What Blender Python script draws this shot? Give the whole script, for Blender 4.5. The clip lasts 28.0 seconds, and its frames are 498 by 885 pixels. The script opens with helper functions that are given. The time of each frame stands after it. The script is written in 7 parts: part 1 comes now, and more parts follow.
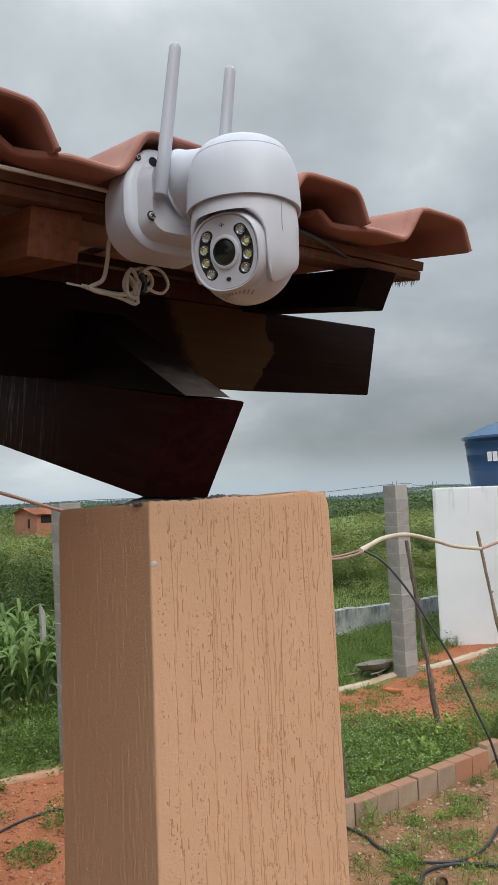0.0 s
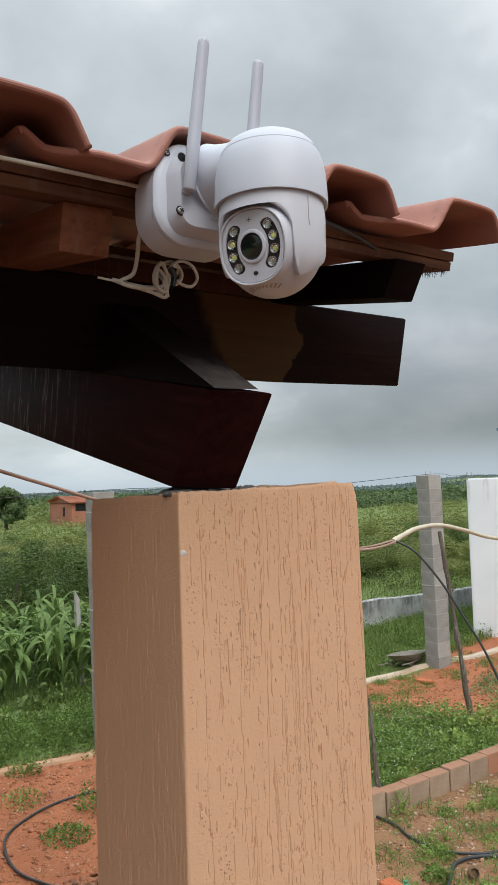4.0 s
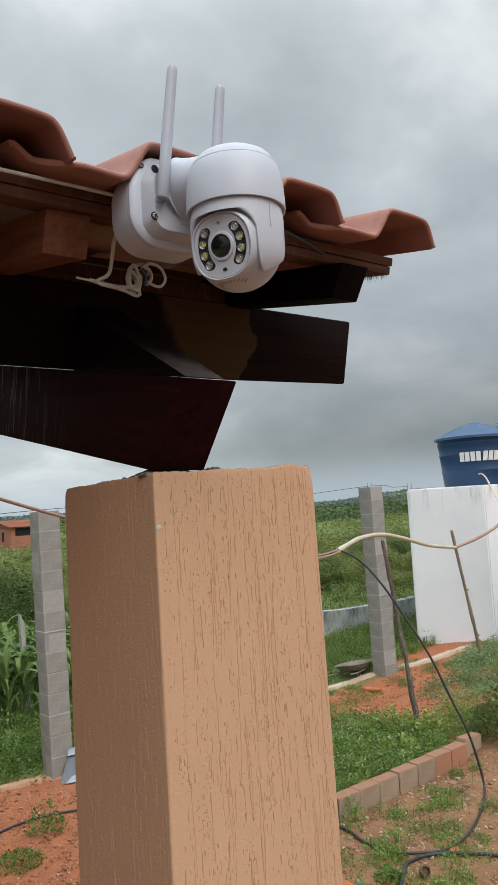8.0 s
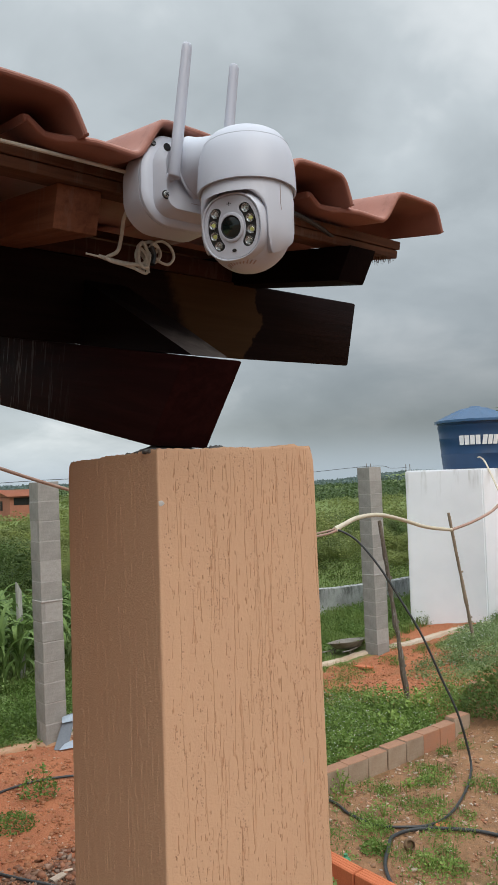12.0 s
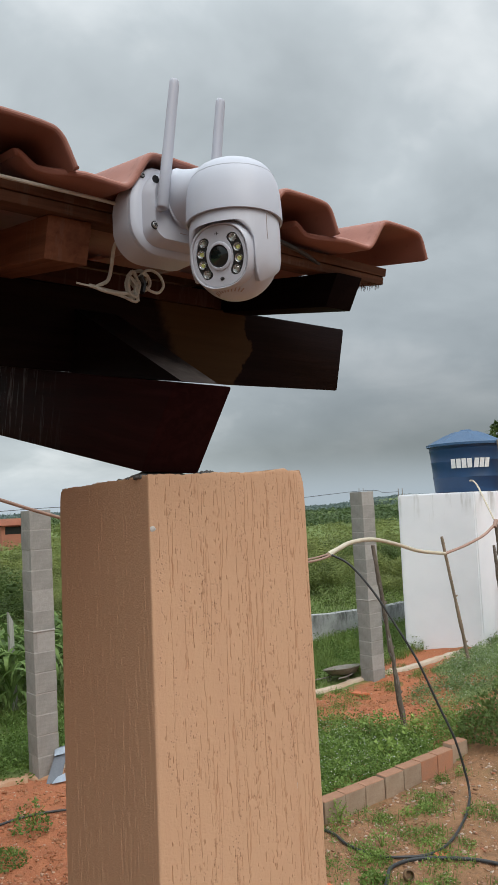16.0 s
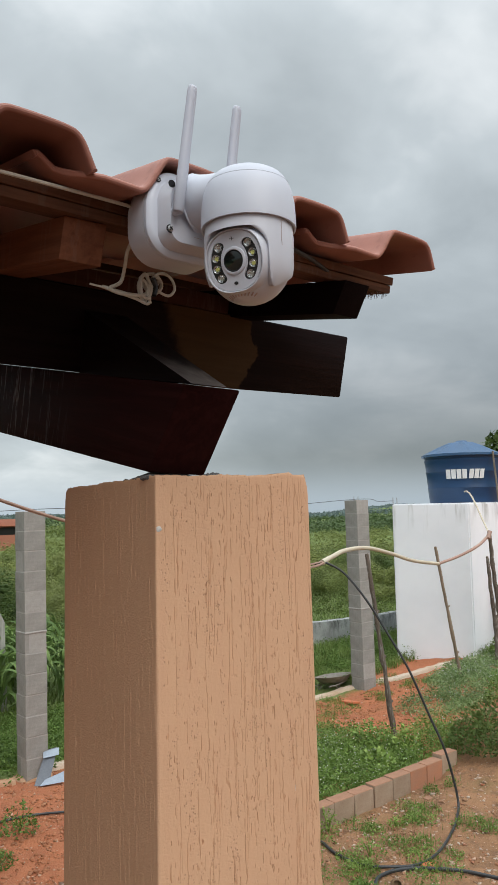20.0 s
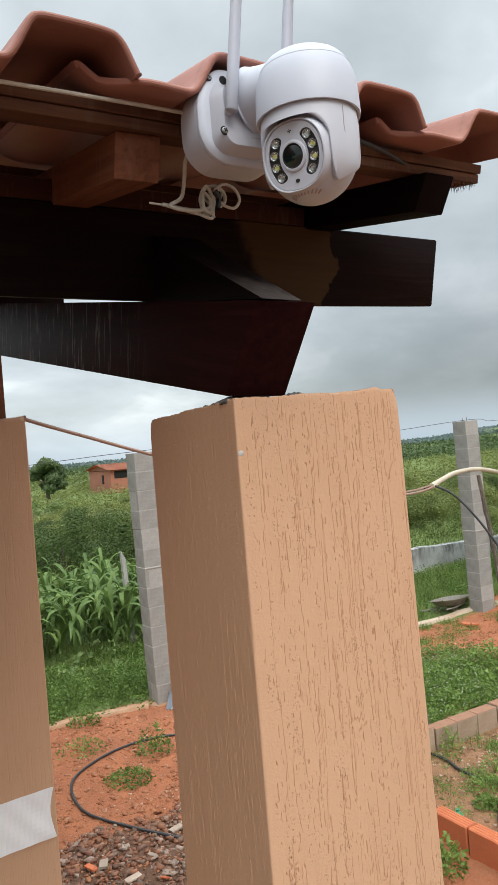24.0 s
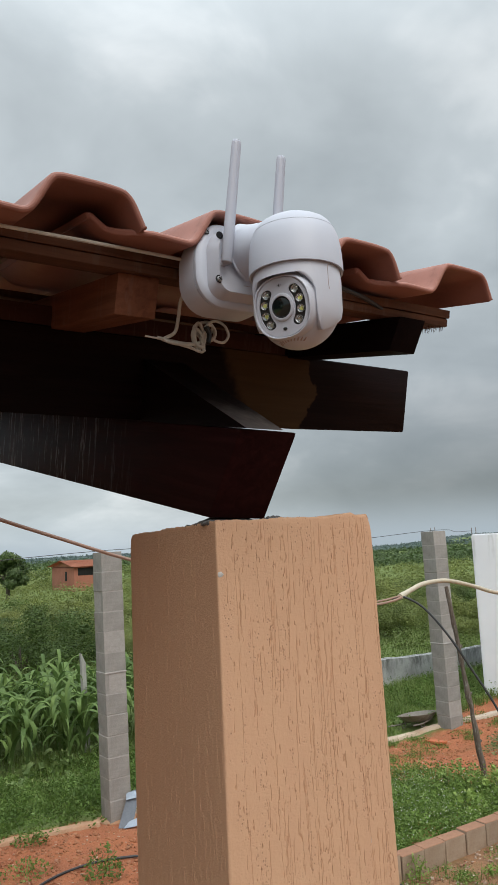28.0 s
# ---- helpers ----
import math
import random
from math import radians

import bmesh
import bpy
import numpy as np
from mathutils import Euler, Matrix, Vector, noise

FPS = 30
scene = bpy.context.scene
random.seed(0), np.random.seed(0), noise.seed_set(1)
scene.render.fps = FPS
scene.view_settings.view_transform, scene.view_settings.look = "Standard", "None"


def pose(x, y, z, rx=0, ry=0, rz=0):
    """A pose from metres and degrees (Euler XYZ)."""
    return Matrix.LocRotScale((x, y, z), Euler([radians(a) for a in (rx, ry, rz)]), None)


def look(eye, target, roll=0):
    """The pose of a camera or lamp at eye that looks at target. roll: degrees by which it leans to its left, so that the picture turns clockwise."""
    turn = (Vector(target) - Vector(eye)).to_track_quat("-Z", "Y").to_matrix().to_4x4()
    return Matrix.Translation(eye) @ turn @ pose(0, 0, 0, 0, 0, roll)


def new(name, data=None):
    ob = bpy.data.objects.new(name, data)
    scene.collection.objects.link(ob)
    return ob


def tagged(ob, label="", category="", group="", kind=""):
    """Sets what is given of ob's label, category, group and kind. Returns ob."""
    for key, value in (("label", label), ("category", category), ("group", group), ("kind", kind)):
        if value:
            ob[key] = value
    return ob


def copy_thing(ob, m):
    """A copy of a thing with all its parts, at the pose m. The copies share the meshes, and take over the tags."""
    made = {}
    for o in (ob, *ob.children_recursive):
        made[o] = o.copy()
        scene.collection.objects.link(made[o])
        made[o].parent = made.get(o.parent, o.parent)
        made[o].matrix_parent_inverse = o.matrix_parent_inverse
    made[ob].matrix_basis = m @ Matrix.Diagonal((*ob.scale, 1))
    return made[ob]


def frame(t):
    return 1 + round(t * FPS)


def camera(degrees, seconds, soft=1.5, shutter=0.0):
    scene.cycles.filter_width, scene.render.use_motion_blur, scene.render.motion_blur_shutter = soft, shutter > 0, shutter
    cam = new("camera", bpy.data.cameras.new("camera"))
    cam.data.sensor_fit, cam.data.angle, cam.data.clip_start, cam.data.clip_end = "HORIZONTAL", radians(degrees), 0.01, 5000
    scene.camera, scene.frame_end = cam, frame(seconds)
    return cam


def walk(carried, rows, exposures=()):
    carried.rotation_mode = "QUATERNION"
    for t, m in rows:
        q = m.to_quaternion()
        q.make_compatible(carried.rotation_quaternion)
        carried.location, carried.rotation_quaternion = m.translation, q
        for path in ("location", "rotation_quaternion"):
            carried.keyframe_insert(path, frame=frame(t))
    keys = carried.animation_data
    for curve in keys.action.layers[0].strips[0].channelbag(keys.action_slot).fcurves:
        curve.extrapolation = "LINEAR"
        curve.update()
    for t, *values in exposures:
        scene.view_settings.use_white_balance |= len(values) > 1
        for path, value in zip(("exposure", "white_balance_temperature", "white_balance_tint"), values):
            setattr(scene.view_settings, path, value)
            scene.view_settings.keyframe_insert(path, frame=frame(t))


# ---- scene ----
cam = camera(37.0, 28.0)
METRES, EYE, TILT, LEAN, TURN = 0.75, 2.3, 0.0, 0.0, -37.2
PATH = [
    (0, (-0.368, -0.688, 2.623), (0.803, 0.927, 2.765), -2.1),
    (0.5, (-0.369, -0.691, 2.626), (0.785, 0.937, 2.757), -1.8),
    (1, (-0.37, -0.692, 2.628), (0.772, 0.945, 2.758), -1.5),
    (1.5, (-0.377, -0.697, 2.63), (0.759, 0.943, 2.771), -1.4),
    (2, (-0.38, -0.698, 2.631), (0.748, 0.946, 2.778), -1.3),
    (2.5, (-0.38, -0.687, 2.629), (0.739, 0.966, 2.759), -0.9),
    (3, (-0.373, -0.684, 2.624), (0.732, 0.978, 2.747), -1.3),
    (3.5, (-0.367, -0.691, 2.627), (0.732, 0.976, 2.739), -1.8),
    (5.5, (-0.431, -0.736, 2.597), (0.689, 0.913, 2.751), -1.4),
    (6, (-0.462, -0.765, 2.588), (0.718, 0.844, 2.727), -1.5),
    (6.5, (-0.461, -0.78, 2.586), (0.757, 0.8, 2.723), -2.2),
    (7, (-0.455, -0.776, 2.584), (0.767, 0.798, 2.752), -3.1),
    (7.5, (-0.437, -0.766, 2.583), (0.777, 0.813, 2.769), -3.6),
    (8, (-0.44, -0.749, 2.579), (0.785, 0.824, 2.739), -3.4),
    (8.5, (-0.441, -0.757, 2.578), (0.777, 0.823, 2.712), -3.2),
    (9, (-0.441, -0.767, 2.578), (0.769, 0.821, 2.702), -3.2),
    (9.5, (-0.451, -0.775, 2.583), (0.759, 0.81, 2.735), -2.7),
    (10, (-0.445, -0.765, 2.579), (0.778, 0.811, 2.724), -2.4),
    (10.5, (-0.445, -0.764, 2.579), (0.785, 0.809, 2.694), -2.5),
    (11, (-0.452, -0.762, 2.579), (0.781, 0.809, 2.687), -2.2),
    (11.5, (-0.447, -0.753, 2.578), (0.786, 0.819, 2.668), -2.0),
    (12, (-0.45, -0.756, 2.582), (0.775, 0.821, 2.679), -1.7),
    (12.5, (-0.453, -0.758, 2.584), (0.761, 0.826, 2.702), -1.3),
    (14.5, (-0.456, -0.765, 2.584), (0.779, 0.798, 2.758), -1.6),
    (15, (-0.454, -0.769, 2.583), (0.785, 0.792, 2.757), -2.2),
    (15.5, (-0.452, -0.764, 2.581), (0.792, 0.793, 2.748), -2.2),
    (16, (-0.453, -0.764, 2.58), (0.788, 0.796, 2.746), -2.4),
    (16.5, (-0.45, -0.768, 2.58), (0.77, 0.807, 2.751), -3.0),
    (17, (-0.436, -0.774, 2.577), (0.775, 0.808, 2.749), -3.7),
    (17.5, (-0.433, -0.776, 2.569), (0.814, 0.783, 2.683), -3.7),
    (18, (-0.439, -0.768, 2.565), (0.84, 0.769, 2.589), -3.1),
    (18.5, (-0.449, -0.754, 2.569), (0.822, 0.79, 2.617), -2.0),
    (19, (-0.458, -0.749, 2.571), (0.805, 0.799, 2.657), -1.2),
    (19.5, (-0.467, -0.759, 2.574), (0.797, 0.784, 2.721), -1.1),
    (20, (-0.47, -0.762, 2.576), (0.78, 0.788, 2.758), -1.1),
    (20.5, (-0.471, -0.755, 2.576), (0.746, 0.823, 2.746), -1.3),
    (22.5, (-0.444, -0.76, 2.569), (0.717, 0.866, 2.65), -3.8),
    (23, (-0.424, -0.757, 2.565), (0.675, 0.913, 2.619), -4.2),
    (23.5, (-0.404, -0.746, 2.56), (0.617, 0.973, 2.581), -5.2),
    (24, (-0.425, -0.745, 2.561), (0.594, 0.976, 2.577), -4.7),
    (24.5, (-0.433, -0.75, 2.567), (0.608, 0.956, 2.643), -3.4),
    (25, (-0.433, -0.751, 2.598), (0.627, 0.933, 2.794), -2.1),
    (25.5, (-0.451, -0.776, 2.598), (0.61, 0.888, 2.919), -1.2),
    (26, (-0.47, -0.784, 2.597), (0.586, 0.868, 2.991), -1.3),
    (26.5, (-0.466, -0.777, 2.59), (0.594, 0.879, 2.959), -1.9),
    (27, (-0.46, -0.77, 2.587), (0.603, 0.893, 2.909), -2.2),
    (27.5, (-0.457, -0.772, 2.587), (0.621, 0.887, 2.877), -2.5),
    (28, (-0.457, -0.774, 2.586), (0.634, 0.879, 2.866), -2.7),
]
EXPOSURES = [(0, -0.12), (1, -0.1), (2, -0.08), (3, 0.02), (3.5, 0.0), (5.5, -0.08), (6, -0.1), (8, -0.16), (12.5, -0.16), (15, -0.18), (17, -0.2), (18, -0.05), (19, -0.05), (20.5, -0.15), (22.5, -0.08), (23, -0.04), (23.5, 0.12), (24, 0.2), (25, 0.12), (25.5, -0.05), (26, -0.25), (27, -0.2), (28, -0.18)]
walk(cam, [(t, look(eye, target, roll)) for t, eye, target, roll in PATH], EXPOSURES)

# ---- world: overcast sky, storm grey towards the horizon ----
UP = Vector((0, 0, 1))
SUN_ELEV, SUN_ROT = 43, 190


def build_world():
    w = bpy.data.worlds.new("overcast_sky")
    scene.world = w
    w.use_nodes = True
    nt = w.node_tree
    nt.nodes.clear()
    N, L = nt.nodes.new, nt.links.new
    out, bg = N("ShaderNodeOutputWorld"), N("ShaderNodeBackground")
    tc = N("ShaderNodeTexCoord")
    sep = N("ShaderNodeSeparateXYZ")
    L(tc.outputs["Generated"], sep.inputs[0])

    def math_node(op, a, b=None, clamp=False):
        n = N("ShaderNodeMath")
        n.operation, n.use_clamp = op, clamp
        for i, v in enumerate((a, b)):
            if v is None:
                continue
            if isinstance(v, (int, float)):
                n.inputs[i].default_value = v
            else:
                L(v, n.inputs[i])
        return n.outputs[0]

    zc = math_node("MAXIMUM", sep.outputs["Z"], 0.0)
    den = math_node("ADD", zc, 0.34)
    comb = N("ShaderNodeCombineXYZ")
    L(math_node("DIVIDE", sep.outputs["X"], den), comb.inputs[0])
    L(math_node("DIVIDE", sep.outputs["Y"], den), comb.inputs[1])

    def fbm(scale, detail, rough, shift):
        m = N("ShaderNodeMapping")
        m.inputs["Location"].default_value = shift
        L(comb.outputs[0], m.inputs[0])
        n = N("ShaderNodeTexNoise")
        n.inputs["Scale"].default_value, n.inputs["Detail"].default_value, n.inputs["Roughness"].default_value = scale, detail, rough
        n.inputs["Distortion"].default_value = 0.35
        L(m.outputs[0], n.inputs["Vector"])
        return n.outputs["Fac"]

    clouds = math_node("ADD", math_node("MULTIPLY", fbm(1.25, 5, 0.50, SKY_SHIFT), 0.78), math_node("MULTIPLY", fbm(3.9, 5, 0.55, (2.3, 7.1, 0.0)), 0.22))
    ramp = N("ShaderNodeValToRGB")
    ramp.color_ramp.elements[0].position, ramp.color_ramp.elements[0].color = 0.39, (0.405, 0.450, 0.470, 1)
    ramp.color_ramp.elements[1].position, ramp.color_ramp.elements[1].color = 0.65, (0.885, 0.925, 0.94, 1)
    e = ramp.color_ramp.elements.new(0.52)
    e.color = (0.555, 0.610, 0.635, 1)
    L(clouds, ramp.inputs[0])

    # rain-dark band a few degrees over the horizon, heavier towards the east (+x)
    def mapped(v, a, b, c, d):
        n = N("ShaderNodeMapRange")
        n.interpolation_type = "SMOOTHSTEP"
        n.inputs["From Min"].default_value, n.inputs["From Max"].default_value = a, b
        n.inputs["To Min"].default_value, n.inputs["To Max"].default_value = c, d
        L(v, n.inputs["Value"])
        return n.outputs[0]

    east = mapped(sep.outputs["X"], 0.30, 0.78, 0.0, 1.0)
    low = mapped(sep.outputs["Z"], 0.05, 0.36, 1.0, 0.0)
    band = math_node("MULTIPLY", math_node("MULTIPLY", east, low), 0.86)
    dark = N("ShaderNodeMix")
    dark.data_type = "RGBA"
    dark.inputs[7].default_value = (0.15, 0.168, 0.178, 1)
    L(ramp.outputs[0], dark.inputs[6]), L(band, dark.inputs[0])
    haze = N("ShaderNodeMix")
    haze.data_type = "RGBA"
    haze.inputs[7].default_value = (0.43, 0.52, 0.60, 1)
    L(dark.outputs[2], haze.inputs[6])
    L(mapped(sep.outputs["Z"], 0.0, 0.075, 0.85, 0.0), haze.inputs[0])
    sky = N("ShaderNodeTexSky")
    sky.sky_type, sky.sun_disc = "NISHITA", False
    sky.sun_elevation, sky.sun_rotation = radians(SUN_ELEV), radians(SUN_ROT)
    add = N("ShaderNodeMix")
    add.data_type, add.blend_type = "RGBA", "ADD"
    add.inputs[0].default_value = 0.012
    L(haze.outputs[2], add.inputs[6]), L(sky.outputs[0], add.inputs[7])
    L(add.outputs[2], bg.inputs["Color"])
    # an overcast sky is about three times as bright overhead as at the horizon
    L(math_node("MULTIPLY", mapped(sep.outputs["Z"], 0.52, 0.97, 1.0, ZENITH), SKY_STRENGTH), bg.inputs["Strength"])
    L(bg.outputs[0], out.inputs[0])


SKY_SHIFT, SKY_STRENGTH, ZENITH = (0.0, 0.0, 0.0), 1.07, 3.7
build_world()
sun = new("sun", bpy.data.lights.new("sun", "SUN"))
sun.data.energy, sun.data.angle, sun.data.color = 1.62, radians(40), (1.0, 0.96, 0.9)
az = radians(SUN_ROT)
sun.matrix_world = look((0, 0, 30), (-30 * math.sin(az) * math.cos(radians(SUN_ELEV)), -30 * math.cos(az) * math.cos(radians(SUN_ELEV)), 30 - 30 * math.sin(radians(SUN_ELEV))))

# ---- materials ----


class Nodes:
    """A small wrapper round a node tree."""

    def __init__(self, name):
        self.m = bpy.data.materials.new(name)
        self.m.use_nodes = True
        self.t = self.m.node_tree
        self.b = self.t.nodes["Principled BSDF"]
        self.tc = self.t.nodes.new("ShaderNodeTexCoord")

    def n(self, kind, **inputs):
        node = self.t.nodes.new(kind)
        for k, v in inputs.items():
            self.put(node, k.replace("_", " "), v)
        return node

    def put(self, node, key, v):
        s = node.inputs[key]
        if isinstance(v, bpy.types.NodeSocket):
            self.t.links.new(v, s)
        else:
            s.default_value = v

    def coords(self, scale=(1, 1, 1), space="Object", rot=(0, 0, 0)):
        m = self.n("ShaderNodeMapping", Scale=scale, Rotation=rot)
        self.t.links.new(self.tc.outputs[space], m.inputs["Vector"])
        return m.outputs[0]

    def noise(self, scale, detail=4, rough=0.55, vec=None, distort=0.0):
        n = self.n("ShaderNodeTexNoise", Scale=scale, Detail=detail, Roughness=rough, Distortion=distort)
        self.t.links.new(vec or self.tc.outputs["Object"], n.inputs["Vector"])
        return n.outputs["Fac"]

    def ramp(self, fac, *stops):
        r = self.t.nodes.new("ShaderNodeValToRGB")
        el = r.color_ramp.elements
        while len(el) < len(stops):
            el.new(0.5)
        for e, (p, c) in zip(el, stops):
            e.position = p
            e.color = (c, c, c, 1) if isinstance(c, (int, float)) else (*c, 1)
        self.t.links.new(fac, r.inputs[0])
        return r.outputs[0]

    def mix(self, fac, a, b, blend="MIX"):
        n = self.t.nodes.new("ShaderNodeMix")
        n.data_type, n.blend_type = "RGBA", blend
        for i, v in ((0, fac), (6, a), (7, b)):
            if isinstance(v, bpy.types.NodeSocket):
                self.t.links.new(v, n.inputs[i])
            elif i == 0:
                n.inputs[0].default_value = v
            else:
                n.inputs[i].default_value = (*v, 1)
        return n.outputs[2]

    def math(self, op, a, b=0.0):
        n = self.t.nodes.new("ShaderNodeMath")
        n.operation = op
        for i, v in enumerate((a, b)):
            if isinstance(v, bpy.types.NodeSocket):
                self.t.links.new(v, n.inputs[i])
            else:
                n.inputs[i].default_value = v
        return n.outputs[0]

    def axis(self, which, space="Object"):
        s = self.t.nodes.new("ShaderNodeSeparateXYZ")
        self.t.links.new(self.tc.outputs[space], s.inputs[0])
        return s.outputs[which]

    def step(self, v, a, b, lo=0.0, hi=1.0):
        n = self.n("ShaderNodeMapRange", Value=v)
        n.interpolation_type = "SMOOTHSTEP"
        n.inputs["From Min"].default_value, n.inputs["From Max"].default_value = a, b
        n.inputs["To Min"].default_value, n.inputs["To Max"].default_value = lo, hi
        return n.outputs[0]

    def finish(self, color, rough=0.7, bump=None, strength=0.4, dist=0.002, metal=0.0, spec=0.5, **more):
        self.put(self.b, "Base Color", (*color, 1) if isinstance(color, tuple) else color)
        self.put(self.b, "Roughness", rough)
        self.b.inputs["Metallic"].default_value = metal
        self.b.inputs["Specular IOR Level"].default_value = spec
        for k, v in more.items():
            self.put(self.b, k.replace("_", " "), v)
        if bump is not None:
            bn = self.n("ShaderNodeBump", Strength=strength, Distance=dist, Height=bump)
            self.t.links.new(bn.outputs[0], self.b.inputs["Normal"])
        return self.m


def plain(name, c, c2=None, rough=0.6, scale=12, fine=120, strength=0.25, dist=0.002, metal=0.0, spec=0.5, rand=0.0, space="Object", fleck=0.35):
    """Two-scale varied surface: broad tint, fine grain, bump."""
    k = Nodes(name)
    c2 = c2 or tuple(v * 0.82 for v in c)
    vec = k.coords(space=space)
    big, small = k.noise(scale, 4, 0.6, vec), k.noise(fine, 3, 0.6, vec)
    col = k.mix(k.ramp(big, (0.3, 0.0), (0.7, 1.0)), c, c2)
    col = k.mix(k.math("MULTIPLY", k.ramp(small, (0.35, 0.0), (0.75, 1.0)), fleck), col, tuple(v * 0.7 for v in c2))
    if rand:
        oi = k.t.nodes.new("ShaderNodeObjectInfo")
        col = k.mix(1.0, col, k.ramp(oi.outputs["Random"], (0.0, 1 - rand), (1.0, 1 + rand * 0.6)), "MULTIPLY")
    return k.finish(col, k.step(small, 0.3, 0.7, max(rough - 0.08, 0.03), min(rough + 0.08, 1)), small, strength, dist, metal, spec)


def stucco_mat():
    k = Nodes("peach_textured_stucco")
    vec = k.coords()
    big, fine = k.noise(3.0, 4, 0.6, vec), k.noise(420, 3, 0.6, vec)
    streak = k.noise(60, 3, 0.6, k.coords((1, 1, 0.06)))
    col = k.mix(k.ramp(big, (0.3, 0.0), (0.7, 1.0)), (0.605, 0.366, 0.224), (0.580, 0.345, 0.210))
    col = k.mix(k.math("MULTIPLY", k.ramp(streak, (0.45, 0.0), (0.75, 1.0)), 0.25), col, (0.555, 0.310, 0.195))
    # round pin-holes on the dragged front, crowded along the tracks of the float
    cell = k.n("ShaderNodeTexVoronoi", Scale=1.0)
    k.t.links.new(k.coords((230, 230, 190)), cell.inputs["Vector"])
    crowd = k.math("MULTIPLY", k.ramp(k.noise(70, 2, 0.5, k.coords((1, 1, 0.10))), (0.43, 0.0), (0.55, 1.0)), k.ramp(k.noise(22, 3, 0.6, k.coords((1, 1, 0.45), rot=(0, 0, 0.4))), (0.40, 0.0), (0.54, 1.0)))
    front = k.math("MULTIPLY", k.step(k.axis(1), 0.006, 0.002), k.step(k.axis(0), 0.004, 0.008))
    pit = k.math("MULTIPLY", k.math("MULTIPLY", k.step(cell.outputs["Distance"], 0.34, 0.16), crowd), front)
    # pin-holes tinted dark: the shade of their hollows put into the colour
    col = k.mix(k.math("MULTIPLY", pit, 0.40), col, (0.30, 0.160, 0.095))
    relief = k.math("SUBTRACT", k.math("ADD", fine, k.math("MULTIPLY", k.noise(240, 2, 0.5, vec), 0.9)), k.math("MULTIPLY", pit, 1.5))
    return k.finish(col, 0.66, relief, 0.55, 0.0010, spec=0.3)


def timber_mat(name, paint, wood, wear=0.0, wear_from=None, along="x", rough=0.42, patch=False, gloss=0.18):
    """Stained or painted timber: long grain, knots and worn streaks."""
    k = Nodes(name)
    stretch = {"x": (0.06, 1, 1), "y": (1, 0.06, 1), "z": (1, 1, 0.06)}[along]
    grain = k.noise(90, 5, 0.62, k.coords(stretch), 0.6)
    broad = k.noise(9, 4, 0.6, k.coords(stretch))
    col = k.mix(k.ramp(broad, (0.3, 0.0), (0.7, 1.0)), paint, tuple(v * 0.55 for v in paint))
    col = k.mix(k.math("MULTIPLY", k.ramp(grain, (0.42, 0.0), (0.66, 1.0)), 0.75), col, wood)
    if wear:
        worn = k.noise(75, 4, 0.75, k.coords((1, 1, 0.10)))
        m = k.ramp(worn, (0.56, 0.0), (0.615, 1.0))
        if wear_from:
            m = k.math("MULTIPLY", m, k.step(k.axis(1), *wear_from))
        col = k.mix(k.math("MULTIPLY", m, wear), col, (0.22, 0.23, 0.24) if wear_from else (0.30, 0.29, 0.27))
    r = rough
    if patch:
        # bare strip left by the brush; slanting left limit paints in the chock's shade
        x, z, wob = k.axis(0), k.axis(2), k.noise(28, 3, 0.6)
        xx = k.math("ADD", x, k.math("MULTIPLY", k.math("SUBTRACT", wob, 0.5), 0.05))
        bare = k.math("MULTIPLY", k.step(k.math("ADD", xx, k.math("MULTIPLY", z, 0.5)), 0.165, 0.195), k.step(k.math("ADD", xx, k.math("MULTIPLY", k.math("ABSOLUTE", k.math("ADD", z, 0.0)), 0.45)), 0.348, 0.342))
        col = k.mix(k.math("MULTIPLY", bare, 0.9), col, k.mix(grain, (0.090, 0.053, 0.025), (0.048, 0.029, 0.015)))
        r = k.step(bare, 0.0, 1.0, rough, 0.8)
    return k.finish(col, r, grain, 0.35, 0.0015, spec=gloss)


def tile_mat():
    k = Nodes("terracotta_roof_tile")
    vec = k.coords()
    big, fine, spots = k.noise(7, 4, 0.6, vec), k.noise(190, 3, 0.6, vec), k.noise(45, 3, 0.7, vec)
    col = k.mix(k.ramp(big, (0.3, 0.0), (0.7, 1.0)), (0.375, 0.165, 0.122), (0.300, 0.125, 0.092))
    col = k.mix(k.math("MULTIPLY", k.ramp(spots, (0.58, 0.0), (0.72, 1.0)), 0.45), col, (0.22, 0.085, 0.055))
    oi = k.t.nodes.new("ShaderNodeObjectInfo")
    col = k.mix(1.0, col, k.ramp(oi.outputs["Random"], (0.0, 0.86), (1.0, 1.08)), "MULTIPLY")
    return k.finish(col, 0.55, fine, 0.15, 0.001, spec=0.35)


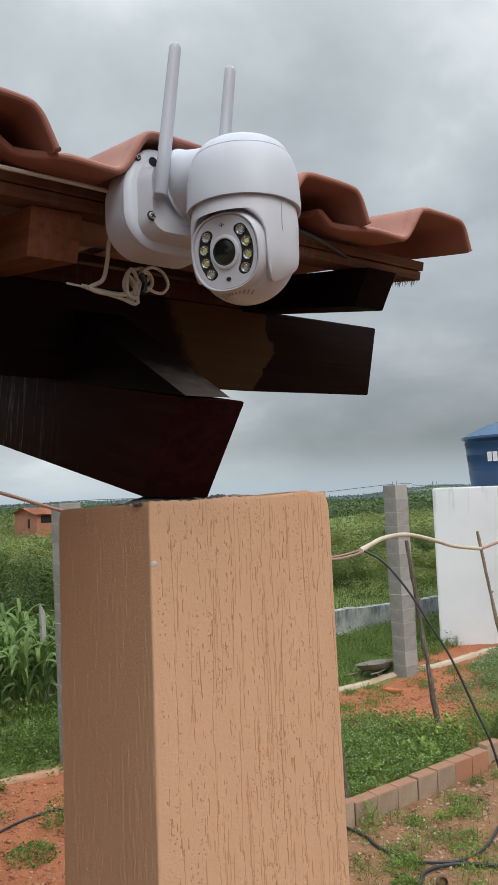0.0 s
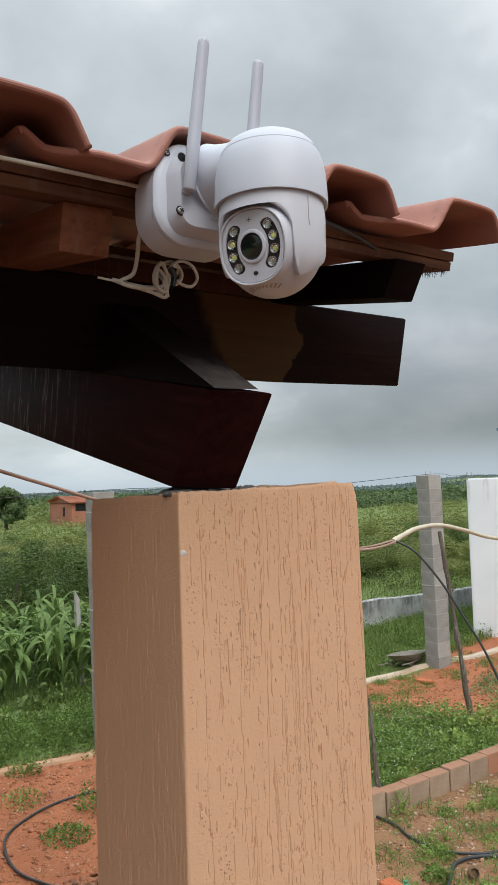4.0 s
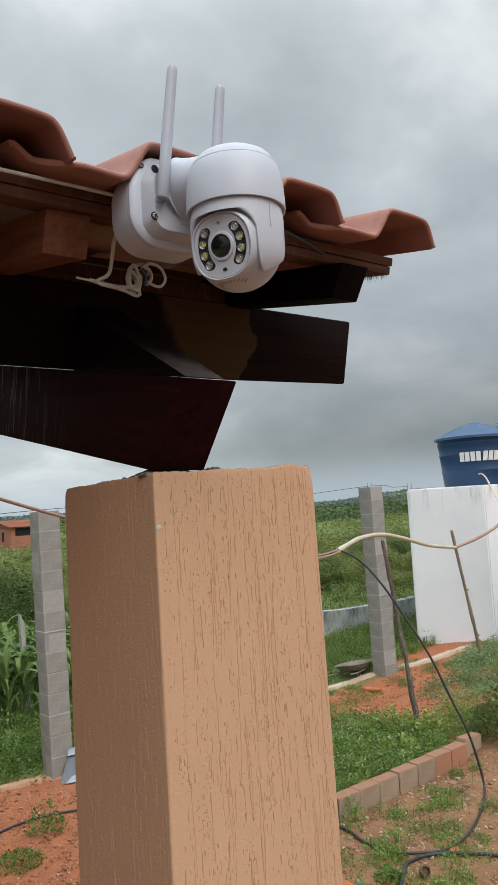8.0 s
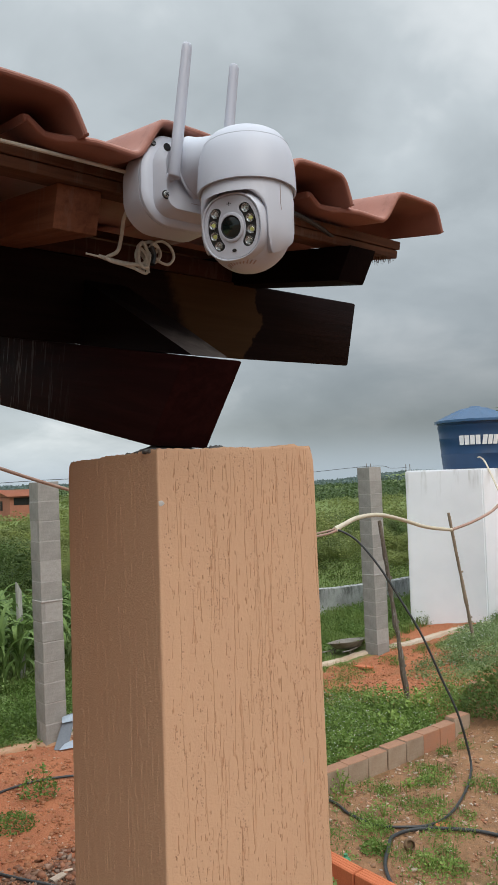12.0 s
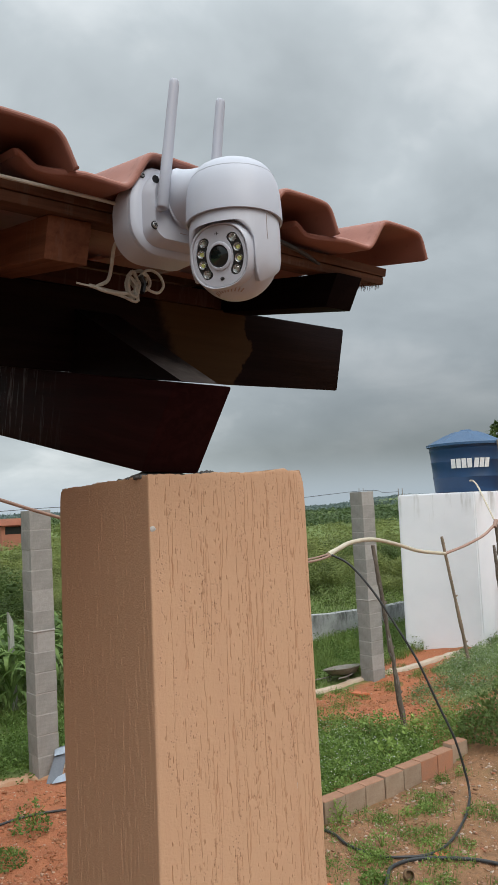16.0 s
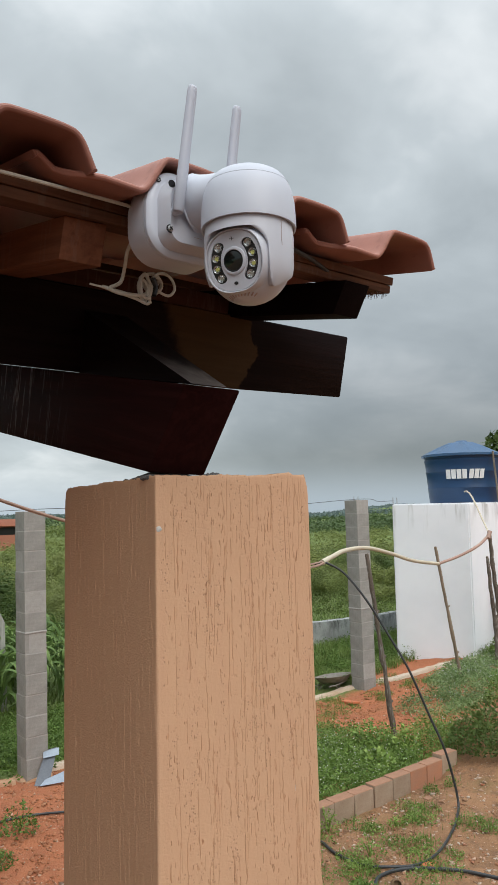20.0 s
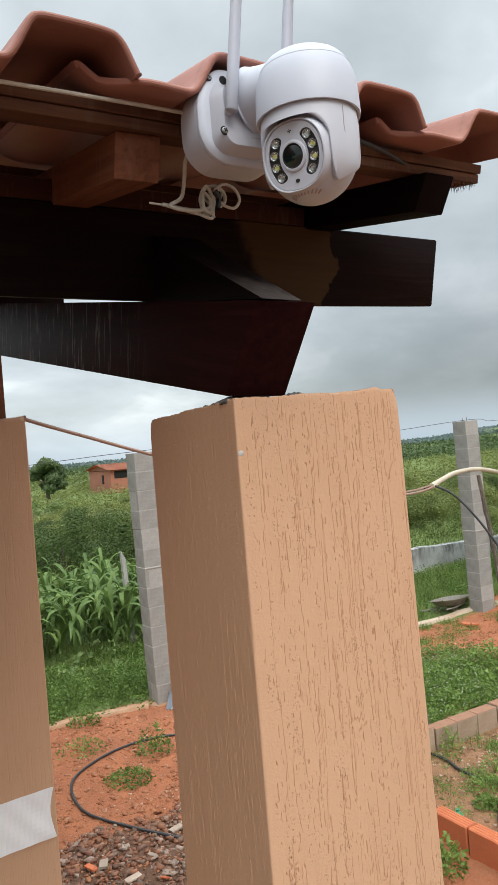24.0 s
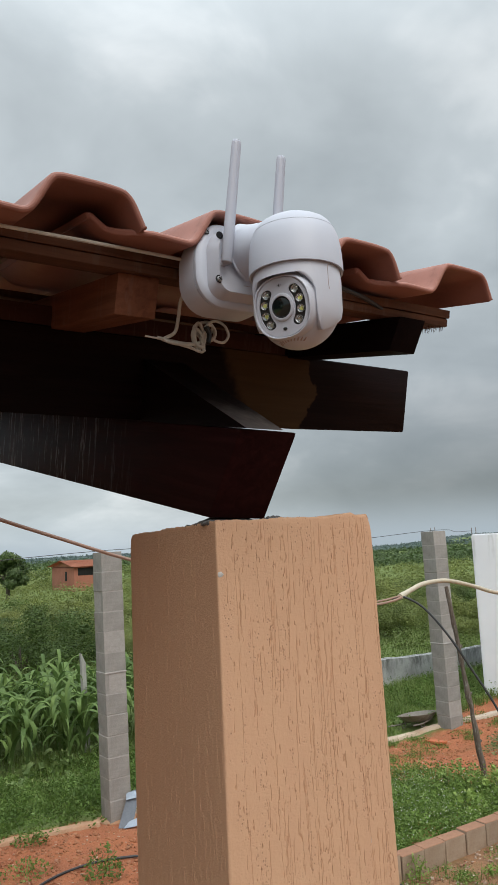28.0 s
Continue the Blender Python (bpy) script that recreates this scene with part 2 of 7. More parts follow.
def leaf_mat(name, a, b, c, rough=0.55, patch=1.3, vary=1.0):
    """Leaves: every loose leaf has its own tint and lets some light through."""
    k = Nodes(name)
    g = k.t.nodes.new("ShaderNodeNewGeometry")
    tint = k.ramp(g.outputs["Random Per Island"], (0.0, a), (0.55, b), (1.0, c))
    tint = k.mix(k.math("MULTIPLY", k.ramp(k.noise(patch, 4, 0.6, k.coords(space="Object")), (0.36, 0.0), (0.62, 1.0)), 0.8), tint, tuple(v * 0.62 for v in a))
    oi = k.t.nodes.new("ShaderNodeObjectInfo")
    tint = k.mix(1.0, tint, k.ramp(oi.outputs["Random"], (0.0, tuple(1 - vary * v for v in (0.38, 0.32, 0.38))), (0.5, (1.0, 1.0, 1.0)), (1.0, tuple(1 + vary * v for v in (0.34, 0.26, 0.28)))), "MULTIPLY")
    m = k.finish(tint, rough, spec=0.3)
    tr = k.t.nodes.new("ShaderNodeBsdfTranslucent")
    k.t.links.new(tint, tr.inputs["Color"])
    mx = k.t.nodes.new("ShaderNodeMixShader")
    mx.inputs[0].default_value = 0.3
    k.t.links.new(k.b.outputs[0], mx.inputs[1]), k.t.links.new(tr.outputs[0], mx.inputs[2])
    k.t.links.new(mx.outputs[0], k.t.nodes["Material Output"].inputs["Surface"])
    return m


def ground_mat():
    """Red earth in the yard, damp brown loam to the east, green growth outside the footing."""
    k = Nodes("red_earth_and_grass")
    vec = k.coords()
    clod, grit, wide, mid = k.noise(18, 5, 0.65, vec), k.noise(90, 4, 0.7, vec), k.noise(0.55, 4, 0.6, vec), k.noise(3.2, 4, 0.6, vec)
    red = k.mix(k.ramp(mid, (0.3, 0.0), (0.7, 1.0)), (0.46, 0.165, 0.076), (0.35, 0.125, 0.064))
    red = k.mix(k.math("MULTIPLY", k.ramp(grit, (0.52, 0.0), (0.7, 1.0)), 0.5), red, (0.55, 0.28, 0.165))
    loam = k.mix(k.ramp(clod, (0.35, 0.0), (0.65, 1.0)), (0.325, 0.172, 0.090), (0.225, 0.122, 0.065))
    loam = k.mix(k.math("MULTIPLY", k.ramp(grit, (0.56, 0.0), (0.7, 1.0)), 0.6), loam, (0.38, 0.27, 0.19))
    loam = k.mix(k.math("MULTIPLY", k.ramp(k.noise(1.7, 5, 0.65, vec), (0.42, 0.0), (0.60, 1.0)), 0.7), loam, (0.37, 0.200, 0.105))
    loam = k.mix(k.math("MULTIPLY", k.ramp(k.noise(5.5, 4, 0.65, k.coords(rot=(0, 0, 0.7))), (0.54, 0.0), (0.66, 1.0)), 0.6), loam, (0.15, 0.088, 0.055))
    x, y = k.axis(0), k.axis(1)
    east = k.step(k.math("ADD", x, k.math("MULTIPLY", wide, 1.6)), 3.3, 4.3)
    south = k.step(k.math("ADD", y, k.math("MULTIPLY", wide, 0.8)), 4.9, 4.3)
    col = k.mix(k.math("MULTIPLY", east, south), red, loam)
    green = k.mix(k.ramp(mid, (0.3, 0.0), (0.7, 1.0)), (0.12, 0.175, 0.05), (0.185, 0.225, 0.08))
    moss = k.math("MULTIPLY", k.ramp(k.noise(1.3, 5, 0.65, vec), (0.54, 0.0), (0.64, 1.0)), 0.32)
    col = k.mix(k.math("MULTIPLY", moss, east), col, (0.075, 0.095, 0.03))
    # unseen ground round the house, coloured dark to cut light bounced under the eave
    bounce_cut = k.math("MULTIPLY", k.math("MULTIPLY", k.math("MAXIMUM", k.step(x, 0.35, 0.15), k.step(y, 1.0, 0.8)), k.math("MULTIPLY", k.step(x, 2.4, 2.2), k.step(x, -14.2, -14.0))), k.step(y, -14.2, -14.0))
    col = k.mix(bounce_cut, col, k.mix(mid, (0.25, 0.185, 0.150), (0.19, 0.140, 0.112)))
    heap = k.math("MULTIPLY", k.step(k.math("ADD", y, k.math("MULTIPLY", mid, 0.35)), 4.5, 4.3), k.step(x, 2.5, 2.3))
    col = k.mix(heap, col, k.mix(clod, (0.20, 0.105, 0.065), (0.12, 0.068, 0.045)))
    out = k.step(k.math("ADD", k.math("SUBTRACT", y, k.math("MULTIPLY", k.step(x, 7.5, 7.9), 0.55)), k.math("MULTIPLY", mid, 0.5)), 6.82, 7.05)
    col = k.mix(out, col, green)
    return k.finish(col, 0.92, k.math("ADD", clod, k.math("MULTIPLY", grit, 0.5)), 0.9, 0.03, spec=0.2)


def whitewash_mat():
    k = Nodes("weathered_whitewash")
    vec = k.coords()
    col = k.mix(k.ramp(k.noise(1.2, 4, 0.6, vec), (0.35, 0.0), (0.7, 1.0)), (0.87, 0.885, 0.92), (0.80, 0.82, 0.86))
    drip = k.math("MULTIPLY", k.ramp(k.noise(6, 4, 0.65, k.coords((1, 1, 0.12))), (0.50, 0.0), (0.66, 1.0)), k.step(k.math("ADD", k.axis(2), k.math("MULTIPLY", k.noise(3, 3, 0.6, vec), 0.6)), 2.45, 3.0))
    col = k.mix(k.math("MULTIPLY", drip, 0.85), col, (0.42, 0.42, 0.40))
    col = k.mix(k.math("MULTIPLY", k.step(k.math("ADD", k.axis(2), k.math("MULTIPLY", k.noise(5, 3, 0.6, vec), 0.3)), 0.36, 0.12), 0.6), col, (0.47, 0.36, 0.28))
    return k.finish(col, 0.85, k.noise(60, 4, 0.6, vec), 0.2, 0.004, spec=0.25)


M_STUCCO = stucco_mat()
M_MORTAR = plain("dark_wet_mortar", (0.075, 0.075, 0.072), (0.16, 0.155, 0.15), 0.9, 60, 300, 0.9, 0.003)
M_CHIP = plain("pale_plaster_chip", (0.60, 0.58, 0.55), None, 0.85, 90, 400)
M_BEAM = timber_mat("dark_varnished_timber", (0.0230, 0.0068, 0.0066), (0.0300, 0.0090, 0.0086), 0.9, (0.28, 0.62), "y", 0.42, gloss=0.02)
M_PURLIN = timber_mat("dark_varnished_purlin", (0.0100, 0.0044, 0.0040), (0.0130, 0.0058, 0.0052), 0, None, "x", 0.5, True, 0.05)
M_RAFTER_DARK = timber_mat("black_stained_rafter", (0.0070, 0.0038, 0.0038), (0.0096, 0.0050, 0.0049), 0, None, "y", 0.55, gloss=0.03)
M_RAFTER_RED = timber_mat("bare_red_rafter", (0.27, 0.105, 0.055), (0.110, 0.038, 0.020), 0.06, None, "y", 0.7)
M_BATTEN = timber_mat("bare_brown_batten", (0.150, 0.066, 0.036), (0.060, 0.026, 0.016), 0.06, None, "x", 0.75)
M_LATH = timber_mat("dark_stained_lath", (0.060, 0.020, 0.013), (0.030, 0.011, 0.008), 0.06, None, "x", 0.75)
M_TILE = tile_mat()
M_WHITE = plain("glossy_white_plastic", (0.525, 0.550, 0.620), (0.515, 0.540, 0.610), 0.46, 6, 40, 0.0, 0.0003, fleck=0.0)
M_WHITE2 = plain("satin_white_plastic", (0.520, 0.530, 0.585), (0.510, 0.520, 0.575), 0.40, 6, 40, 0.0, 0.0003, fleck=0.0)
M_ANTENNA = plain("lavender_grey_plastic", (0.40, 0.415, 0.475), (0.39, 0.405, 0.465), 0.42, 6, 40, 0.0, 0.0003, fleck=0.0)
M_BLACK = plain("black_plastic", (0.012, 0.012, 0.013), None, 0.35, 30, 300, 0.05)
M_STEEL = plain("zinc_screw_steel", (0.55, 0.54, 0.52), None, 0.35, 60, 400, 0.1, 0.0005, 1.0)
M_DRYCABLE = plain("grimy_white_cable", (0.60, 0.57, 0.50), (0.50, 0.47, 0.40), 0.6, 40, 200)
M_BLOCK = plain("grey_concrete_block", (0.36, 0.345, 0.32), (0.25, 0.24, 0.222), 0.93, 7, 60, 0.6, 0.004, rand=0.04)
M_JOINT = plain("pale_mortar_joint", (0.41, 0.39, 0.365), (0.33, 0.315, 0.295), 0.95, 20, 110, 0.6, 0.004)
M_FOOTING = plain("earth_stained_concrete", (0.48, 0.31, 0.20), (0.42, 0.21, 0.11), 0.95, 5, 60, 0.7, 0.008)
M_FOOTPALE = plain("pale_rough_concrete", (0.58, 0.50, 0.41), (0.47, 0.32, 0.21), 0.95, 3, 60, 0.7, 0.008)
M_BRICK = plain("hollow_clay_brick", (0.62, 0.180, 0.070), (0.52, 0.145, 0.060), 0.85, 6, 90, 0.5, 0.003, rand=0.15)
M_BRICKMUD = plain("mud_smeared_clay_brick", (0.42, 0.32, 0.235), (0.31, 0.205, 0.135), 0.92, 7, 80, 0.6, 0.004, rand=0.14)
M_BRICKTOP = plain("worn_brick_top", (0.36, 0.185, 0.110), (0.27, 0.140, 0.085), 0.9, 9, 90, 0.6, 0.004)
M_BRICKWORN = plain("dusty_clay_brick", (0.50, 0.205, 0.105), (0.38, 0.20, 0.13), 0.9, 7, 80, 0.6, 0.004, rand=0.12)
M_GROUND = ground_mat()
M_LIME = whitewash_mat()
M_BLUE = plain("blue_polyethylene", (0.007, 0.046, 0.125), (0.005, 0.036, 0.100), 0.42, 3, 60, 0.05, 0.001)
M_BLUELID = plain("faded_blue_lid", (0.045, 0.115, 0.225), (0.034, 0.092, 0.19), 0.42, 3, 60, 0.05, 0.001)
M_PAINTWHITE = plain("white_print", (0.8, 0.8, 0.8), None, 0.5, 20, 100)
M_HOSE = plain("black_hose", (0.018, 0.020, 0.022), (0.035, 0.036, 0.038), 0.45, 8, 90, 0.1)
M_PIPE = plain("cream_conduit", (0.62, 0.56, 0.42), (0.55, 0.47, 0.36), 0.5, 5, 80, 0.1)
M_PINK = plain("pinkish_old_conduit", (0.42, 0.27, 0.21), (0.34, 0.21, 0.16), 0.55, 6, 80, 0.1)
M_POLE = timber_mat("grey_weathered_pole", (0.20, 0.165, 0.135), (0.085, 0.064, 0.050), 0.8, None, "z", 0.9)
M_STICK = timber_mat("pale_cane_pole", (0.33, 0.26, 0.19), (0.22, 0.165, 0.12), 0.3, None, "z", 0.85)
M_STAKE = timber_mat("bleached_stake", (0.52, 0.51, 0.47), (0.26, 0.25, 0.22), 0.6, None, "z", 0.9)


def lichen_wall_mat():
    """Old lime wash gone grey, with dark runs from the top edge."""
    k = Nodes("lichened_lime_wash")
    vec = k.coords()
    col = k.mix(k.ramp(k.noise(1.6, 5, 0.65, vec), (0.36, 0.0), (0.64, 1.0)), (0.53, 0.53, 0.515), (0.30, 0.30, 0.29))
    runs = k.math("MULTIPLY", k.ramp(k.noise(7, 5, 0.7, k.coords((1, 1, 0.25))), (0.47, 0.0), (0.60, 1.0)), k.step(k.math("ADD", k.axis(2), k.math("MULTIPLY", k.noise(4, 3, 0.6, vec), 0.5)), 0.25, 0.75))
    col = k.mix(k.math("MULTIPLY", runs, 0.85), col, (0.085, 0.088, 0.080))
    col = k.mix(k.math("MULTIPLY", k.ramp(k.noise(22, 4, 0.7, vec), (0.55, 0.0), (0.70, 1.0)), 0.5), col, (0.16, 0.165, 0.15))
    return k.finish(col, 0.95, k.noise(40, 4, 0.6, vec), 0.4, 0.01, spec=0.2)


M_FARWALL = lichen_wall_mat()
M_IRON = plain("rusty_grey_sheet", (0.27, 0.25, 0.22), (0.17, 0.135, 0.10), 0.75, 8, 80, 0.3)
M_GREYMETAL = plain("blue_grey_painted_metal", (0.15, 0.165, 0.19), (0.11, 0.12, 0.14), 0.45, 6, 60, 0.1)
M_FARBRICK = plain("distant_red_brick", (0.44, 0.175, 0.115), (0.36, 0.135, 0.09), 0.9, 0.8, 6, 0.2)
M_FARROOF = plain("distant_clay_roof", (0.52, 0.20, 0.11), (0.44, 0.16, 0.09), 0.85, 0.6, 5, 0.2)
M_FLANGE = plain("pale_blue_painted_metal", (0.36, 0.42, 0.49), (0.28, 0.33, 0.40), 0.4, 6, 60, 0.1)
M_SLOT = plain("pinkish_moulded_slot", (0.44, 0.34, 0.31), None, 0.5, 30, 300, 0.05)
# aerial haze of the far hills is put into this leaf colour
M_HILL = leaf_mat("hazed_hill_forest", (0.105, 0.150, 0.150), (0.125, 0.175, 0.175), (0.15, 0.20, 0.20), 0.55, 0.01)
M_DARK = plain("dark_opening", (0.015, 0.014, 0.013), None, 0.9)
M_PAPER = plain("white_paper", (0.90, 0.90, 0.91), (0.88, 0.88, 0.89), 0.85, 5, 90, 0.0, fleck=0.0)
M_STONE = plain("pale_stone", (0.42, 0.30, 0.22), (0.52, 0.44, 0.36), 0.95, 14, 90, 0.6, 0.004, rand=0.3)
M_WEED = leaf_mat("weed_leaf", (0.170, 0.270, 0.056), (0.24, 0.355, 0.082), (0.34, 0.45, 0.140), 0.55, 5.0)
M_WEEDPALE = leaf_mat("pale_flowering_weed", (0.140, 0.225, 0.075), (0.22, 0.32, 0.12), (0.36, 0.44, 0.23))
M_GRASS = leaf_mat("grass_blade", (0.150, 0.225, 0.050), (0.19, 0.27, 0.066), (0.25, 0.315, 0.098))
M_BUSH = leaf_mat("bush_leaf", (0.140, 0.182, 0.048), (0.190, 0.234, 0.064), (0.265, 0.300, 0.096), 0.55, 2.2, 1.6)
M_BUSHDARK = leaf_mat("dark_bush_leaf", (0.100, 0.155, 0.038), (0.130, 0.190, 0.048), (0.180, 0.240, 0.070), 0.55, 0.9, 1.0)
M_BUSHPALE = leaf_mat("pale_bush_leaf", (0.21, 0.25, 0.075), (0.26, 0.30, 0.10), (0.33, 0.36, 0.145), 0.55, 0.9, 1.0)
M_TREE = leaf_mat("tree_leaf", (0.060, 0.100, 0.035), (0.098, 0.150, 0.052), (0.15, 0.20, 0.075), 0.55, 0.3)
M_CORN = leaf_mat("corn_leaf", (0.105, 0.185, 0.044), (0.18, 0.275, 0.078), (0.32, 0.40, 0.155), 0.55)
M_FLOWER = plain("white_petal", (0.75, 0.75, 0.72), None, 0.7)
M_BARK = plain("grey_brown_bark", (0.11, 0.085, 0.065), (0.07, 0.055, 0.042), 0.95, 8, 60, 0.7, 0.01)

# ---- mesh helpers ----


def mesh_of(name, verts, faces, material, smooth=False):
    """A mesh from arrays of vertices and of equal-sided faces."""
    me = bpy.data.meshes.new(name)
    verts, faces = np.asarray(verts, np.float32), np.asarray(faces, np.int32)
    k = faces.shape[1]
    me.vertices.add(len(verts)), me.loops.add(faces.size), me.polygons.add(len(faces))
    me.vertices.foreach_set("co", verts.ravel())
    me.loops.foreach_set("vertex_index", faces.ravel())
    me.polygons.foreach_set("loop_start", np.arange(0, faces.size, k, dtype=np.int32))
    if smooth:
        me.polygons.foreach_set("use_smooth", np.ones(len(faces), dtype=bool))
    me.update(calc_edges=True)
    me.validate()
    if material:
        me.materials.append(material)
    return me


def thing(name, label, category, group="", kind="", at=None):
    ob = new(name)
    if at is not None:
        ob.matrix_world = at if isinstance(at, Matrix) else Matrix.Translation(at)
    ob.empty_display_size = 0.05
    return tagged(ob, label, category, group, kind)


def bm_mesh(name, bm, material, smooth=None):
    me = bpy.data.meshes.new(name)
    if smooth is not None:
        for f in bm.faces:
            f.smooth = True
        for e in bm.edges:
            if len(e.link_faces) == 2 and e.calc_face_angle(0) > radians(smooth):
                e.smooth = False
    bm.normal_update()
    bm.to_mesh(me)
    bm.free()
    me.materials.append(material)
    return me


def part(name, bm, material, parent, label="", smooth=35, m=None):
    me = bm if isinstance(bm, bpy.types.Mesh) else bm_mesh(name, bm, material, smooth)
    ob = new(name, me)
    ob.parent = parent
    if m is not None:
        ob.matrix_basis = m
    if label:
        tagged(ob, label)
    return ob


def single(name, bm, material, label, category, group="", kind="", smooth=35, m=None):
    me = bm if isinstance(bm, bpy.types.Mesh) else bm_mesh(name, bm, material, smooth)
    ob = new(name, me)
    if m is not None:
        ob.matrix_world = m
    return tagged(ob, label, category, group, kind)


def box(x0, x1, y0, y1, z0, z1, bevel=0.0, seg=2, bm=None):
    bm = bm or bmesh.new()
    r = bmesh.ops.create_cube(bm, size=1.0, matrix=Matrix.Translation(((x0 + x1) / 2, (y0 + y1) / 2, (z0 + z1) / 2)) @ Matrix.Diagonal((x1 - x0, y1 - y0, z1 - z0, 1)))
    if bevel:
        es = {e for v in r["verts"] for e in v.link_edges}
        bmesh.ops.bevel(bm, geom=list(es), offset=bevel, segments=seg, affect="EDGES", profile=0.6)
    return bm


def hull(corners, bevel=0.0, seg=2):
    """A six-sided solid from its eight corners: four below, four above, both counter-clockwise from above."""
    bm = bmesh.new()
    v = [bm.verts.new(c) for c in corners]
    for f in ((3, 2, 1, 0), (4, 5, 6, 7), (0, 1, 5, 4), (1, 2, 6, 5), (2, 3, 7, 6), (3, 0, 4, 7)):
        bm.faces.new([v[i] for i in f])
    if bevel:
        bmesh.ops.bevel(bm, geom=bm.edges[:], offset=bevel, segments=seg, affect="EDGES", profile=0.6)
    return bm


def lathe(profile, seg=48, m=None, bm=None, close=True):
    """Turn (radius, height) pairs round z."""
    bm = bm or bmesh.new()
    rings = []
    for r, z in profile:
        if r < 1e-6:
            rings.append([bm.verts.new((0, 0, z))])
        else:
            rings.append([bm.verts.new((r * math.cos(2 * math.pi * i / seg), r * math.sin(2 * math.pi * i / seg), z)) for i in range(seg)])
    for a, b in zip(rings, rings[1:]):
        for i in range(seg):
            j = (i + 1) % seg
            q = [a[i % len(a)], a[j % len(a)], b[j % len(b)], b[i % len(b)]]
            q = list(dict.fromkeys(q))
            if len(q) > 2:
                bm.faces.new(q)
    if close:
        for ring in (rings[0], rings[-1]):
            if len(ring) > 2:
                bm.faces.new(ring)
    bmesh.ops.recalc_face_normals(bm, faces=bm.faces[:])
    if m is not None:
        bmesh.ops.transform(bm, matrix=m, verts=bm.verts[:])
    return bm


def smooth_line(points, n=8):
    """Catmull-Rom through the points."""
    P = [Vector(p) for p in points]
    P = [P[0] * 2 - P[1]] + P + [P[-1] * 2 - P[-2]]
    out = []
    for a, b, c, d in zip(P, P[1:], P[2:], P[3:]):
        for i in range(n):
            t = i / n
            out.append(0.5 * ((2 * b) + (c - a) * t + (2 * a - 5 * b + 4 * c - d) * t * t + (3 * b - a - 3 * c + d) * t ** 3))
    return out + [P[-2]]


def tube(points, radius, seg=10, bm=None):
    """A round rod along the points; radius may be a list."""
    bm = bm or bmesh.new()
    P = [Vector(p) for p in points]
    rings, side = [], None
    for i, p in enumerate(P):
        d = (P[min(i + 1, len(P) - 1)] - P[max(i - 1, 0)]).normalized()
        if side is None:
            side = d.cross(UP if abs(d.z) < 0.9 else Vector((1, 0, 0))).normalized()
        side = (side - d * side.dot(d)).normalized()
        up = d.cross(side)
        r = radius[i] if isinstance(radius, (list, tuple)) else radius
        rings.append([bm.verts.new(p + (side * math.cos(a) + up * math.sin(a)) * r) for a in (2 * math.pi * k / seg for k in range(seg))])
    for a, b in zip(rings, rings[1:]):
        for k in range(seg):
            bm.faces.new((a[k], a[(k + 1) % seg], b[(k + 1) % seg], b[k]))
    bm.faces.new(rings[0][::-1]), bm.faces.new(rings[-1])
    bmesh.ops.recalc_face_normals(bm, faces=bm.faces[:])
    return bm


def rounded_outline(w, h, r, seg=8):
    pts = []
    for cx, cz, a0 in ((w / 2 - r, h / 2 - r, 0), (-w / 2 + r, h / 2 - r, 90), (-w / 2 + r, -h / 2 + r, 180), (w / 2 - r, -h / 2 + r, 270)):
        for i in range(seg + 1):
            a = radians(a0 + 90 * i / seg)
            pts.append((cx + r * math.cos(a), cz + r * math.sin(a)))
    return pts


def slab(outlines, bm=None):
    """Stack outlines [(depth y, [(x, z)...])], lofted from first to last and closed at both ends."""
    bm = bm or bmesh.new()
    rings = [[bm.verts.new((x, y, z)) for x, z in pts] for y, pts in outlines]
    n = len(rings[0])
    for a, b in zip(rings, rings[1:]):
        for i in range(n):
            bm.faces.new((a[i], a[(i + 1) % n], b[(i + 1) % n], b[i]))
    bm.faces.new(rings[0]), bm.faces.new(rings[-1][::-1])
    bmesh.ops.recalc_face_normals(bm, faces=bm.faces[:])
    return bm


def leaves(P, size, rng, aspect=0.5, up=0.5, droop=0.0, face=None):
    """Folded four-cornered leaves at the points P: vertices and faces."""
    n = len(P)
    size = np.broadcast_to(np.asarray(size, float), (n,))[:, None]
    d = rng.normal(size=(n, 3))
    d[:, 2] = np.abs(d[:, 2]) * up - droop
    d /= np.linalg.norm(d, axis=1)[:, None] + 1e-9
    q = rng.normal(size=(n, 3))
    if face is not None:
        # most leaves lie along the skin of the crown
        q = face + 0.35 * q
        q /= np.linalg.norm(q, axis=1)[:, None] + 1e-9
        d -= q * (d * q).sum(1)[:, None] * 0.9
        d /= np.linalg.norm(d, axis=1)[:, None] + 1e-9
    s = np.cross(d, q)
    s /= np.linalg.norm(s, axis=1)[:, None] + 1e-9
    nn = np.cross(s, d)
    mid = P + d * size * 0.5 + nn * size * 0.06
    V = np.stack([P, mid + s * size * aspect * 0.5 - nn * size * 0.12, P + d * size, mid - s * size * aspect * 0.5 - nn * size * 0.12], 1).reshape(-1, 3)
    return V, np.arange(4 * n).reshape(-1, 4)

# ---- ground ----


def sstep(v, a, b):
    t = np.clip((v - a) / (b - a), 0, 1)
    return t * t * (3 - 2 * t)


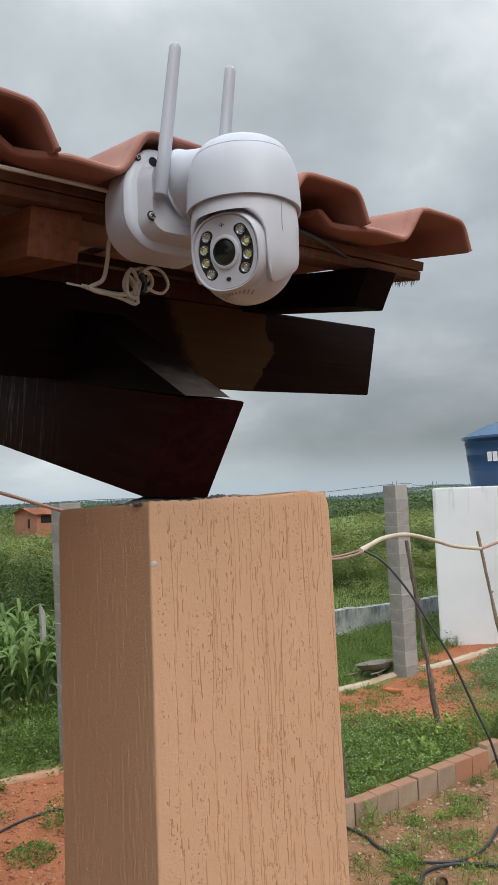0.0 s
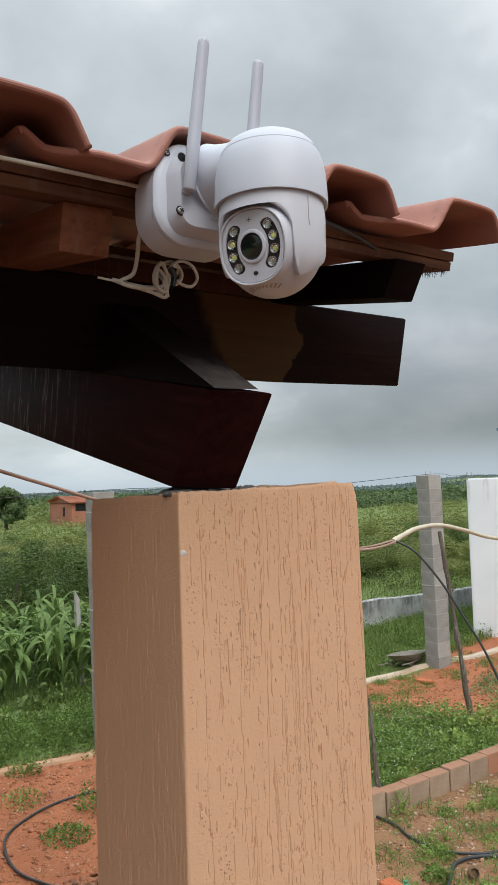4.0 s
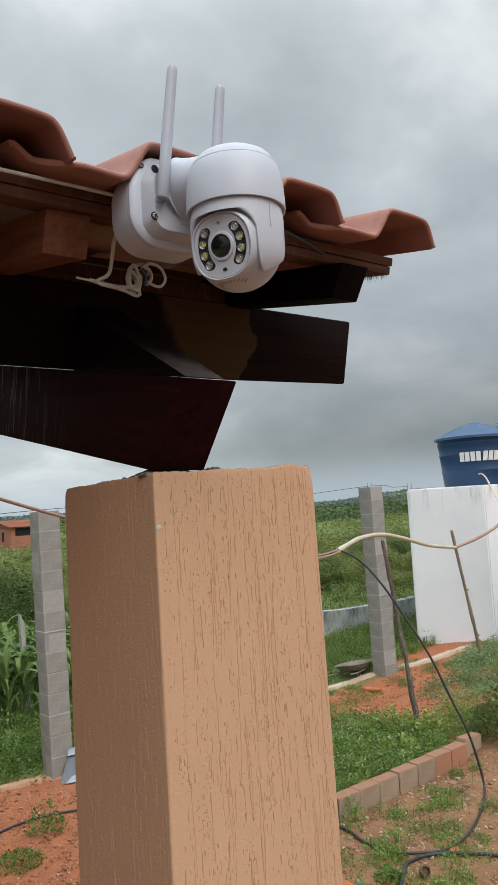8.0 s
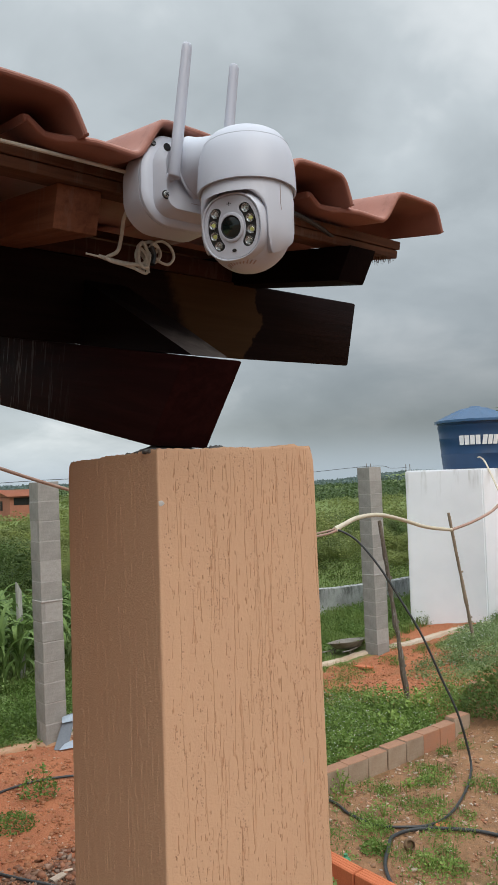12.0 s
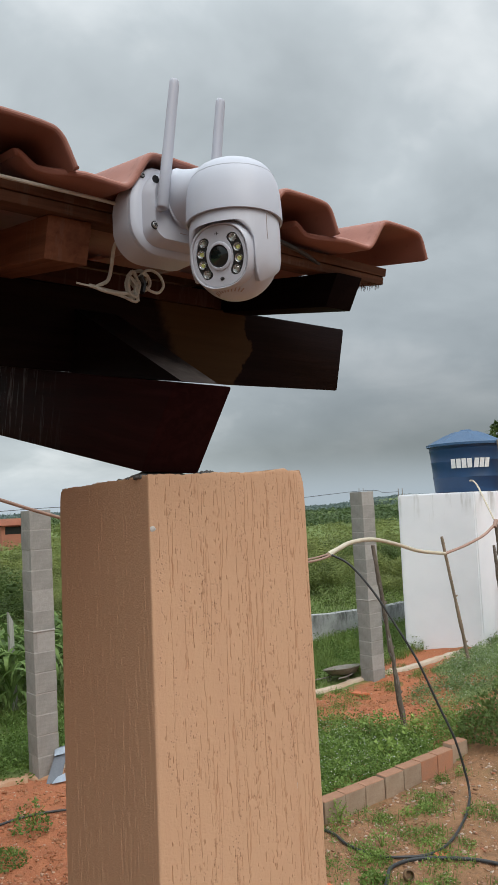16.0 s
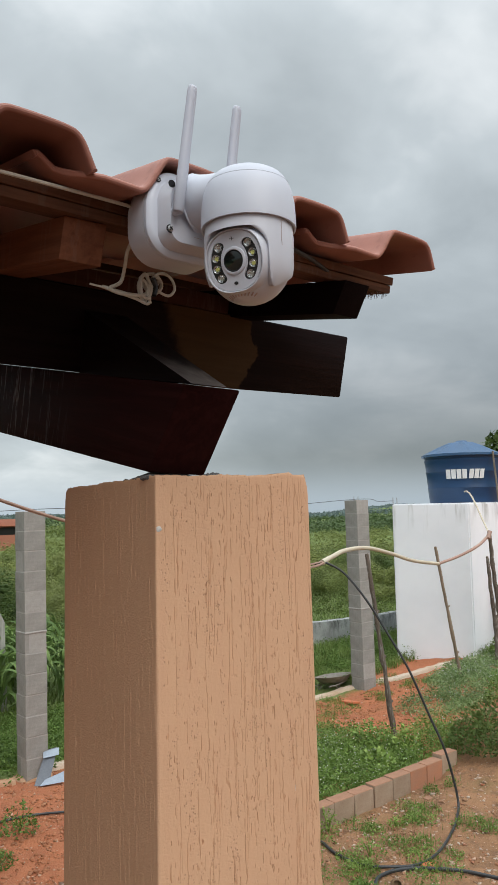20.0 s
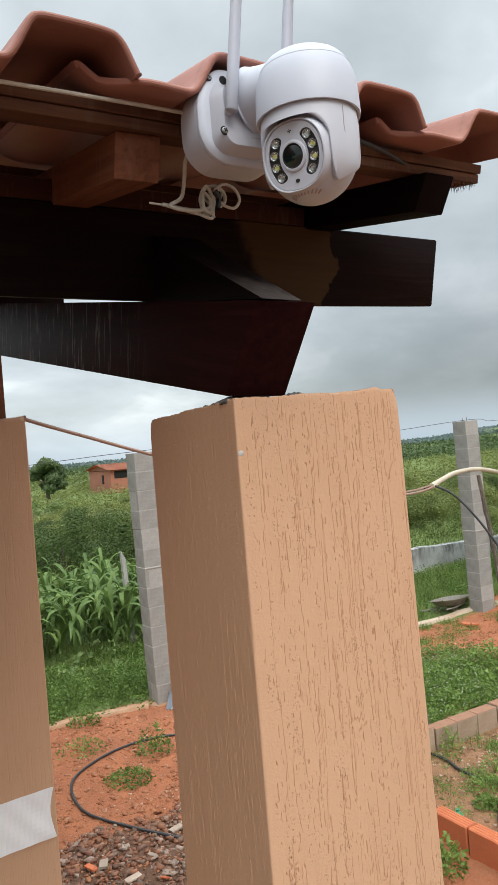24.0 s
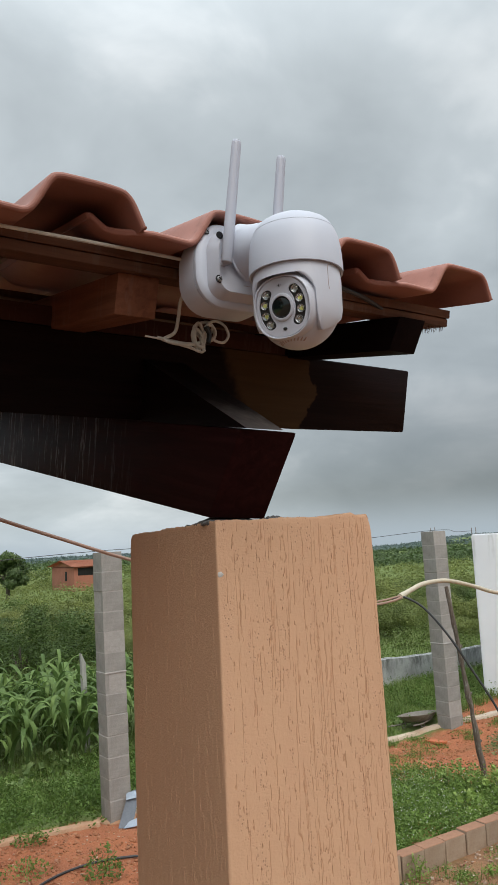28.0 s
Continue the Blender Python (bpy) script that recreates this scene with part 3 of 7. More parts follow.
def ground_z(x, y):
    """Height of the land: a level yard, a bank to the east, fields that fall away and far hills."""
    x, y = np.asarray(x, float), np.asarray(y, float)
    d = np.hypot(x, y)
    z = 0.30 * sstep(x - 0.55 * (y - 4), 5.3, 9.2) * (1 - sstep(x, 12, 20)) * (1 - sstep(y, 7.5, 10))
    z = z + 0.15 * sstep(x, 5.2, 6.3) * (1 - sstep(y, 4.2, 5.2)) * (1 - sstep(x, 12, 20))
    z = z - 1.9 * sstep(d, 12, 70)
    az = np.degrees(np.arctan2(x, y))
    vale, hill = np.exp(-((az - 42.5) / 5.5) ** 2), np.exp(-((az - 50.5) / 3.0) ** 2)
    z = z - (3.4 + 4.0 * vale) * sstep(d, 110, 420) + sstep(d, 700, 1500) * (3.6 - 5.0 * vale + 9.0 * hill + 1.2 * np.sin(np.radians(az) * 17))
    near = np.exp(-d / 9.0)
    z = z + near * (0.020 * np.sin(3.1 * x + 1.3 * y) + 0.015 * np.sin(5.3 * y - 2.2 * x + 1)) * sstep(d, 1.0, 3.0)
    return z


def build_ground():
    rad = np.concatenate([np.linspace(0.02, 14, 150), np.geomspace(14.3, 2200, 75)])
    ang = np.concatenate([np.linspace(-20, 85, 190), np.linspace(88, 337, 60)])
    A, R = np.meshgrid(np.radians(ang), rad)
    X, Y = R * np.sin(A), R * np.cos(A)
    Z = ground_z(X, Y)
    rng = np.random.default_rng(3)
    Z = Z + rng.normal(0, 0.006, Z.shape) * (R < 12)
    n, k = len(rad), len(ang)
    i = np.arange(n * k).reshape(n, k)
    j = np.roll(i, -1, 1)
    F = np.stack([i[:-1], j[:-1], j[1:], i[1:]], -1).reshape(-1, 4)
    single("ground", mesh_of("ground", np.stack([X, Y, Z], -1).reshape(-1, 3), F, M_GROUND, True), M_GROUND, "red earth yard running out to green fields and far hills", "ground", kind="structure")


build_ground()

# ---- stuccoed pillars ----


def strokes(ss, zz, rng, count, depth, width, length, s0, s1, z0, z1, lip=0.25):
    """Relief of many fine vertical comb lines over the grid ss x zz."""
    D = np.zeros((len(ss), len(zz)))
    for _ in range(count):
        c = rng.uniform(s0, s1)
        top, ln = rng.uniform(z0, z1 + 0.05), length * rng.lognormal(0, 0.6)
        w, dp = width * rng.uniform(0.6, 1.5), depth * rng.uniform(0.35, 1.2)
        a, b = np.searchsorted(zz, (top - ln, top))
        if b - a < 3:
            continue
        z = zz[a:b]
        u = (z - z[0]) / (z[-1] - z[0] + 1e-9)
        path = c + 0.0006 * np.sin(z * rng.uniform(20, 70) + rng.uniform(0, 6))
        fade = np.clip(np.minimum(u, 1 - u) * 6, 0, 1) * (0.7 + 0.3 * np.sin(u * rng.uniform(6, 30) + rng.uniform(0, 6)))
        i, j = np.searchsorted(ss, (path.min() - 4 * w, path.max() + 4 * w))
        if j - i < 1:
            continue
        g = (ss[i:j, None] - path[None]) / w
        groove = (-dp * np.exp(-g * g) + lip * dp * np.exp(-((g - 1.8) ** 2))) * fade
        cur = D[i:j, a:b]
        D[i:j, a:b] = np.where(np.abs(groove) > np.abs(cur), groove, cur)
    return D


def dragged(ss, zz, rng, L, z0, z1, scale=1.0):
    """Relief of grit dragged down the wet coat: long broken scratches in loose tracks, and pits clustered beside them."""
    D = np.zeros((len(ss), len(zz)))
    marks = []
    tracks = np.sort(rng.beta(1.35, 1.0, 112)) * (L - 0.014) + 0.011
    for t in tracks:
        for _ in range(1 + rng.poisson(3.2)):
            top = rng.uniform(z0, z1 + 0.05)
            marks.append((t + rng.normal(0, 0.0010), top, 0.012 + 0.13 * rng.random() ** 2.2, rng.uniform(0.00022, 0.00032), rng.uniform(0.0014, 0.0034), True))
    for _ in range(30):
        cs, cz, spread = rng.choice(tracks) + rng.normal(0, 0.003), rng.uniform(z0, z1), rng.uniform(0.012, 0.045)
        for _ in range(rng.integers(5, 16)):
            marks.append((cs + rng.normal(0, 0.004), cz + rng.normal(0, spread), 0.0006 + 0.006 * rng.random() ** 3.0, rng.uniform(0.00030, 0.00048), rng.uniform(0.0016, 0.0034), False))
    for _ in range(420):
        marks.append((rng.uniform(0.010, L - 0.004), rng.uniform(z0, z1), 0.004 + 0.014 * rng.random() ** 2, rng.uniform(0.00024, 0.00036), rng.uniform(0.0020, 0.0040), True))
    for _ in range(260):
        marks.append((rng.uniform(0.012, L - 0.004), rng.uniform(z0, z1), 0.0006 + 0.003 * rng.random() ** 2, rng.uniform(0.00030, 0.00046), rng.uniform(0.0014, 0.0030), False))
    for c, top, ln, w, dp, long in marks:
        w, dp = w * scale, dp * scale
        a, b = np.searchsorted(zz, (top - ln - 0.0016, top + 0.0016))
        if b - a < 2:
            continue
        z = zz[a:b]
        u = np.clip((z - (top - ln)) / ln, 0, 1)
        end = np.exp(-(np.maximum(np.maximum(z - top, top - ln - z), 0) / 0.0008) ** 2)
        if long:
            bend = rng.normal(0, 0.0016) * min(ln / 0.07, 1.0) * (u - 0.5) ** 2 * 4 + rng.normal(0, 0.02) * (u - 0.5) * ln
            n = max(int(ln / 0.006), 2) + 2
            amp = np.interp(u, np.linspace(0, 1, n), np.clip(rng.normal(0.62, 0.42, n), 0.12, 1.1))
            wid = w * np.interp(u, np.linspace(0, 1, n), rng.uniform(0.7, 1.35, n))
        else:
            bend, amp, wid = 0.0, 1.0, w
        path = c + bend + np.zeros_like(z)
        i, j = np.searchsorted(ss, (path.min() - 4 * w, path.max() + 5 * w))
        if j - i < 1:
            continue
        g = (ss[i:j, None] - path[None]) / wid
        relief = (-dp * np.exp(-g * g) + 0.16 * dp * np.exp(-((g - 2.1) ** 2))) * (amp * end)
        cur = D[i:j, a:b]
        D[i:j, a:b] = np.where(np.abs(relief) > np.abs(cur), relief, cur)
    return D


def pillar_mesh(name, w, d, height, rng, detail=True, depth=0.88, taper=0.0, fine=0.00031, soft=1.0):
    """Rectangular pillar with soft corners; dragged stucco on the upper part. Origin: bottom centre of the front left corner."""
    rc = 0.0028
    coarse = 0.012
    # perimeter clockwise seen from above: left face (from back to front), front face, right face, back face
    segs = []
    for (x0, y0), (x1, y1), (nx, ny), res in (((0, d), (0, 0), (-1, 0), fine * 2.5), ((0, 0), (w, 0), (0, -1), fine), ((w, 0), (w, d), (1, 0), coarse), ((w, d), (0, d), (0, 1), coarse)):
        L = math.hypot(x1 - x0, y1 - y0)
        s = np.linspace(rc, L - rc, max(int(L / res), 4))
        segs.append((s, L, x0, y0, (x1 - x0) / L, (y1 - y0) / L, nx, ny))
    ztop = height
    zz = np.concatenate([np.linspace(0, ztop - depth, 14, endpoint=False), np.arange(ztop - depth, ztop + 1e-6, 0.0017 * fine / 0.00031)])
    zz[-1] = ztop
    cols = []
    for i, (s, L, x0, y0, dx, dy, nx, ny) in enumerate(segs):
        D = np.zeros((len(s), len(zz)))
        if detail and i == 1:
            D = soft * dragged(s, zz, rng, L, ztop - depth, ztop, (fine / 0.00031) ** 0.6)
        elif detail and i == 0:
            D = -soft * strokes(s, zz, rng, 820, 0.00040, 0.0010, 0.06, 0.0, L, ztop - depth - 0.03, ztop - 0.01, 0.9)
        if detail and i < 2:
            D += 0.0004 * np.sin(s * 34 + 1)[:, None] * np.sin(zz * 9)[None]
            for lattice, amp in ((0.0035, 0.00007), (0.014, 0.00010)):
                a, b = int(L / lattice) + 3, int((zz[-1]) / lattice) + 3
                grid = rng.normal(0, 1, (a, b))
                fi, fj = s / lattice, zz / lattice
                i0, j0 = fi.astype(int), fj.astype(int)
                u, v = (fi - i0)[:, None], (fj - j0)[None]
                D += amp * ((grid[i0][:, j0] * (1 - u) + grid[i0 + 1][:, j0] * u) * (1 - v) + (grid[i0][:, j0 + 1] * (1 - u) + grid[i0 + 1][:, j0 + 1] * u) * v)
        # corner rounding and the broken upper edge
        edge = np.minimum(s, L - s)
        below = ztop - zz
        D *= np.clip((below - 0.001) / 0.006, 0, 1)[None]
        D -= (0.0012 * np.exp(-below / 0.003))[None] * (0.5 + 0.5 * np.sin(s * 210) * np.sin(s * 67 + 2))[:, None]
        D -= (0.007 * np.exp(-edge / 0.008))[:, None] * np.exp(-below / 0.010)[None] * (0.25 if i == 0 else 1.0)
        X = x0 + dx * s[:, None] + nx * D
        X = X * (1 - taper * np.clip((zz[None] - ztop + 1.4) / 1.4, 0, 1))
        Y = y0 + dy * s[:, None] + ny * D
        Zt = zz[None] + (zz[None] > ztop - 0.012) * (0.0007 * np.sin(s * 61 + i) + 0.0003 * np.sin(s * 173 + 2 * i) + 0.0003 * np.sin(s * 431) + 0.0003 * np.sin(s * 911 + 1) * np.sin(s * 277) - (0.006 * np.exp(-s / 0.007) if i == 0 else 0) + (0.0035 * np.exp(-((s - 0.232) / 0.008) ** 2) if i == 1 else 0))[:, None]
        rise = (-0.0075 * (1 - s / L), 0.0045 * s / L, 0.0045 + s * 0, 0.0045 - 0.0120 * s / L)[i]
        Zt = Zt + np.clip((zz[None] - ztop + 0.03) / 0.03, 0, 1) * rise[:, None]
        face = np.stack([X, Y, Zt], -1)
        cols.append(face)
        # quarter round to the next face
        cx, cy = x0 + dx * (L - rc) - nx * rc, y0 + dy * (L - rc) - ny * rc
        for a in (0.25, 0.5, 0.75):
            t = a * math.pi / 2
            arc = face[-1:].copy()
            off = D[-1]
            arc[0, :, 0] = (cx + (nx * math.cos(t) + dx * math.sin(t)) * (rc + off)) * (1 - taper * np.clip((zz - ztop + 1.4) / 1.4, 0, 1))
            arc[0, :, 1] = cy + (ny * math.cos(t) + dy * math.sin(t)) * (rc + off)
            cols.append(arc)
    G = np.concatenate(cols, 0)
    n, k = G.shape[:2]
    idx = np.arange(n * k).reshape(n, k)
    nxt = np.roll(idx, -1, 0)
    F = np.stack([idx[:, :-1], nxt[:, :-1], nxt[:, 1:], idx[:, 1:]], -1).reshape(-1, 4)
    # top: a fan of quads to a shrunken ring, then a centre
    V = G.reshape(-1, 3)
    ring = G[:, -1].copy()
    c = np.array([w / 2, d / 2, height - 0.003])
    inner = c + (ring - c) * 0.9
    inner[:, 2] = ring[:, 2] - 0.003 + rng.normal(0, 0.0012, n)
    core = np.repeat(c[None], n, 0) + (ring - c) * 0.02
    base = len(V)
    V = np.concatenate([V, inner, core])
    i1, i2 = base + np.arange(n), base + n + np.arange(n)
    top = idx[:, -1]
    F = np.concatenate([F, np.stack([top, np.roll(top, -1), np.roll(i1, -1), i1], -1), np.stack([i1, np.roll(i1, -1), np.roll(i2, -1), i2], -1)])
    return mesh_of(name, V, F, M_STUCCO, True)


PZ = 2.62
pillar = thing("pillar", "square peach stuccoed veranda pillar with dragged vertical grooves", "pillar", "veranda pillars", "structure")
part("shaft", pillar_mesh("shaft", 0.2730, 0.25, PZ + 0.02, np.random.default_rng(11), taper=0.087), M_STUCCO, pillar, m=Matrix.Translation((0, 0, -0.02)))


def lump(rng, r, flat=0.6):
    bm = bmesh.new()
    bmesh.ops.create_icosphere(bm, subdivisions=2, radius=r)
    off = Vector(rng.uniform(-9, 9, 3))
    for v in bm.verts:
        v.co *= 1 + 0.45 * noise.noise(v.co / r * 1.4 + off)
        v.co.z *= flat
    return bm


rng = np.random.default_rng(5)
mortar = bmesh.new()
heaps = ((0.006, 0.024, 0.007, 0.014, 34, 0.0046), (0.006, 0.05, 0.008, 0.025, 16, 0.0035), (0.098, 0.016, 0.010, 0.007, 46, 0.0056), (0.125, 0.02, 0.02, 0.01, 18, 0.0030), (0.06, 0.11, 0.03, 0.05, 14, 0.005), (0.19, 0.012, 0.04, 0.006, 26, 0.0018))
for cx, cy, sx, sy, n, r in heaps:
    for _ in range(n):
        x, y = cx + rng.normal(0, sx * 0.6), cy + abs(rng.normal(0, sy * 0.6)) - sy * 0.4
        x, y = min(max(x, 0.002), 0.25), max(y, 0.003)
        piece = bmesh.new()
        bmesh.ops.create_icosphere(piece, subdivisions=1, radius=r * rng.uniform(0.5, 1.3))
        for v in piece.verts:
            v.co = Vector((v.co.x * rng.uniform(0.7, 1.5), v.co.y * rng.uniform(0.7, 1.5), v.co.z * rng.uniform(0.4, 0.9)))
        bmesh.ops.translate(piece, vec=(x, y, PZ - 0.001 + 0.018 * x - 0.03 * y), verts=piece.verts[:])
        tmp = bpy.data.meshes.new("tmp")
        piece.to_mesh(tmp), piece.free()
        mortar.from_mesh(tmp)
        bpy.data.meshes.remove(tmp)
# bed filling the wedge between pillar and beam
bed, rows = bmesh.new(), []
for j in range(13):
    y = 0.016 + 0.006 * j
    row = []
    for i in range(11):
        u = i / 10
        edge = 1 - abs(2 * u - 1) ** 3
        row.append(bed.verts.new((0.005 + 0.088 * u + rng.normal(0, 0.0012), y + rng.normal(0, 0.0012), PZ - 0.004 + edge * (0.003 + 0.009 * min(j / 6, 1) * (1 - max(j - 8, 0) / 5)) + rng.normal(0, 0.0011))))
    rows.append(row)
for a, b in zip(rows, rows[1:]):
    for i in range(10):
        bed.faces.new((a[i], a[i + 1], b[i + 1], b[i]))
tmp = bpy.data.meshes.new("tmp")
bed.to_mesh(tmp), bed.free()
mortar.from_mesh(tmp)
bpy.data.meshes.remove(tmp)
part("mortar_bed", mortar, M_MORTAR, pillar, "crumbs of dark grey mortar under the beam", 60)
chip = lump(rng, 0.0030, 1.0)
part("plaster_chip", chip, M_CHIP, pillar, "small pale chip on the corner", 60, Matrix.Translation((0.0045, 0.0005, 2.556)) @ Matrix.Diagonal((1.5, 0.45, 0.95, 1)) @ Matrix.Rotation(0.5, 4, "Y"))
chip = lump(rng, 0.006, 1.0)
part("plaster_chip", chip, M_CHIP, pillar, "", 60, Matrix.Translation((0.212, 0.0015, 2.21)) @ Matrix.Diagonal((0.5, 0.22, 1.2, 1)))

pillar_b = thing("pillar", "peach veranda pillar with a strip of white paper taped on it", "pillar", "veranda pillars", "structure", (0.013, 2.0, 0))
part("shaft", pillar_mesh("shaft", 0.25, 0.25, 2.738, np.random.default_rng(12), True, 1.9, 0.0, 0.0016, 0.22), M_STUCCO, pillar_b)
stub = single("post_stub", box(0.033, 0.203, 2.03, 2.2, 2.733, 3.06, 0.004), M_RAFTER_RED, "short brown wooden post standing on the pillar", "post", kind="structure")

sheet = bmesh.new()
nx, nz = 14, 10
g = [[sheet.verts.new((0.03 + 0.222 * i / nx + (0.016 * (abs(2 * j / nz - 1) ** 1.7) - 0.012) * (i / nx) ** 6, 1.9945 - 0.004 * (i / nx) ** 3 * (1 + math.sin(j * 0.8)) - 0.0012 * math.sin(i * 1.1 + j), 1.21 + 0.18 * j / nz + 0.012 * i / nx)) for j in range(nz + 1)] for i in range(nx + 1)]
for i in range(nx):
    for j in range(nz):
        sheet.faces.new((g[i][j], g[i + 1][j], g[i + 1][j + 1], g[i][j + 1]))
bmesh.ops.recalc_face_normals(sheet, faces=sheet.faces[:])
bmesh.ops.solidify(sheet, geom=sheet.faces[:], thickness=0.0008)
bmesh.ops.recalc_face_normals(sheet, faces=sheet.faces[:])
single("paper_sheet", sheet, M_PAPER, "white paper strip with curled torn edge stuck on the pillar", "paper", smooth=None)

# ---- veranda roof ----
PITCH = 11.3
ROOF = Matrix.Translation((0, -0.105, 2.923)) @ Matrix.Rotation(radians(PITCH), 4, "X")
# section of a tile: pan with an upstand, then the barrel
SECTION = [(-0.050, 0.012), (-0.043, 0.014), (-0.034, 0.009), (-0.024, 0.003), (-0.012, 0.0), (0.0, -0.001), (0.030, -0.0015), (0.052, -0.0025), (0.060, -0.0018), (0.0655, 0.004), (0.072, 0.0155), (0.078, 0.027), (0.084, 0.0345), (0.091, 0.0372), (0.101, 0.0380), (0.135, 0.0376), (0.155, 0.0360), (0.164, 0.0330), (0.172, 0.0255), (0.179, 0.0140), (0.1845, 0.0045), (0.187, -0.0005)]


def tile_mesh():
    bm = bmesh.new()
    pts = smooth_line([(x, 0, z) for x, z in SECTION], 2)
    n = len(pts)
    under = []
    for i, p in enumerate(pts):
        d = (pts[min(i + 1, n - 1)] - pts[max(i - 1, 0)]).normalized()
        under.append(p - Vector((-d.z, 0, d.x)) * 0.0075)
    ring = pts + under[::-1]
    c = sum(ring, Vector()) / len(ring)
    rows = []
    for v, sh, lift in ((0.0, 0.0028, 0), (0.0012, 0.0011, 0), (0.0040, 0.0, 0), (0.0060, 0.0, 0), (0.05, 0, 0), (0.2, 0, 0.001), (0.40, 0, -0.004)):
        row = []
        for k, p in enumerate(ring):
            q = ring[(k - 1) % len(ring)] - ring[(k + 1) % len(ring)]
            inward = Vector((q.z, 0, -q.x)).normalized()
            back = 0.034 * min(max((0.006 - p.x) / 0.03, 0), 1) if v < 0.1 else 0.0  # the lap under the next barrel is cut back
            row.append(bm.verts.new((p.x - inward.x * sh, v + back, p.z - inward.z * sh + lift)))
        rows.append(row)
    m = len(ring)
    for a, b in zip(rows, rows[1:]):
        for k in range(m):
            bm.faces.new((a[k], a[(k + 1) % m], b[(k + 1) % m], b[k]))
    for row in (rows[0], rows[-1]):
        for k in range(n - 1):
            bm.faces.new((row[k], row[k + 1], row[m - 2 - k], row[m - 1 - k]))
    bmesh.ops.recalc_face_normals(bm, faces=bm.faces[:])
    return bm_mesh("roof_tile", bm, M_TILE, 27)


roof = thing("roof", "shallow veranda roof of weathered orange clay tiles", "roof", kind="structure")
TILE, STEP, EXPOSE = tile_mesh(), 0.1815, 0.335
rng = np.random.default_rng(21)
for c in range(-20, 3):
    for r in range(13):
        o = part("roof_tile", TILE, M_TILE, roof)
        nudge, raised = {-1: (0.0, -0.002), 1: (0.0054, 0.0038), 2: (0.0079, 0.0028)}.get(c, (0.0, 0.0))
        o.matrix_basis = ROOF @ Matrix.Translation((-0.1357 + STEP * c + nudge + rng.normal(0, 0.0008), r * EXPOSE + rng.normal(0, 0.002), r * 0.0125 + raised)) @ Matrix.Rotation(radians(rng.normal(0, 0.3)), 4, "Z") @ Matrix.Rotation(radians(-2.0 if r else -0.6), 4, "X")
for r in range(13):
    v = 0.058 + r * EXPOSE
    for layer, (z0, z1, end, dv) in enumerate(((-0.0235, -0.0118, 0.395, 0.0), (-0.0358, -0.0243, 0.394, 0.003))):
        if r and layer == 0:
            continue
        bat = box(-3.8, end, v + dv, v + dv + 0.048, z0 if r == 0 else -0.0358, z1, 0.0012)
        part("batten", bat, M_BATTEN, roof, "bare brown double batten along the eave" if r == 0 else "", m=ROOF)
# torn fibres at the cut end of the lower batten
fib = bmesh.new()
rng = np.random.default_rng(8)
for i in range(46):
    x, v, l = 0.366 + 0.028 * rng.random(), 0.061 + 0.046 * rng.random(), 0.003 + 0.006 * rng.random()
    tube([(x, v, -0.035), (x + rng.normal(0, 0.002), v + rng.normal(0, 0.001), -0.0358 - l)], [0.0006, 0.0002], 4, fib)
part("splinters", fib, M_BATTEN, roof, "frayed fibres at the sawn batten end", m=ROOF)


def rafter(name, x0, x1, v0, v1, w0, w1, slant, material, label, skew=0.0, bevel=0.002, group="roof timbers"):
    """A timber running up the slope with a slanting cut at its lower end."""
    c = [(x0, v0 + skew, w0), (x1, v0, w0), (x1, v1, w0), (x0, v1, w0), (x0, v0 - slant + skew, w1), (x1, v0 - slant, w1), (x1, v1, w1), (x0, v1, w1)]
    bm = hull(c, bevel)
    return single(name, bm, material, label, "beam", group, "structure", m=ROOF)


for i, x in enumerate((0.329, -0.128, -0.62, -1.11, -1.6, -2.09, -2.58, -3.07, -3.56)):
    if i == 0:
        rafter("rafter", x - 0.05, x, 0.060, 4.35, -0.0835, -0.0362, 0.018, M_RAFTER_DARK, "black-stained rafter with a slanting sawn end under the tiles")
    else:
        rafter("rafter", x, x + 0.05, 0.078, 4.35, -0.0835, -0.0362, 0.006, M_RAFTER_RED, "rough bare reddish rafter end under the battens", 0.004)
bm, rings = bmesh.new(), []
for x, lo, hi in ((-3.7, -0.0632, 0.0612), (-0.4, -0.0632, 0.0612), (0.30, -0.0628, 0.0612), (0.5575, -0.0565, 0.0602), (0.561, -0.054, 0.058)):
    t = 0.002 if x > 0.559 else 0.0
    rings.append([bm.verts.new((x + (0.003 if z > 0 and x > 0.5 else 0), y, z)) for y, z in ((-0.027 + t, lo + 0.002), (-0.025, lo), (0.025, lo), (0.027 - t, lo + 0.002), (0.027 - t, hi - 0.002), (0.025, hi), (-0.025, hi), (-0.027 + t, hi - 0.002))])
for a, b in zip(rings, rings[1:]):
    for k in range(8):
        bm.faces.new((a[k], b[k], b[(k + 1) % 8], a[(k + 1) % 8]))
bm.faces.new(rings[0]), bm.faces.new(rings[-1])
bmesh.ops.recalc_face_normals(bm, faces=bm.faces[:])
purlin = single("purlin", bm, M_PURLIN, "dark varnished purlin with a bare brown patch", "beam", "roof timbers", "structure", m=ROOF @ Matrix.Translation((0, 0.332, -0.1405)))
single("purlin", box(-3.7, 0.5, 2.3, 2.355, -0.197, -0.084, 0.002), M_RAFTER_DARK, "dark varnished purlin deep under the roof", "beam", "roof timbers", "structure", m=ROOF)
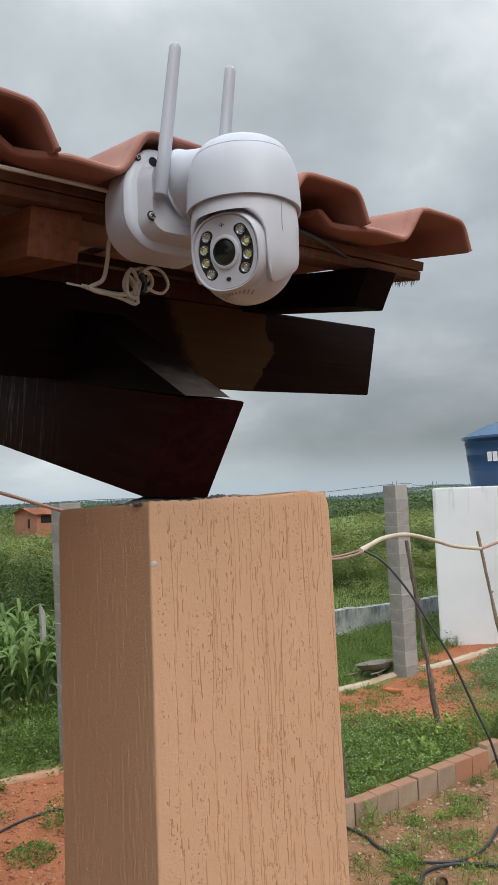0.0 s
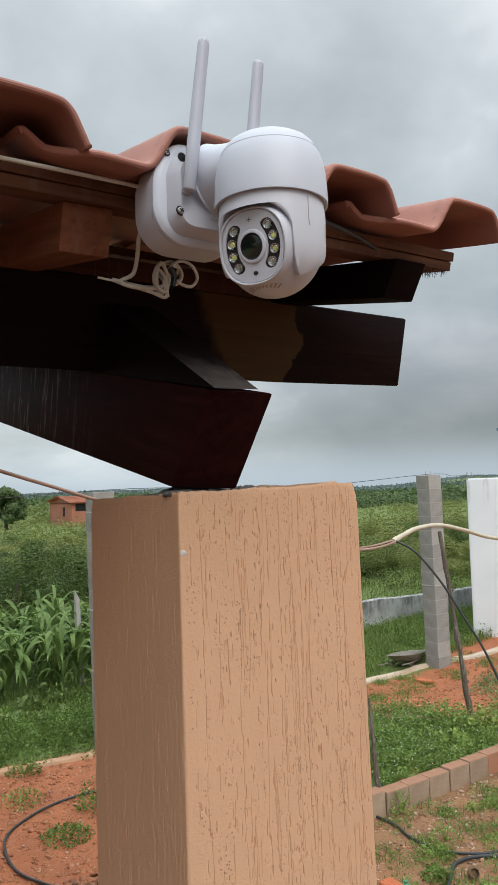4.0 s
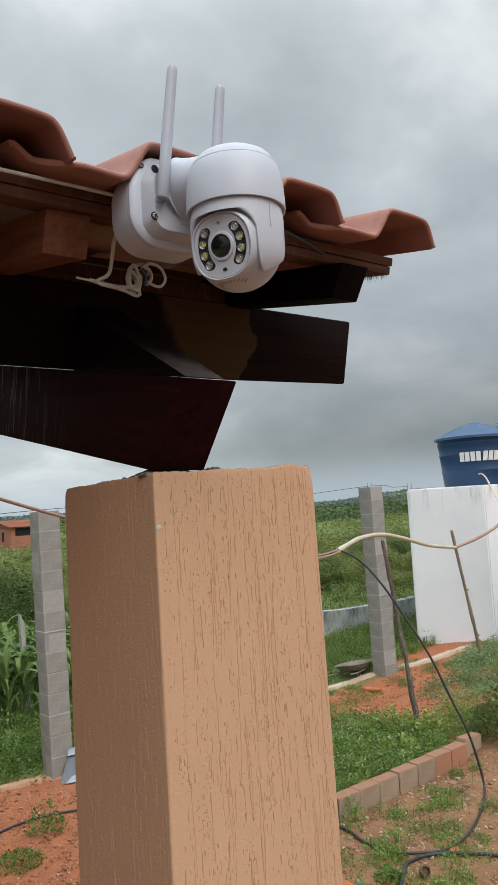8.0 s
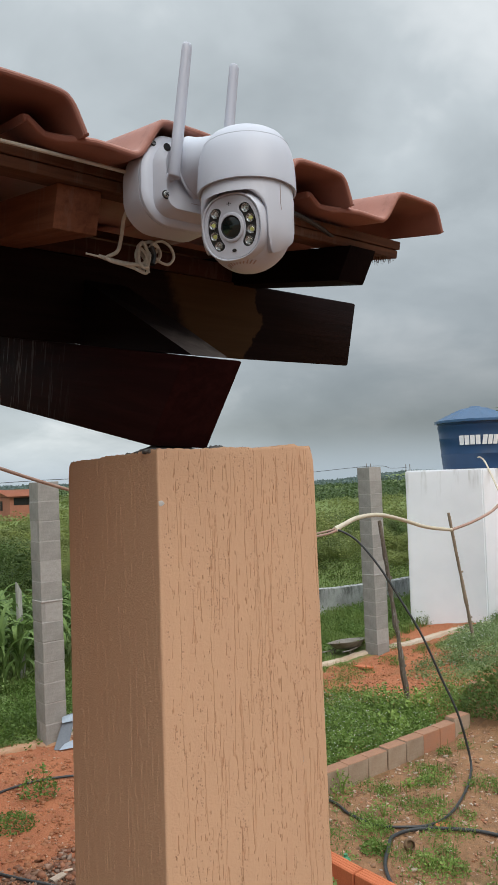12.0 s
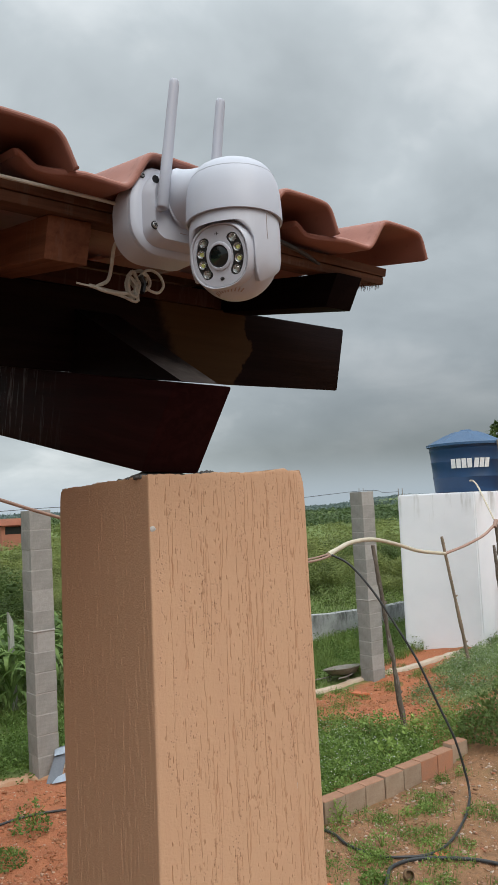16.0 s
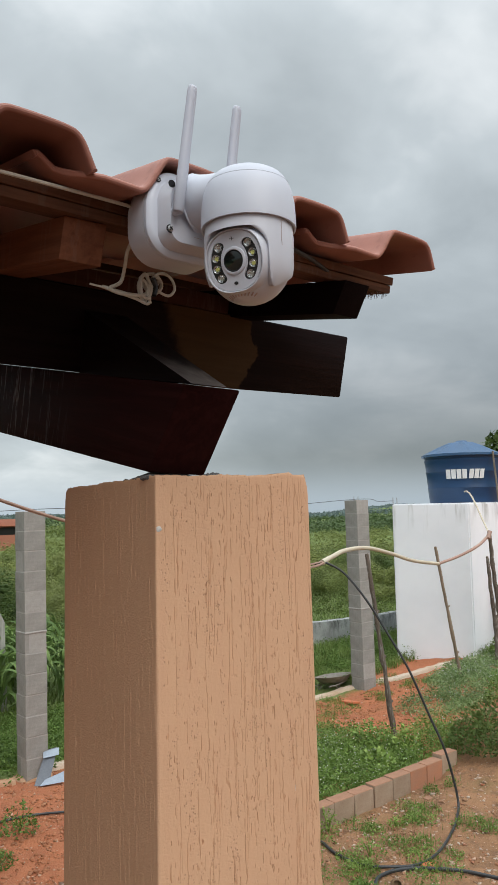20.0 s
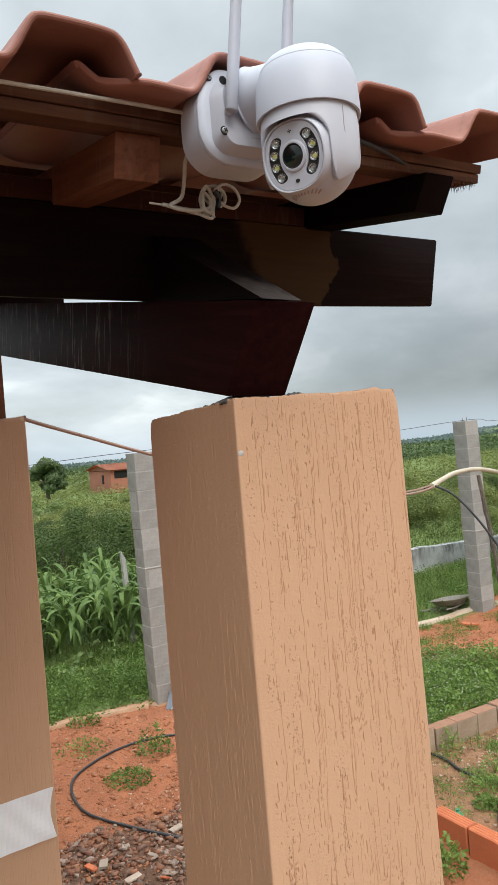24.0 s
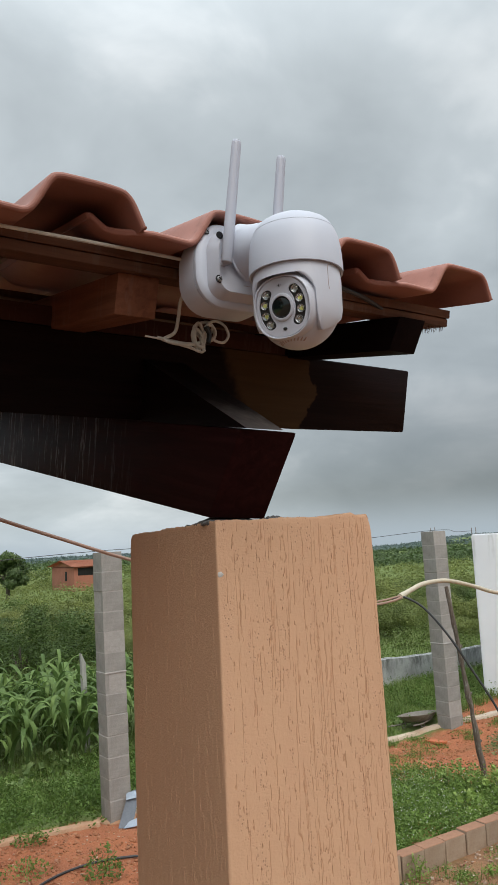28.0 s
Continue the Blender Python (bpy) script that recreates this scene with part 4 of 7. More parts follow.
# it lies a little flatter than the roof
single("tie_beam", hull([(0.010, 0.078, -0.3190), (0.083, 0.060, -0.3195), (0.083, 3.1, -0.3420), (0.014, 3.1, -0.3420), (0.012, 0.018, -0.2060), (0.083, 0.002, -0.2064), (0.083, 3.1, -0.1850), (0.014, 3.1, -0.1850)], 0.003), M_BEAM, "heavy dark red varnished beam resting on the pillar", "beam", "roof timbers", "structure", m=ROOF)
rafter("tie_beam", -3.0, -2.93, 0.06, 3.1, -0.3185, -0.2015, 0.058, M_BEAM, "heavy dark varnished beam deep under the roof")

# raw sloping chock that stops the purlin from sliding down the beam
bm = bmesh.new()
ring = [[bm.verts.new((x, v, w)) for v, w in ((v0, -0.2044), (0.303, -0.2058), (0.303, -0.112))] for x, v0 in ((0.0145, 0.008), (0.0825, 0.030))]
bm.faces.new(ring[0]), bm.faces.new(ring[1][::-1])
for i in range(3):
    bm.faces.new((ring[0][i], ring[1][i], ring[1][(i + 1) % 3], ring[0][(i + 1) % 3]))
bmesh.ops.recalc_face_normals(bm, faces=bm.faces[:])
def chock_mat():
    """Raw grey wood; thin-end sheen and dark upper part painted in, limit ragged."""
    k = Nodes("sheen_painted_grey_wood")
    grain = k.noise(90, 5, 0.62, k.coords((1, 0.06, 1)), 0.6)
    raw = k.mix(grain, (0.13, 0.108, 0.098), (0.05, 0.040, 0.036))
    limit = k.math("ADD", k.axis(1), k.math("MULTIPLY", k.noise(30, 3, 0.6), 0.14))
    return k.finish(k.mix(k.step(limit, 0.085, 0.20), raw, (0.0045, 0.0022, 0.002)), 0.7, grain, 0.35, 0.0015, spec=0.15)


M_CHOCK = chock_mat()
chock = single("purlin_chock", bm, M_RAFTER_DARK, "dark wooden wedge with sheen painted on its grey sloping face against the purlin", "wedge", "roof timbers", "structure", 10, ROOF)
chock.data.materials.append(M_CHOCK)
for f in chock.data.polygons:
    if f.normal.z > 0.3 and f.normal.y < -0.1:
        f.material_index = 1
for a, b in ((-0.565, -0.120), (-0.113, 0.275)):
    single("lath", box(a, b, 0.306, 0.345, -0.0792, -0.052, 0.0015), M_LATH, "thin dark-stained lath lying on the purlin", "lath", "roof timbers", "structure", m=ROOF)

# white wire tucked along the eave
wire = [(-1.2, -0.062, 2.905), (-0.6, -0.061, 2.910), (-0.27, -0.061, 2.9135), (-0.17, -0.061, 2.9145), (-0.068, -0.061, 2.9145), (0.03, -0.055, 2.915)]
single("eave_wire", tube(smooth_line(wire, 6), 0.0021, 8), M_DRYCABLE, "thin dirty white wire tucked along the eave batten", "cable")
wire = [(0.03, -0.055, 2.917), (0.10, -0.060, 2.9225), (0.16, -0.058, 2.921), (0.22, -0.05, 2.915), (0.27, -0.035, 2.9085)]
single("eave_wire", tube(smooth_line(wire, 6), 0.0030, 8), M_HOSE, "short loop of black cable tucked under the tiles", "cable")

# unseen wall off to the west, added to block sky light under the roof
single("wall_west", box(-1.25, -1.1, 0.7, 7.5, 0, 3.02, 0.004), M_STUCCO, "unseen peach wall added to keep western sky light off the eave", "wall", kind="structure")

# ---- security camera ----


def security_camera():
    cctv = thing("security_camera", "white two-antenna outdoor dome security camera on the eave batten", "camera", at=(-0.0175, -0.06, 2.908))

    def shape(w, h, r, dx=0.0, dz=0.0):
        # wider rounding on the two upper corners
        pts = []
        for x, z in rounded_outline(w, h, r, 9):
            u = max(0.0, abs(x) - w / 2 + 0.03) / 0.03
            pts.append((x + dx, z + dz - (0.012 * u * u if z > 0 else 0.0)))
        return pts

    # junction box against the batten
    part("mounting_box", slab([(0.002, shape(0.103, 0.096, 0.033, 0, -0.009)), (-0.030, shape(0.105, 0.098, 0.034, 0, -0.009)), (-0.0325, shape(0.104, 0.097, 0.0335, 0, -0.009))]), M_WHITE2, cctv)
    lid = part("box_lid", slab([(-0.0335, shape(0.1045, 0.0975, 0.034, 0, -0.009)), (-0.0375, shape(0.104, 0.097, 0.034, 0, -0.009)), (-0.0405, shape(0.099, 0.092, 0.032, 0, -0.009)), (-0.0415, shape(0.092, 0.085, 0.029, 0, -0.009))]), M_WHITE, cctv)
    part("bracket_plate", slab([(-0.0415, shape(0.084, 0.082, 0.018, 0.002, -0.0095)), (-0.044, shape(0.083, 0.081, 0.018, 0.002, -0.0095)), (-0.056, shape(0.078, 0.077, 0.016, 0.0022, -0.0095)), (-0.0595, shape(0.074, 0.073, 0.014, 0.0024, -0.0095))]), M_WHITE2, cctv)
    # swelling arm to the dome
    arm = bmesh.new()
    axis = [((0.004, -0.057, 0.002), 0.034), ((0.006, -0.062, 0.002), 0.0315), ((0.008, -0.075, 0.001), 0.0285), ((0.011, -0.09, -0.001), 0.0275), ((0.014, -0.105, -0.003), 0.029), ((0.018, -0.124, -0.006), 0.03)]
    tube([a for a, _ in axis], [r for _, r in axis], 32, arm)
    part("arm", arm, M_WHITE, cctv)

    def screw(name, x, y, z, r):
        s = part(name, lathe([(r, 0), (r, 0.0012), (r * 0.8, 0.002), (0, 0.0022)], 18, Matrix.Translation((x, y, z)) @ Matrix.Rotation(radians(90), 4, "X")), M_STEEL, cctv, "zinc cross-head screw")
        cr = bmesh.new()
        box(-r * 0.7, r * 0.7, -0.0004, 0.0004, -r * 0.16, r * 0.16, bm=cr), box(-r * 0.16, r * 0.16, -0.00045, 0.00045, -r * 0.7, r * 0.7, bm=cr)
        part("cross_slot", cr, M_BLACK, s, m=Matrix.Translation((x, y - 0.0022, z)) @ Matrix.Rotation(radians(30), 4, "Y"))
        part("washer_recess", lathe([(r * 1.45, 0), (r * 1.45, 0.0004), (r * 1.0, 0.0005)], 18, Matrix.Translation((x, y + 0.0002, z)) @ Matrix.Rotation(radians(90), 4, "X")), M_BLACK, s)

    screw("screw", -0.0355, -0.0592, -0.034, 0.0032)
    screw("screw", 0.034, -0.0592, -0.034, 0.0032)
    part("screw_hole", lathe([(0.0042, 0.0), (0.0042, 0.0006), (0.0, 0.0006)], 20, Matrix.Translation((-0.0330, -0.0592, 0.016)) @ Matrix.Rotation(radians(90), 4, "X")), M_BLACK, cctv, "dark empty screw hole")
    screw("lid_screw", -0.0385, -0.0412, 0.0265, 0.0024)
    screw("lid_screw", 0.0385, -0.0412, 0.0265, 0.0024)
    part("drain_slot", box(-0.005, 0.005, -0.0597, -0.058, -0.0372, -0.0366, 0.0002), M_SLOT, cctv)
    # two paddle antennas
    for x0, lean, ln in ((-0.031, 7.2, 0.1455), (0.026, 6.5, 0.1365)):
        y0 = -0.071 if x0 < 0 else -0.079
        hinge = part("antenna_hinge", tube([(x0 + 0.001, y0 + 0.012, -0.0145), (x0 + 0.001, y0 - 0.0005, -0.0145)], 0.0048, 16), M_WHITE, cctv)
        pad = []
        for u, k in ((0.0, 0.86), (0.008, 1.0), (0.3, 1.0), (0.6, 1.0), (0.9, 1.0), (0.962, 1.0), (0.980, 0.94), (0.992, 0.78), (0.998, 0.50), (1.0, 0.2)):
            pad.append((-0.0115 + ln * u, (0.0066 - 0.0010 * u) * k))
        bm = bmesh.new()
        rings = []
        for z, w in pad:
            rings.append([bm.verts.new((math.cos(a) * w, math.sin(a) * w * 0.78, z)) for a in (2 * math.pi * q / 20 for q in range(20))])
        for a, b in zip(rings, rings[1:]):
            for q in range(20):
                bm.faces.new((a[q], a[(q + 1) % 20], b[(q + 1) % 20], b[q]))
        bm.faces.new(rings[0][::-1]), bm.faces.new(rings[-1])
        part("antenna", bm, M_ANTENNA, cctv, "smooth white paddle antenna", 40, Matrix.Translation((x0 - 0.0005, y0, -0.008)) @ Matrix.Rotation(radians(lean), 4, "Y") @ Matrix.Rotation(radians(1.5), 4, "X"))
    # dome housing; its axis stands at D
    D = Matrix.Translation((0.0185, -0.124, 0))
    R = 0.049
    hood = [(R - 0.0022, -0.0445), (R, -0.0445), (R + 0.0002, -0.042), (R - 0.0002, -0.030), (R - 0.0010, -0.018), (R - 0.0030, -0.007), (R - 0.0062, 0.0015), (R - 0.0100, 0.0078), (R - 0.0130, 0.0109), (R - 0.0137, 0.0104), (R - 0.0143, 0.0109), (R - 0.0168, 0.0133), (R - 0.024, 0.0170), (R - 0.033, 0.0197), (R - 0.041, 0.0210), (0, 0.0215)]
    part("hood", lathe(hood, 72, close=False), M_WHITE, cctv, "smooth white domed hood", 30, D)
    part("hood_liner", lathe([(0.0466, -0.0436), (0.0, -0.0436)], 48, close=False), M_WHITE2, cctv, m=D)
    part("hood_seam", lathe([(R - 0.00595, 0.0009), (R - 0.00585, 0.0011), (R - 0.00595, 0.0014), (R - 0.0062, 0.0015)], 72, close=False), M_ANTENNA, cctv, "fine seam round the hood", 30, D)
    # turning head: a ball held in a fork, whose two cheeks hang beside it
    zc, rb = -0.0785, 0.0436
    FACE_AZ = 203.0
    FACE = Vector((math.cos(radians(FACE_AZ)), math.sin(radians(FACE_AZ)), -0.20)).normalized()
    turn = FACE.to_track_quat("-Y", "Z").to_matrix().to_4x4()
    ball = [(0.0, zc + rb)] + [(rb * math.sin(radians(180 * i / 40)), zc + rb * math.cos(radians(180 * i / 40))) for i in range(1, 40)] + [(0.0, zc - rb)]
    shell = lathe(ball, 96, close=False)
    bmesh.ops.bisect_plane(shell, geom=shell.verts[:] + shell.edges[:] + shell.faces[:], plane_co=Vector((0, 0, zc - 0.0015)) + FACE * 0.0300, plane_no=FACE, clear_outer=True)
    bmesh.ops.holes_fill(shell, edges=[e for e in shell.edges if e.is_boundary], sides=0)
    body = part("turning_head", shell, M_WHITE2, cctv, "satin white rotating camera head", 30, D)

    def fork_edge(q):
        """Lower edge of the fork, q degrees round from the face: an arch before and behind, a rounded cheek at each side."""
        q = (q + 180) % 360 - 180
        hang, g = (0.0340, 53) if q > 0 else (0.024, 48)
        q = abs(q)
        if q > 132:
            q = 180 - q
        if q < g:
            return zc + 0.0272 * (1 - (q / g) ** 2.1) ** 0.5
        t = (q - g) / (132 - g)
        return zc - hang * (1 - (1 - min(t / 0.26, 1.0)) ** 2.6) ** 0.5 * (1 - 0.95 * max(0.0, t - 0.20) ** 1.2) * (1 - max(0.0, (t - 0.75) / 0.25) ** 3) ** 0.5

    fork, cols = bmesh.new(), []
    for i in range(480):
        q = 0.75 * i
        e = fork_edge(q)
        a = radians(FACE_AZ + q)
        ring = []
        for r, z in ((0.0452, -0.0436), (0.0463, -0.056), (0.0463, min(-0.0561, zc - 0.006 if e < zc - 0.010 else e + 0.0035)), (0.0463, min(-0.0562, zc - 0.016 if e < zc - 0.020 else e + 0.0030)), (0.0461, e + 0.0010), (0.0452, e), (0.0440, e + 0.0004), (0.0434, e + 0.0012), (0.0395, e + 0.0014), (0.0350, e + 0.0030), (0.0350, -0.0436)):
            r -= 0.0098 * max(0.0, (zc + 0.002 - z) / 0.0375) ** 2
            ring.append(fork.verts.new((r * math.cos(a), r * math.sin(a), min(z, -0.0436))))
        cols.append(ring)
    for i, a in enumerate(cols):
        b = cols[(i + 1) % len(cols)]
        for k in range(10):
            fork.faces.new((a[k], b[k], b[k + 1], a[k + 1]))
    bmesh.ops.recalc_face_normals(fork, faces=fork.faces[:])
    yoke = part("fork", fork, M_WHITE2, cctv, "white fork holding the camera ball between two cheeks", 50, D)
    # seam of the cover on the cheek
    seam = [Vector((0.04645 * math.cos(radians(FACE_AZ + q)), 0.04645 * math.sin(radians(FACE_AZ + q)), z)) for q, z in ((72, -0.047), (72, -0.055), (72, -0.066), (73, -0.072))]
    part("cheek_seam", tube(seam, 0.00028, 5), M_SLOT, yoke, "fine seam on the cheek")
    # face: oval panel set in a rounded frame, in a frame of its own that looks along FACE
    C = D @ Matrix.Translation((0, 0, zc - 0.0015)) @ turn @ Matrix.Translation((0, 0.0026, 0)) @ Matrix.Translation((0, 0, 0.0008)) @ Matrix.Diagonal((1.07, 1.0, 0.795, 1))
    ring = bmesh.new()
    segs = 64

    def oval(a, w, h):
        c, s = math.cos(a), math.sin(a)
        e = 2 / 2.35
        return math.copysign(abs(c) ** e, c) * w, math.copysign(abs(s) ** e, s) * h

    loops = []
    for w, h, y in ((0.0336, 0.0424, -0.016), (0.0330, 0.0418, -0.026), (0.0322, 0.0410, -0.0318), (0.0311, 0.0399, -0.0352), (0.0300, 0.0388, -0.0366), (0.0290, 0.0378, -0.0364), (0.0279, 0.0367, -0.0335)):
        loops.append([ring.verts.new((oval(2 * math.pi * i / segs, w, h)[0], y, oval(2 * math.pi * i / segs, w, h)[1])) for i in range(segs)])
    for a, b in zip(loops, loops[1:]):
        for i in range(segs):
            ring.faces.new((a[i], a[(i + 1) % segs], b[(i + 1) % segs], b[i]))
    bmesh.ops.recalc_face_normals(ring, faces=ring.faces[:])
    part("face_frame", ring, M_WHITE2, body, "raised oval rim round the face", 40, D.inverted() @ C)
    dark = bmesh.new()
    vs = [dark.verts.new((oval(2 * math.pi * i / segs, 0.0283, 0.0371)[0], -0.0335, oval(2 * math.pi * i / segs, 0.0283, 0.0371)[1])) for i in range(segs)]
    vb = [dark.verts.new((v.co.x, -0.02, v.co.z)) for v in vs]
    dark.faces.new(vs)
    for i in range(segs):
        dark.faces.new((vs[i], vb[i], vb[(i + 1) % segs], vs[(i + 1) % segs]))
    bmesh.ops.recalc_face_normals(dark, faces=dark.faces[:])
    part("lamp_window", dark, M_BLACK, body, "black window behind the lamps", 40, D.inverted() @ C)

    # white face plate: the oval less two kidney-shaped lamp windows, as a band around and a waist between
    def kidney(side, t):
        # closed curve of a lamp window: a sausage along an arc, round at both ends
        pts, half, reach = [], 0.0055, radians(41)

        def mid(a):
            return Vector((0.0194 * math.cos(a), 0.0305 * math.sin(a), 0))

        def off(a, d):
            t = (mid(a + 0.01) - mid(a - 0.01)).normalized()
            return mid(a) + Vector((t.y, -t.x, 0)) * d

        for i in range(17):
            pts.append(off(-reach + 2 * reach * i / 16, half))
        for i in range(1, 8):
            q, c = math.pi * i / 8, mid(reach)
            n, t = (off(reach, half) - c), (mid(reach + 0.01) - mid(reach - 0.01)).normalized() * half
            pts.append(c + n * math.cos(q) + t * math.sin(q))
        for i in range(17):
            pts.append(off(reach - 2 * reach * i / 16, -half))
        for i in range(1, 8):
            q, c = math.pi * i / 8, mid(-reach)
            n, t = (off(-reach, -half) - c), (mid(-reach - 0.01) - mid(-reach + 0.01)).normalized() * half
            pts.append(c + n * math.cos(q) + t * math.sin(q))
        pts = [(side * p.x, p.y) for p in pts]
        return pts

    plate = bmesh.new()
    outer = [plate.verts.new((oval(2 * math.pi * i / segs, 0.0279, 0.0367)[0], -0.0352, oval(2 * math.pi * i / segs, 0.0279, 0.0367)[1])) for i in range(segs)]
    edges = [plate.edges.new((outer[i], outer[(i + 1) % segs])) for i in range(segs)]
    for side in (-1, 1):
        kv = [plate.verts.new((x, -0.0352, z)) for x, z in kidney(side, 0)]
        edges += [plate.edges.new((kv[i], kv[(i + 1) % len(kv)])) for i in range(len(kv))]
    bmesh.ops.triangle_fill(plate, use_beauty=True, use_dissolve=False, edges=edges)
    for f in plate.faces[:]:
        c = f.calc_center_median()
        for side in (-1, 1):
            pts = kidney(side, 0)
            inside = False
            for (xa, za), (xb, zb) in zip(pts, pts[1:] + pts[:1]):
                if (za > c.z) != (zb > c.z) and c.x < (xb - xa) * (c.z - za) / (zb - za) + xa:
                    inside = not inside
            if inside:
                plate.faces.remove(f)
                break
    res = bmesh.ops.extrude_face_region(plate, geom=plate.faces[:])
    bmesh.ops.translate(plate, vec=(0, 0.0014, 0), verts=[v for v in res["geom"] if isinstance(v, bmesh.types.BMVert)])
    bmesh.ops.recalc_face_normals(plate, faces=plate.faces[:])
    part("face_plate", plate, M_WHITE2, body, "white face plate with two kidney-shaped lamp windows", 30, D.inverted() @ C)
    M_MATTE = plain("matte_black_plastic", (0.010, 0.010, 0.011), None, 0.7, 30, 300, 0.05, spec=0.2)
    # lens
    back = Matrix.Rotation(radians(90), 4, "X")
    lens = part("lens_barrel", lathe([(0.0104, 0.030), (0.0104, 0.0366), (0.0101, 0.0370), (0.0096, 0.0368), (0.0091, 0.0362), (0.0, 0.0361)], 40, back), M_MATTE, body, "black lens barrel", 30, D.inverted() @ C @ Matrix.Diagonal((1, 1, 1.07 / 0.825, 1)))
    gl = Nodes("lens_glass")
    glass = gl.finish((0.006, 0.010, 0.009), 0.09, spec=0.5)
    part("lens_glass", lathe([(0.0090, 0.03620), (0.0068, 0.0364), (0.0036, 0.0366), (0, 0.03668)], 36, back), glass, lens, "dark glossy lens", 60)
    part("lens_collar", lathe([(0.0142, 0.0350), (0.0138, 0.0364), (0.0126, 0.0371), (0.0112, 0.0370), (0.0106, 0.0362), (0.0106, 0.0345)], 48, back, close=False), M_WHITE2, body, "raised white collar round the lens", 40, D.inverted() @ C @ Matrix.Diagonal((0.90, 1, 0.97 * 1.07 / 0.825, 1)))
    # lamps: reflector cups with clear domes
    cups = ((0.0156, 0.0190), (0.0191, 0.0067), (0.0191, -0.0067), (0.0156, -0.0190))
    lampm = plain("silver_reflector", (0.50, 0.50, 0.49), None, 0.22, 60, 300, 0.05, 0.0005, 0.85)
    yel = plain("yellow_lamp_chip", (0.62, 0.60, 0.16), None, 0.5, 60, 300)
    clear = Nodes("clear_lamp_dome")
    clear.finish((0.95, 0.96, 0.95), 0.05, Transmission_Weight=1.0, IOR=1.45)
    for side in (-1, 1):
        for i, (x, z) in enumerate(cups):
            spot = C @ Matrix.Translation((side * x, 0, z)) @ Matrix.Diagonal((0.95, 1, 0.95 * 1.07 / 0.825, 1))
            cup = part("lamp_cup", lathe([(0.0041, 0.0336), (0.0041, 0.0352), (0.0036, 0.0352), (0.0018, 0.0340), (0, 0.0338)], 20, back), lampm, body, "silver lamp cup", 40, D.inverted() @ spot)
            part("lamp_chip", lathe([(0.0014, 0.0338), (0.0014, 0.0343), (0, 0.0344)], 12, back), yel if i in (1, 2) else M_STEEL, cup, "yellow light chip" if i in (1, 2) else "")
            dome = part("lamp_lens", lathe([(0.0036, 0.0350), (0.0030, 0.0362), (0.0016, 0.0370), (0, 0.0372)], 18, back), clear.m, cup, "clear lamp lens", 60)
            dome.visible_shadow = False
    part("light_sensor", lathe([(0.0021, 0.0345), (0.0021, 0.0357), (0, 0.0357)], 18, back), M_BLACK, body, "small black sensor hole", 40, D.inverted() @ C @ Matrix.Translation((0, 0, -0.0275)))
    marks = bmesh.new()
    for a in range(4):
        box(-0.0004, 0.0004, -0.0356, -0.0351, 0.0011, 0.0021, bm=marks)
        bmesh.ops.rotate(marks, cent=(0, 0, 0), matrix=Matrix.Rotation(radians(90), 3, "Y"), verts=marks.verts[:])
    box(-0.0006, 0.0006, -0.0356, -0.0351, -0.0006, 0.0006, bm=marks)
    part("printed_mark", marks, M_BLACK, body, "tiny printed alignment mark", 30, D.inverted() @ C @ Matrix.Translation((0, 0, 0.0275)))
    # sound slots below the face
    slot = bm_mesh("sound_slot", box(-0.0007, 0.0007, -0.0006, 0.0003, -0.0028, 0.0028, 0.0002, 1), M_SLOT, 30)
    base_az = math.atan2(FACE.y, FACE.x)
    for i in range(10):
        az_, el = base_az + radians(-45 + 10 * i), radians(-61 - 0.10 * (i - 4.5) ** 2)
        dv = Vector((math.cos(az_) * math.cos(el), math.sin(az_) * math.cos(el), math.sin(el)))
        part("sound_slot", slot, M_SLOT, body, m=Matrix.Translation(Vector((0, 0, zc)) + dv * 0.0435) @ dv.to_track_quat("-Y", "Z").to_matrix().to_4x4() @ Matrix.Rotation(radians(18), 4, "Y"))
    return cctv


security_camera()

# white cable tied in a knot below the box
coil = [(-0.055, -0.045, 2.884), (-0.048, -0.02, 2.879), (-0.043, -0.005, 2.866), (-0.046, 0.0, 2.848), (-0.06, 0.0, 2.838), (-0.045, -0.004, 2.833), (-0.02, -0.006, 2.835), (-0.008, -0.004, 2.846), (-0.016, -0.006, 2.862), (-0.024, -0.004, 2.846), (-0.016, -0.002, 2.829), (-0.009, 0.0, 2.842), (-0.018, 0.002, 2.858), (0.002, 0.004, 2.868), (0.013, 0.004, 2.858), (0.008, 0.003, 2.846), (-0.012, 0.0, 2.838), (-0.035, 0.002, 2.836), (-0.065, 0.01, 2.842)]
knot = thing("cable_knot", "tangle of thin white camera cable tied under the eave", "cable")
part("cable", tube(smooth_line(coil, 7), 0.0022, 8), M_DRYCABLE, knot)
coil2 = [(-0.062, 0.004, 2.8385), (-0.03, -0.004, 2.8305), (-0.012, -0.007, 2.826), (-0.013, -0.008, 2.845), (-0.021, -0.007, 2.854), (-0.022, -0.008, 2.836), (-0.013, -0.009, 2.832), (-0.004, -0.003, 2.852), (0.0, 0.0, 2.862), (0.01, 0.004, 2.862), (0.006, 0.01, 2.85)]
part("cable", tube(smooth_line(coil2, 7), 0.0019, 8), M_DRYCABLE, knot)
coil3 = [(-0.012, -0.004, 2.846), (-0.002, -0.002, 2.862), (0.012, 0.001, 2.870), (0.026, 0.002, 2.866), (0.032, 0.003, 2.854), (0.024, 0.003, 2.844), (0.008, 0.0, 2.845), (-0.006, -0.004, 2.852), (-0.014, -0.007, 2.840), (-0.010, -0.008, 2.826)]
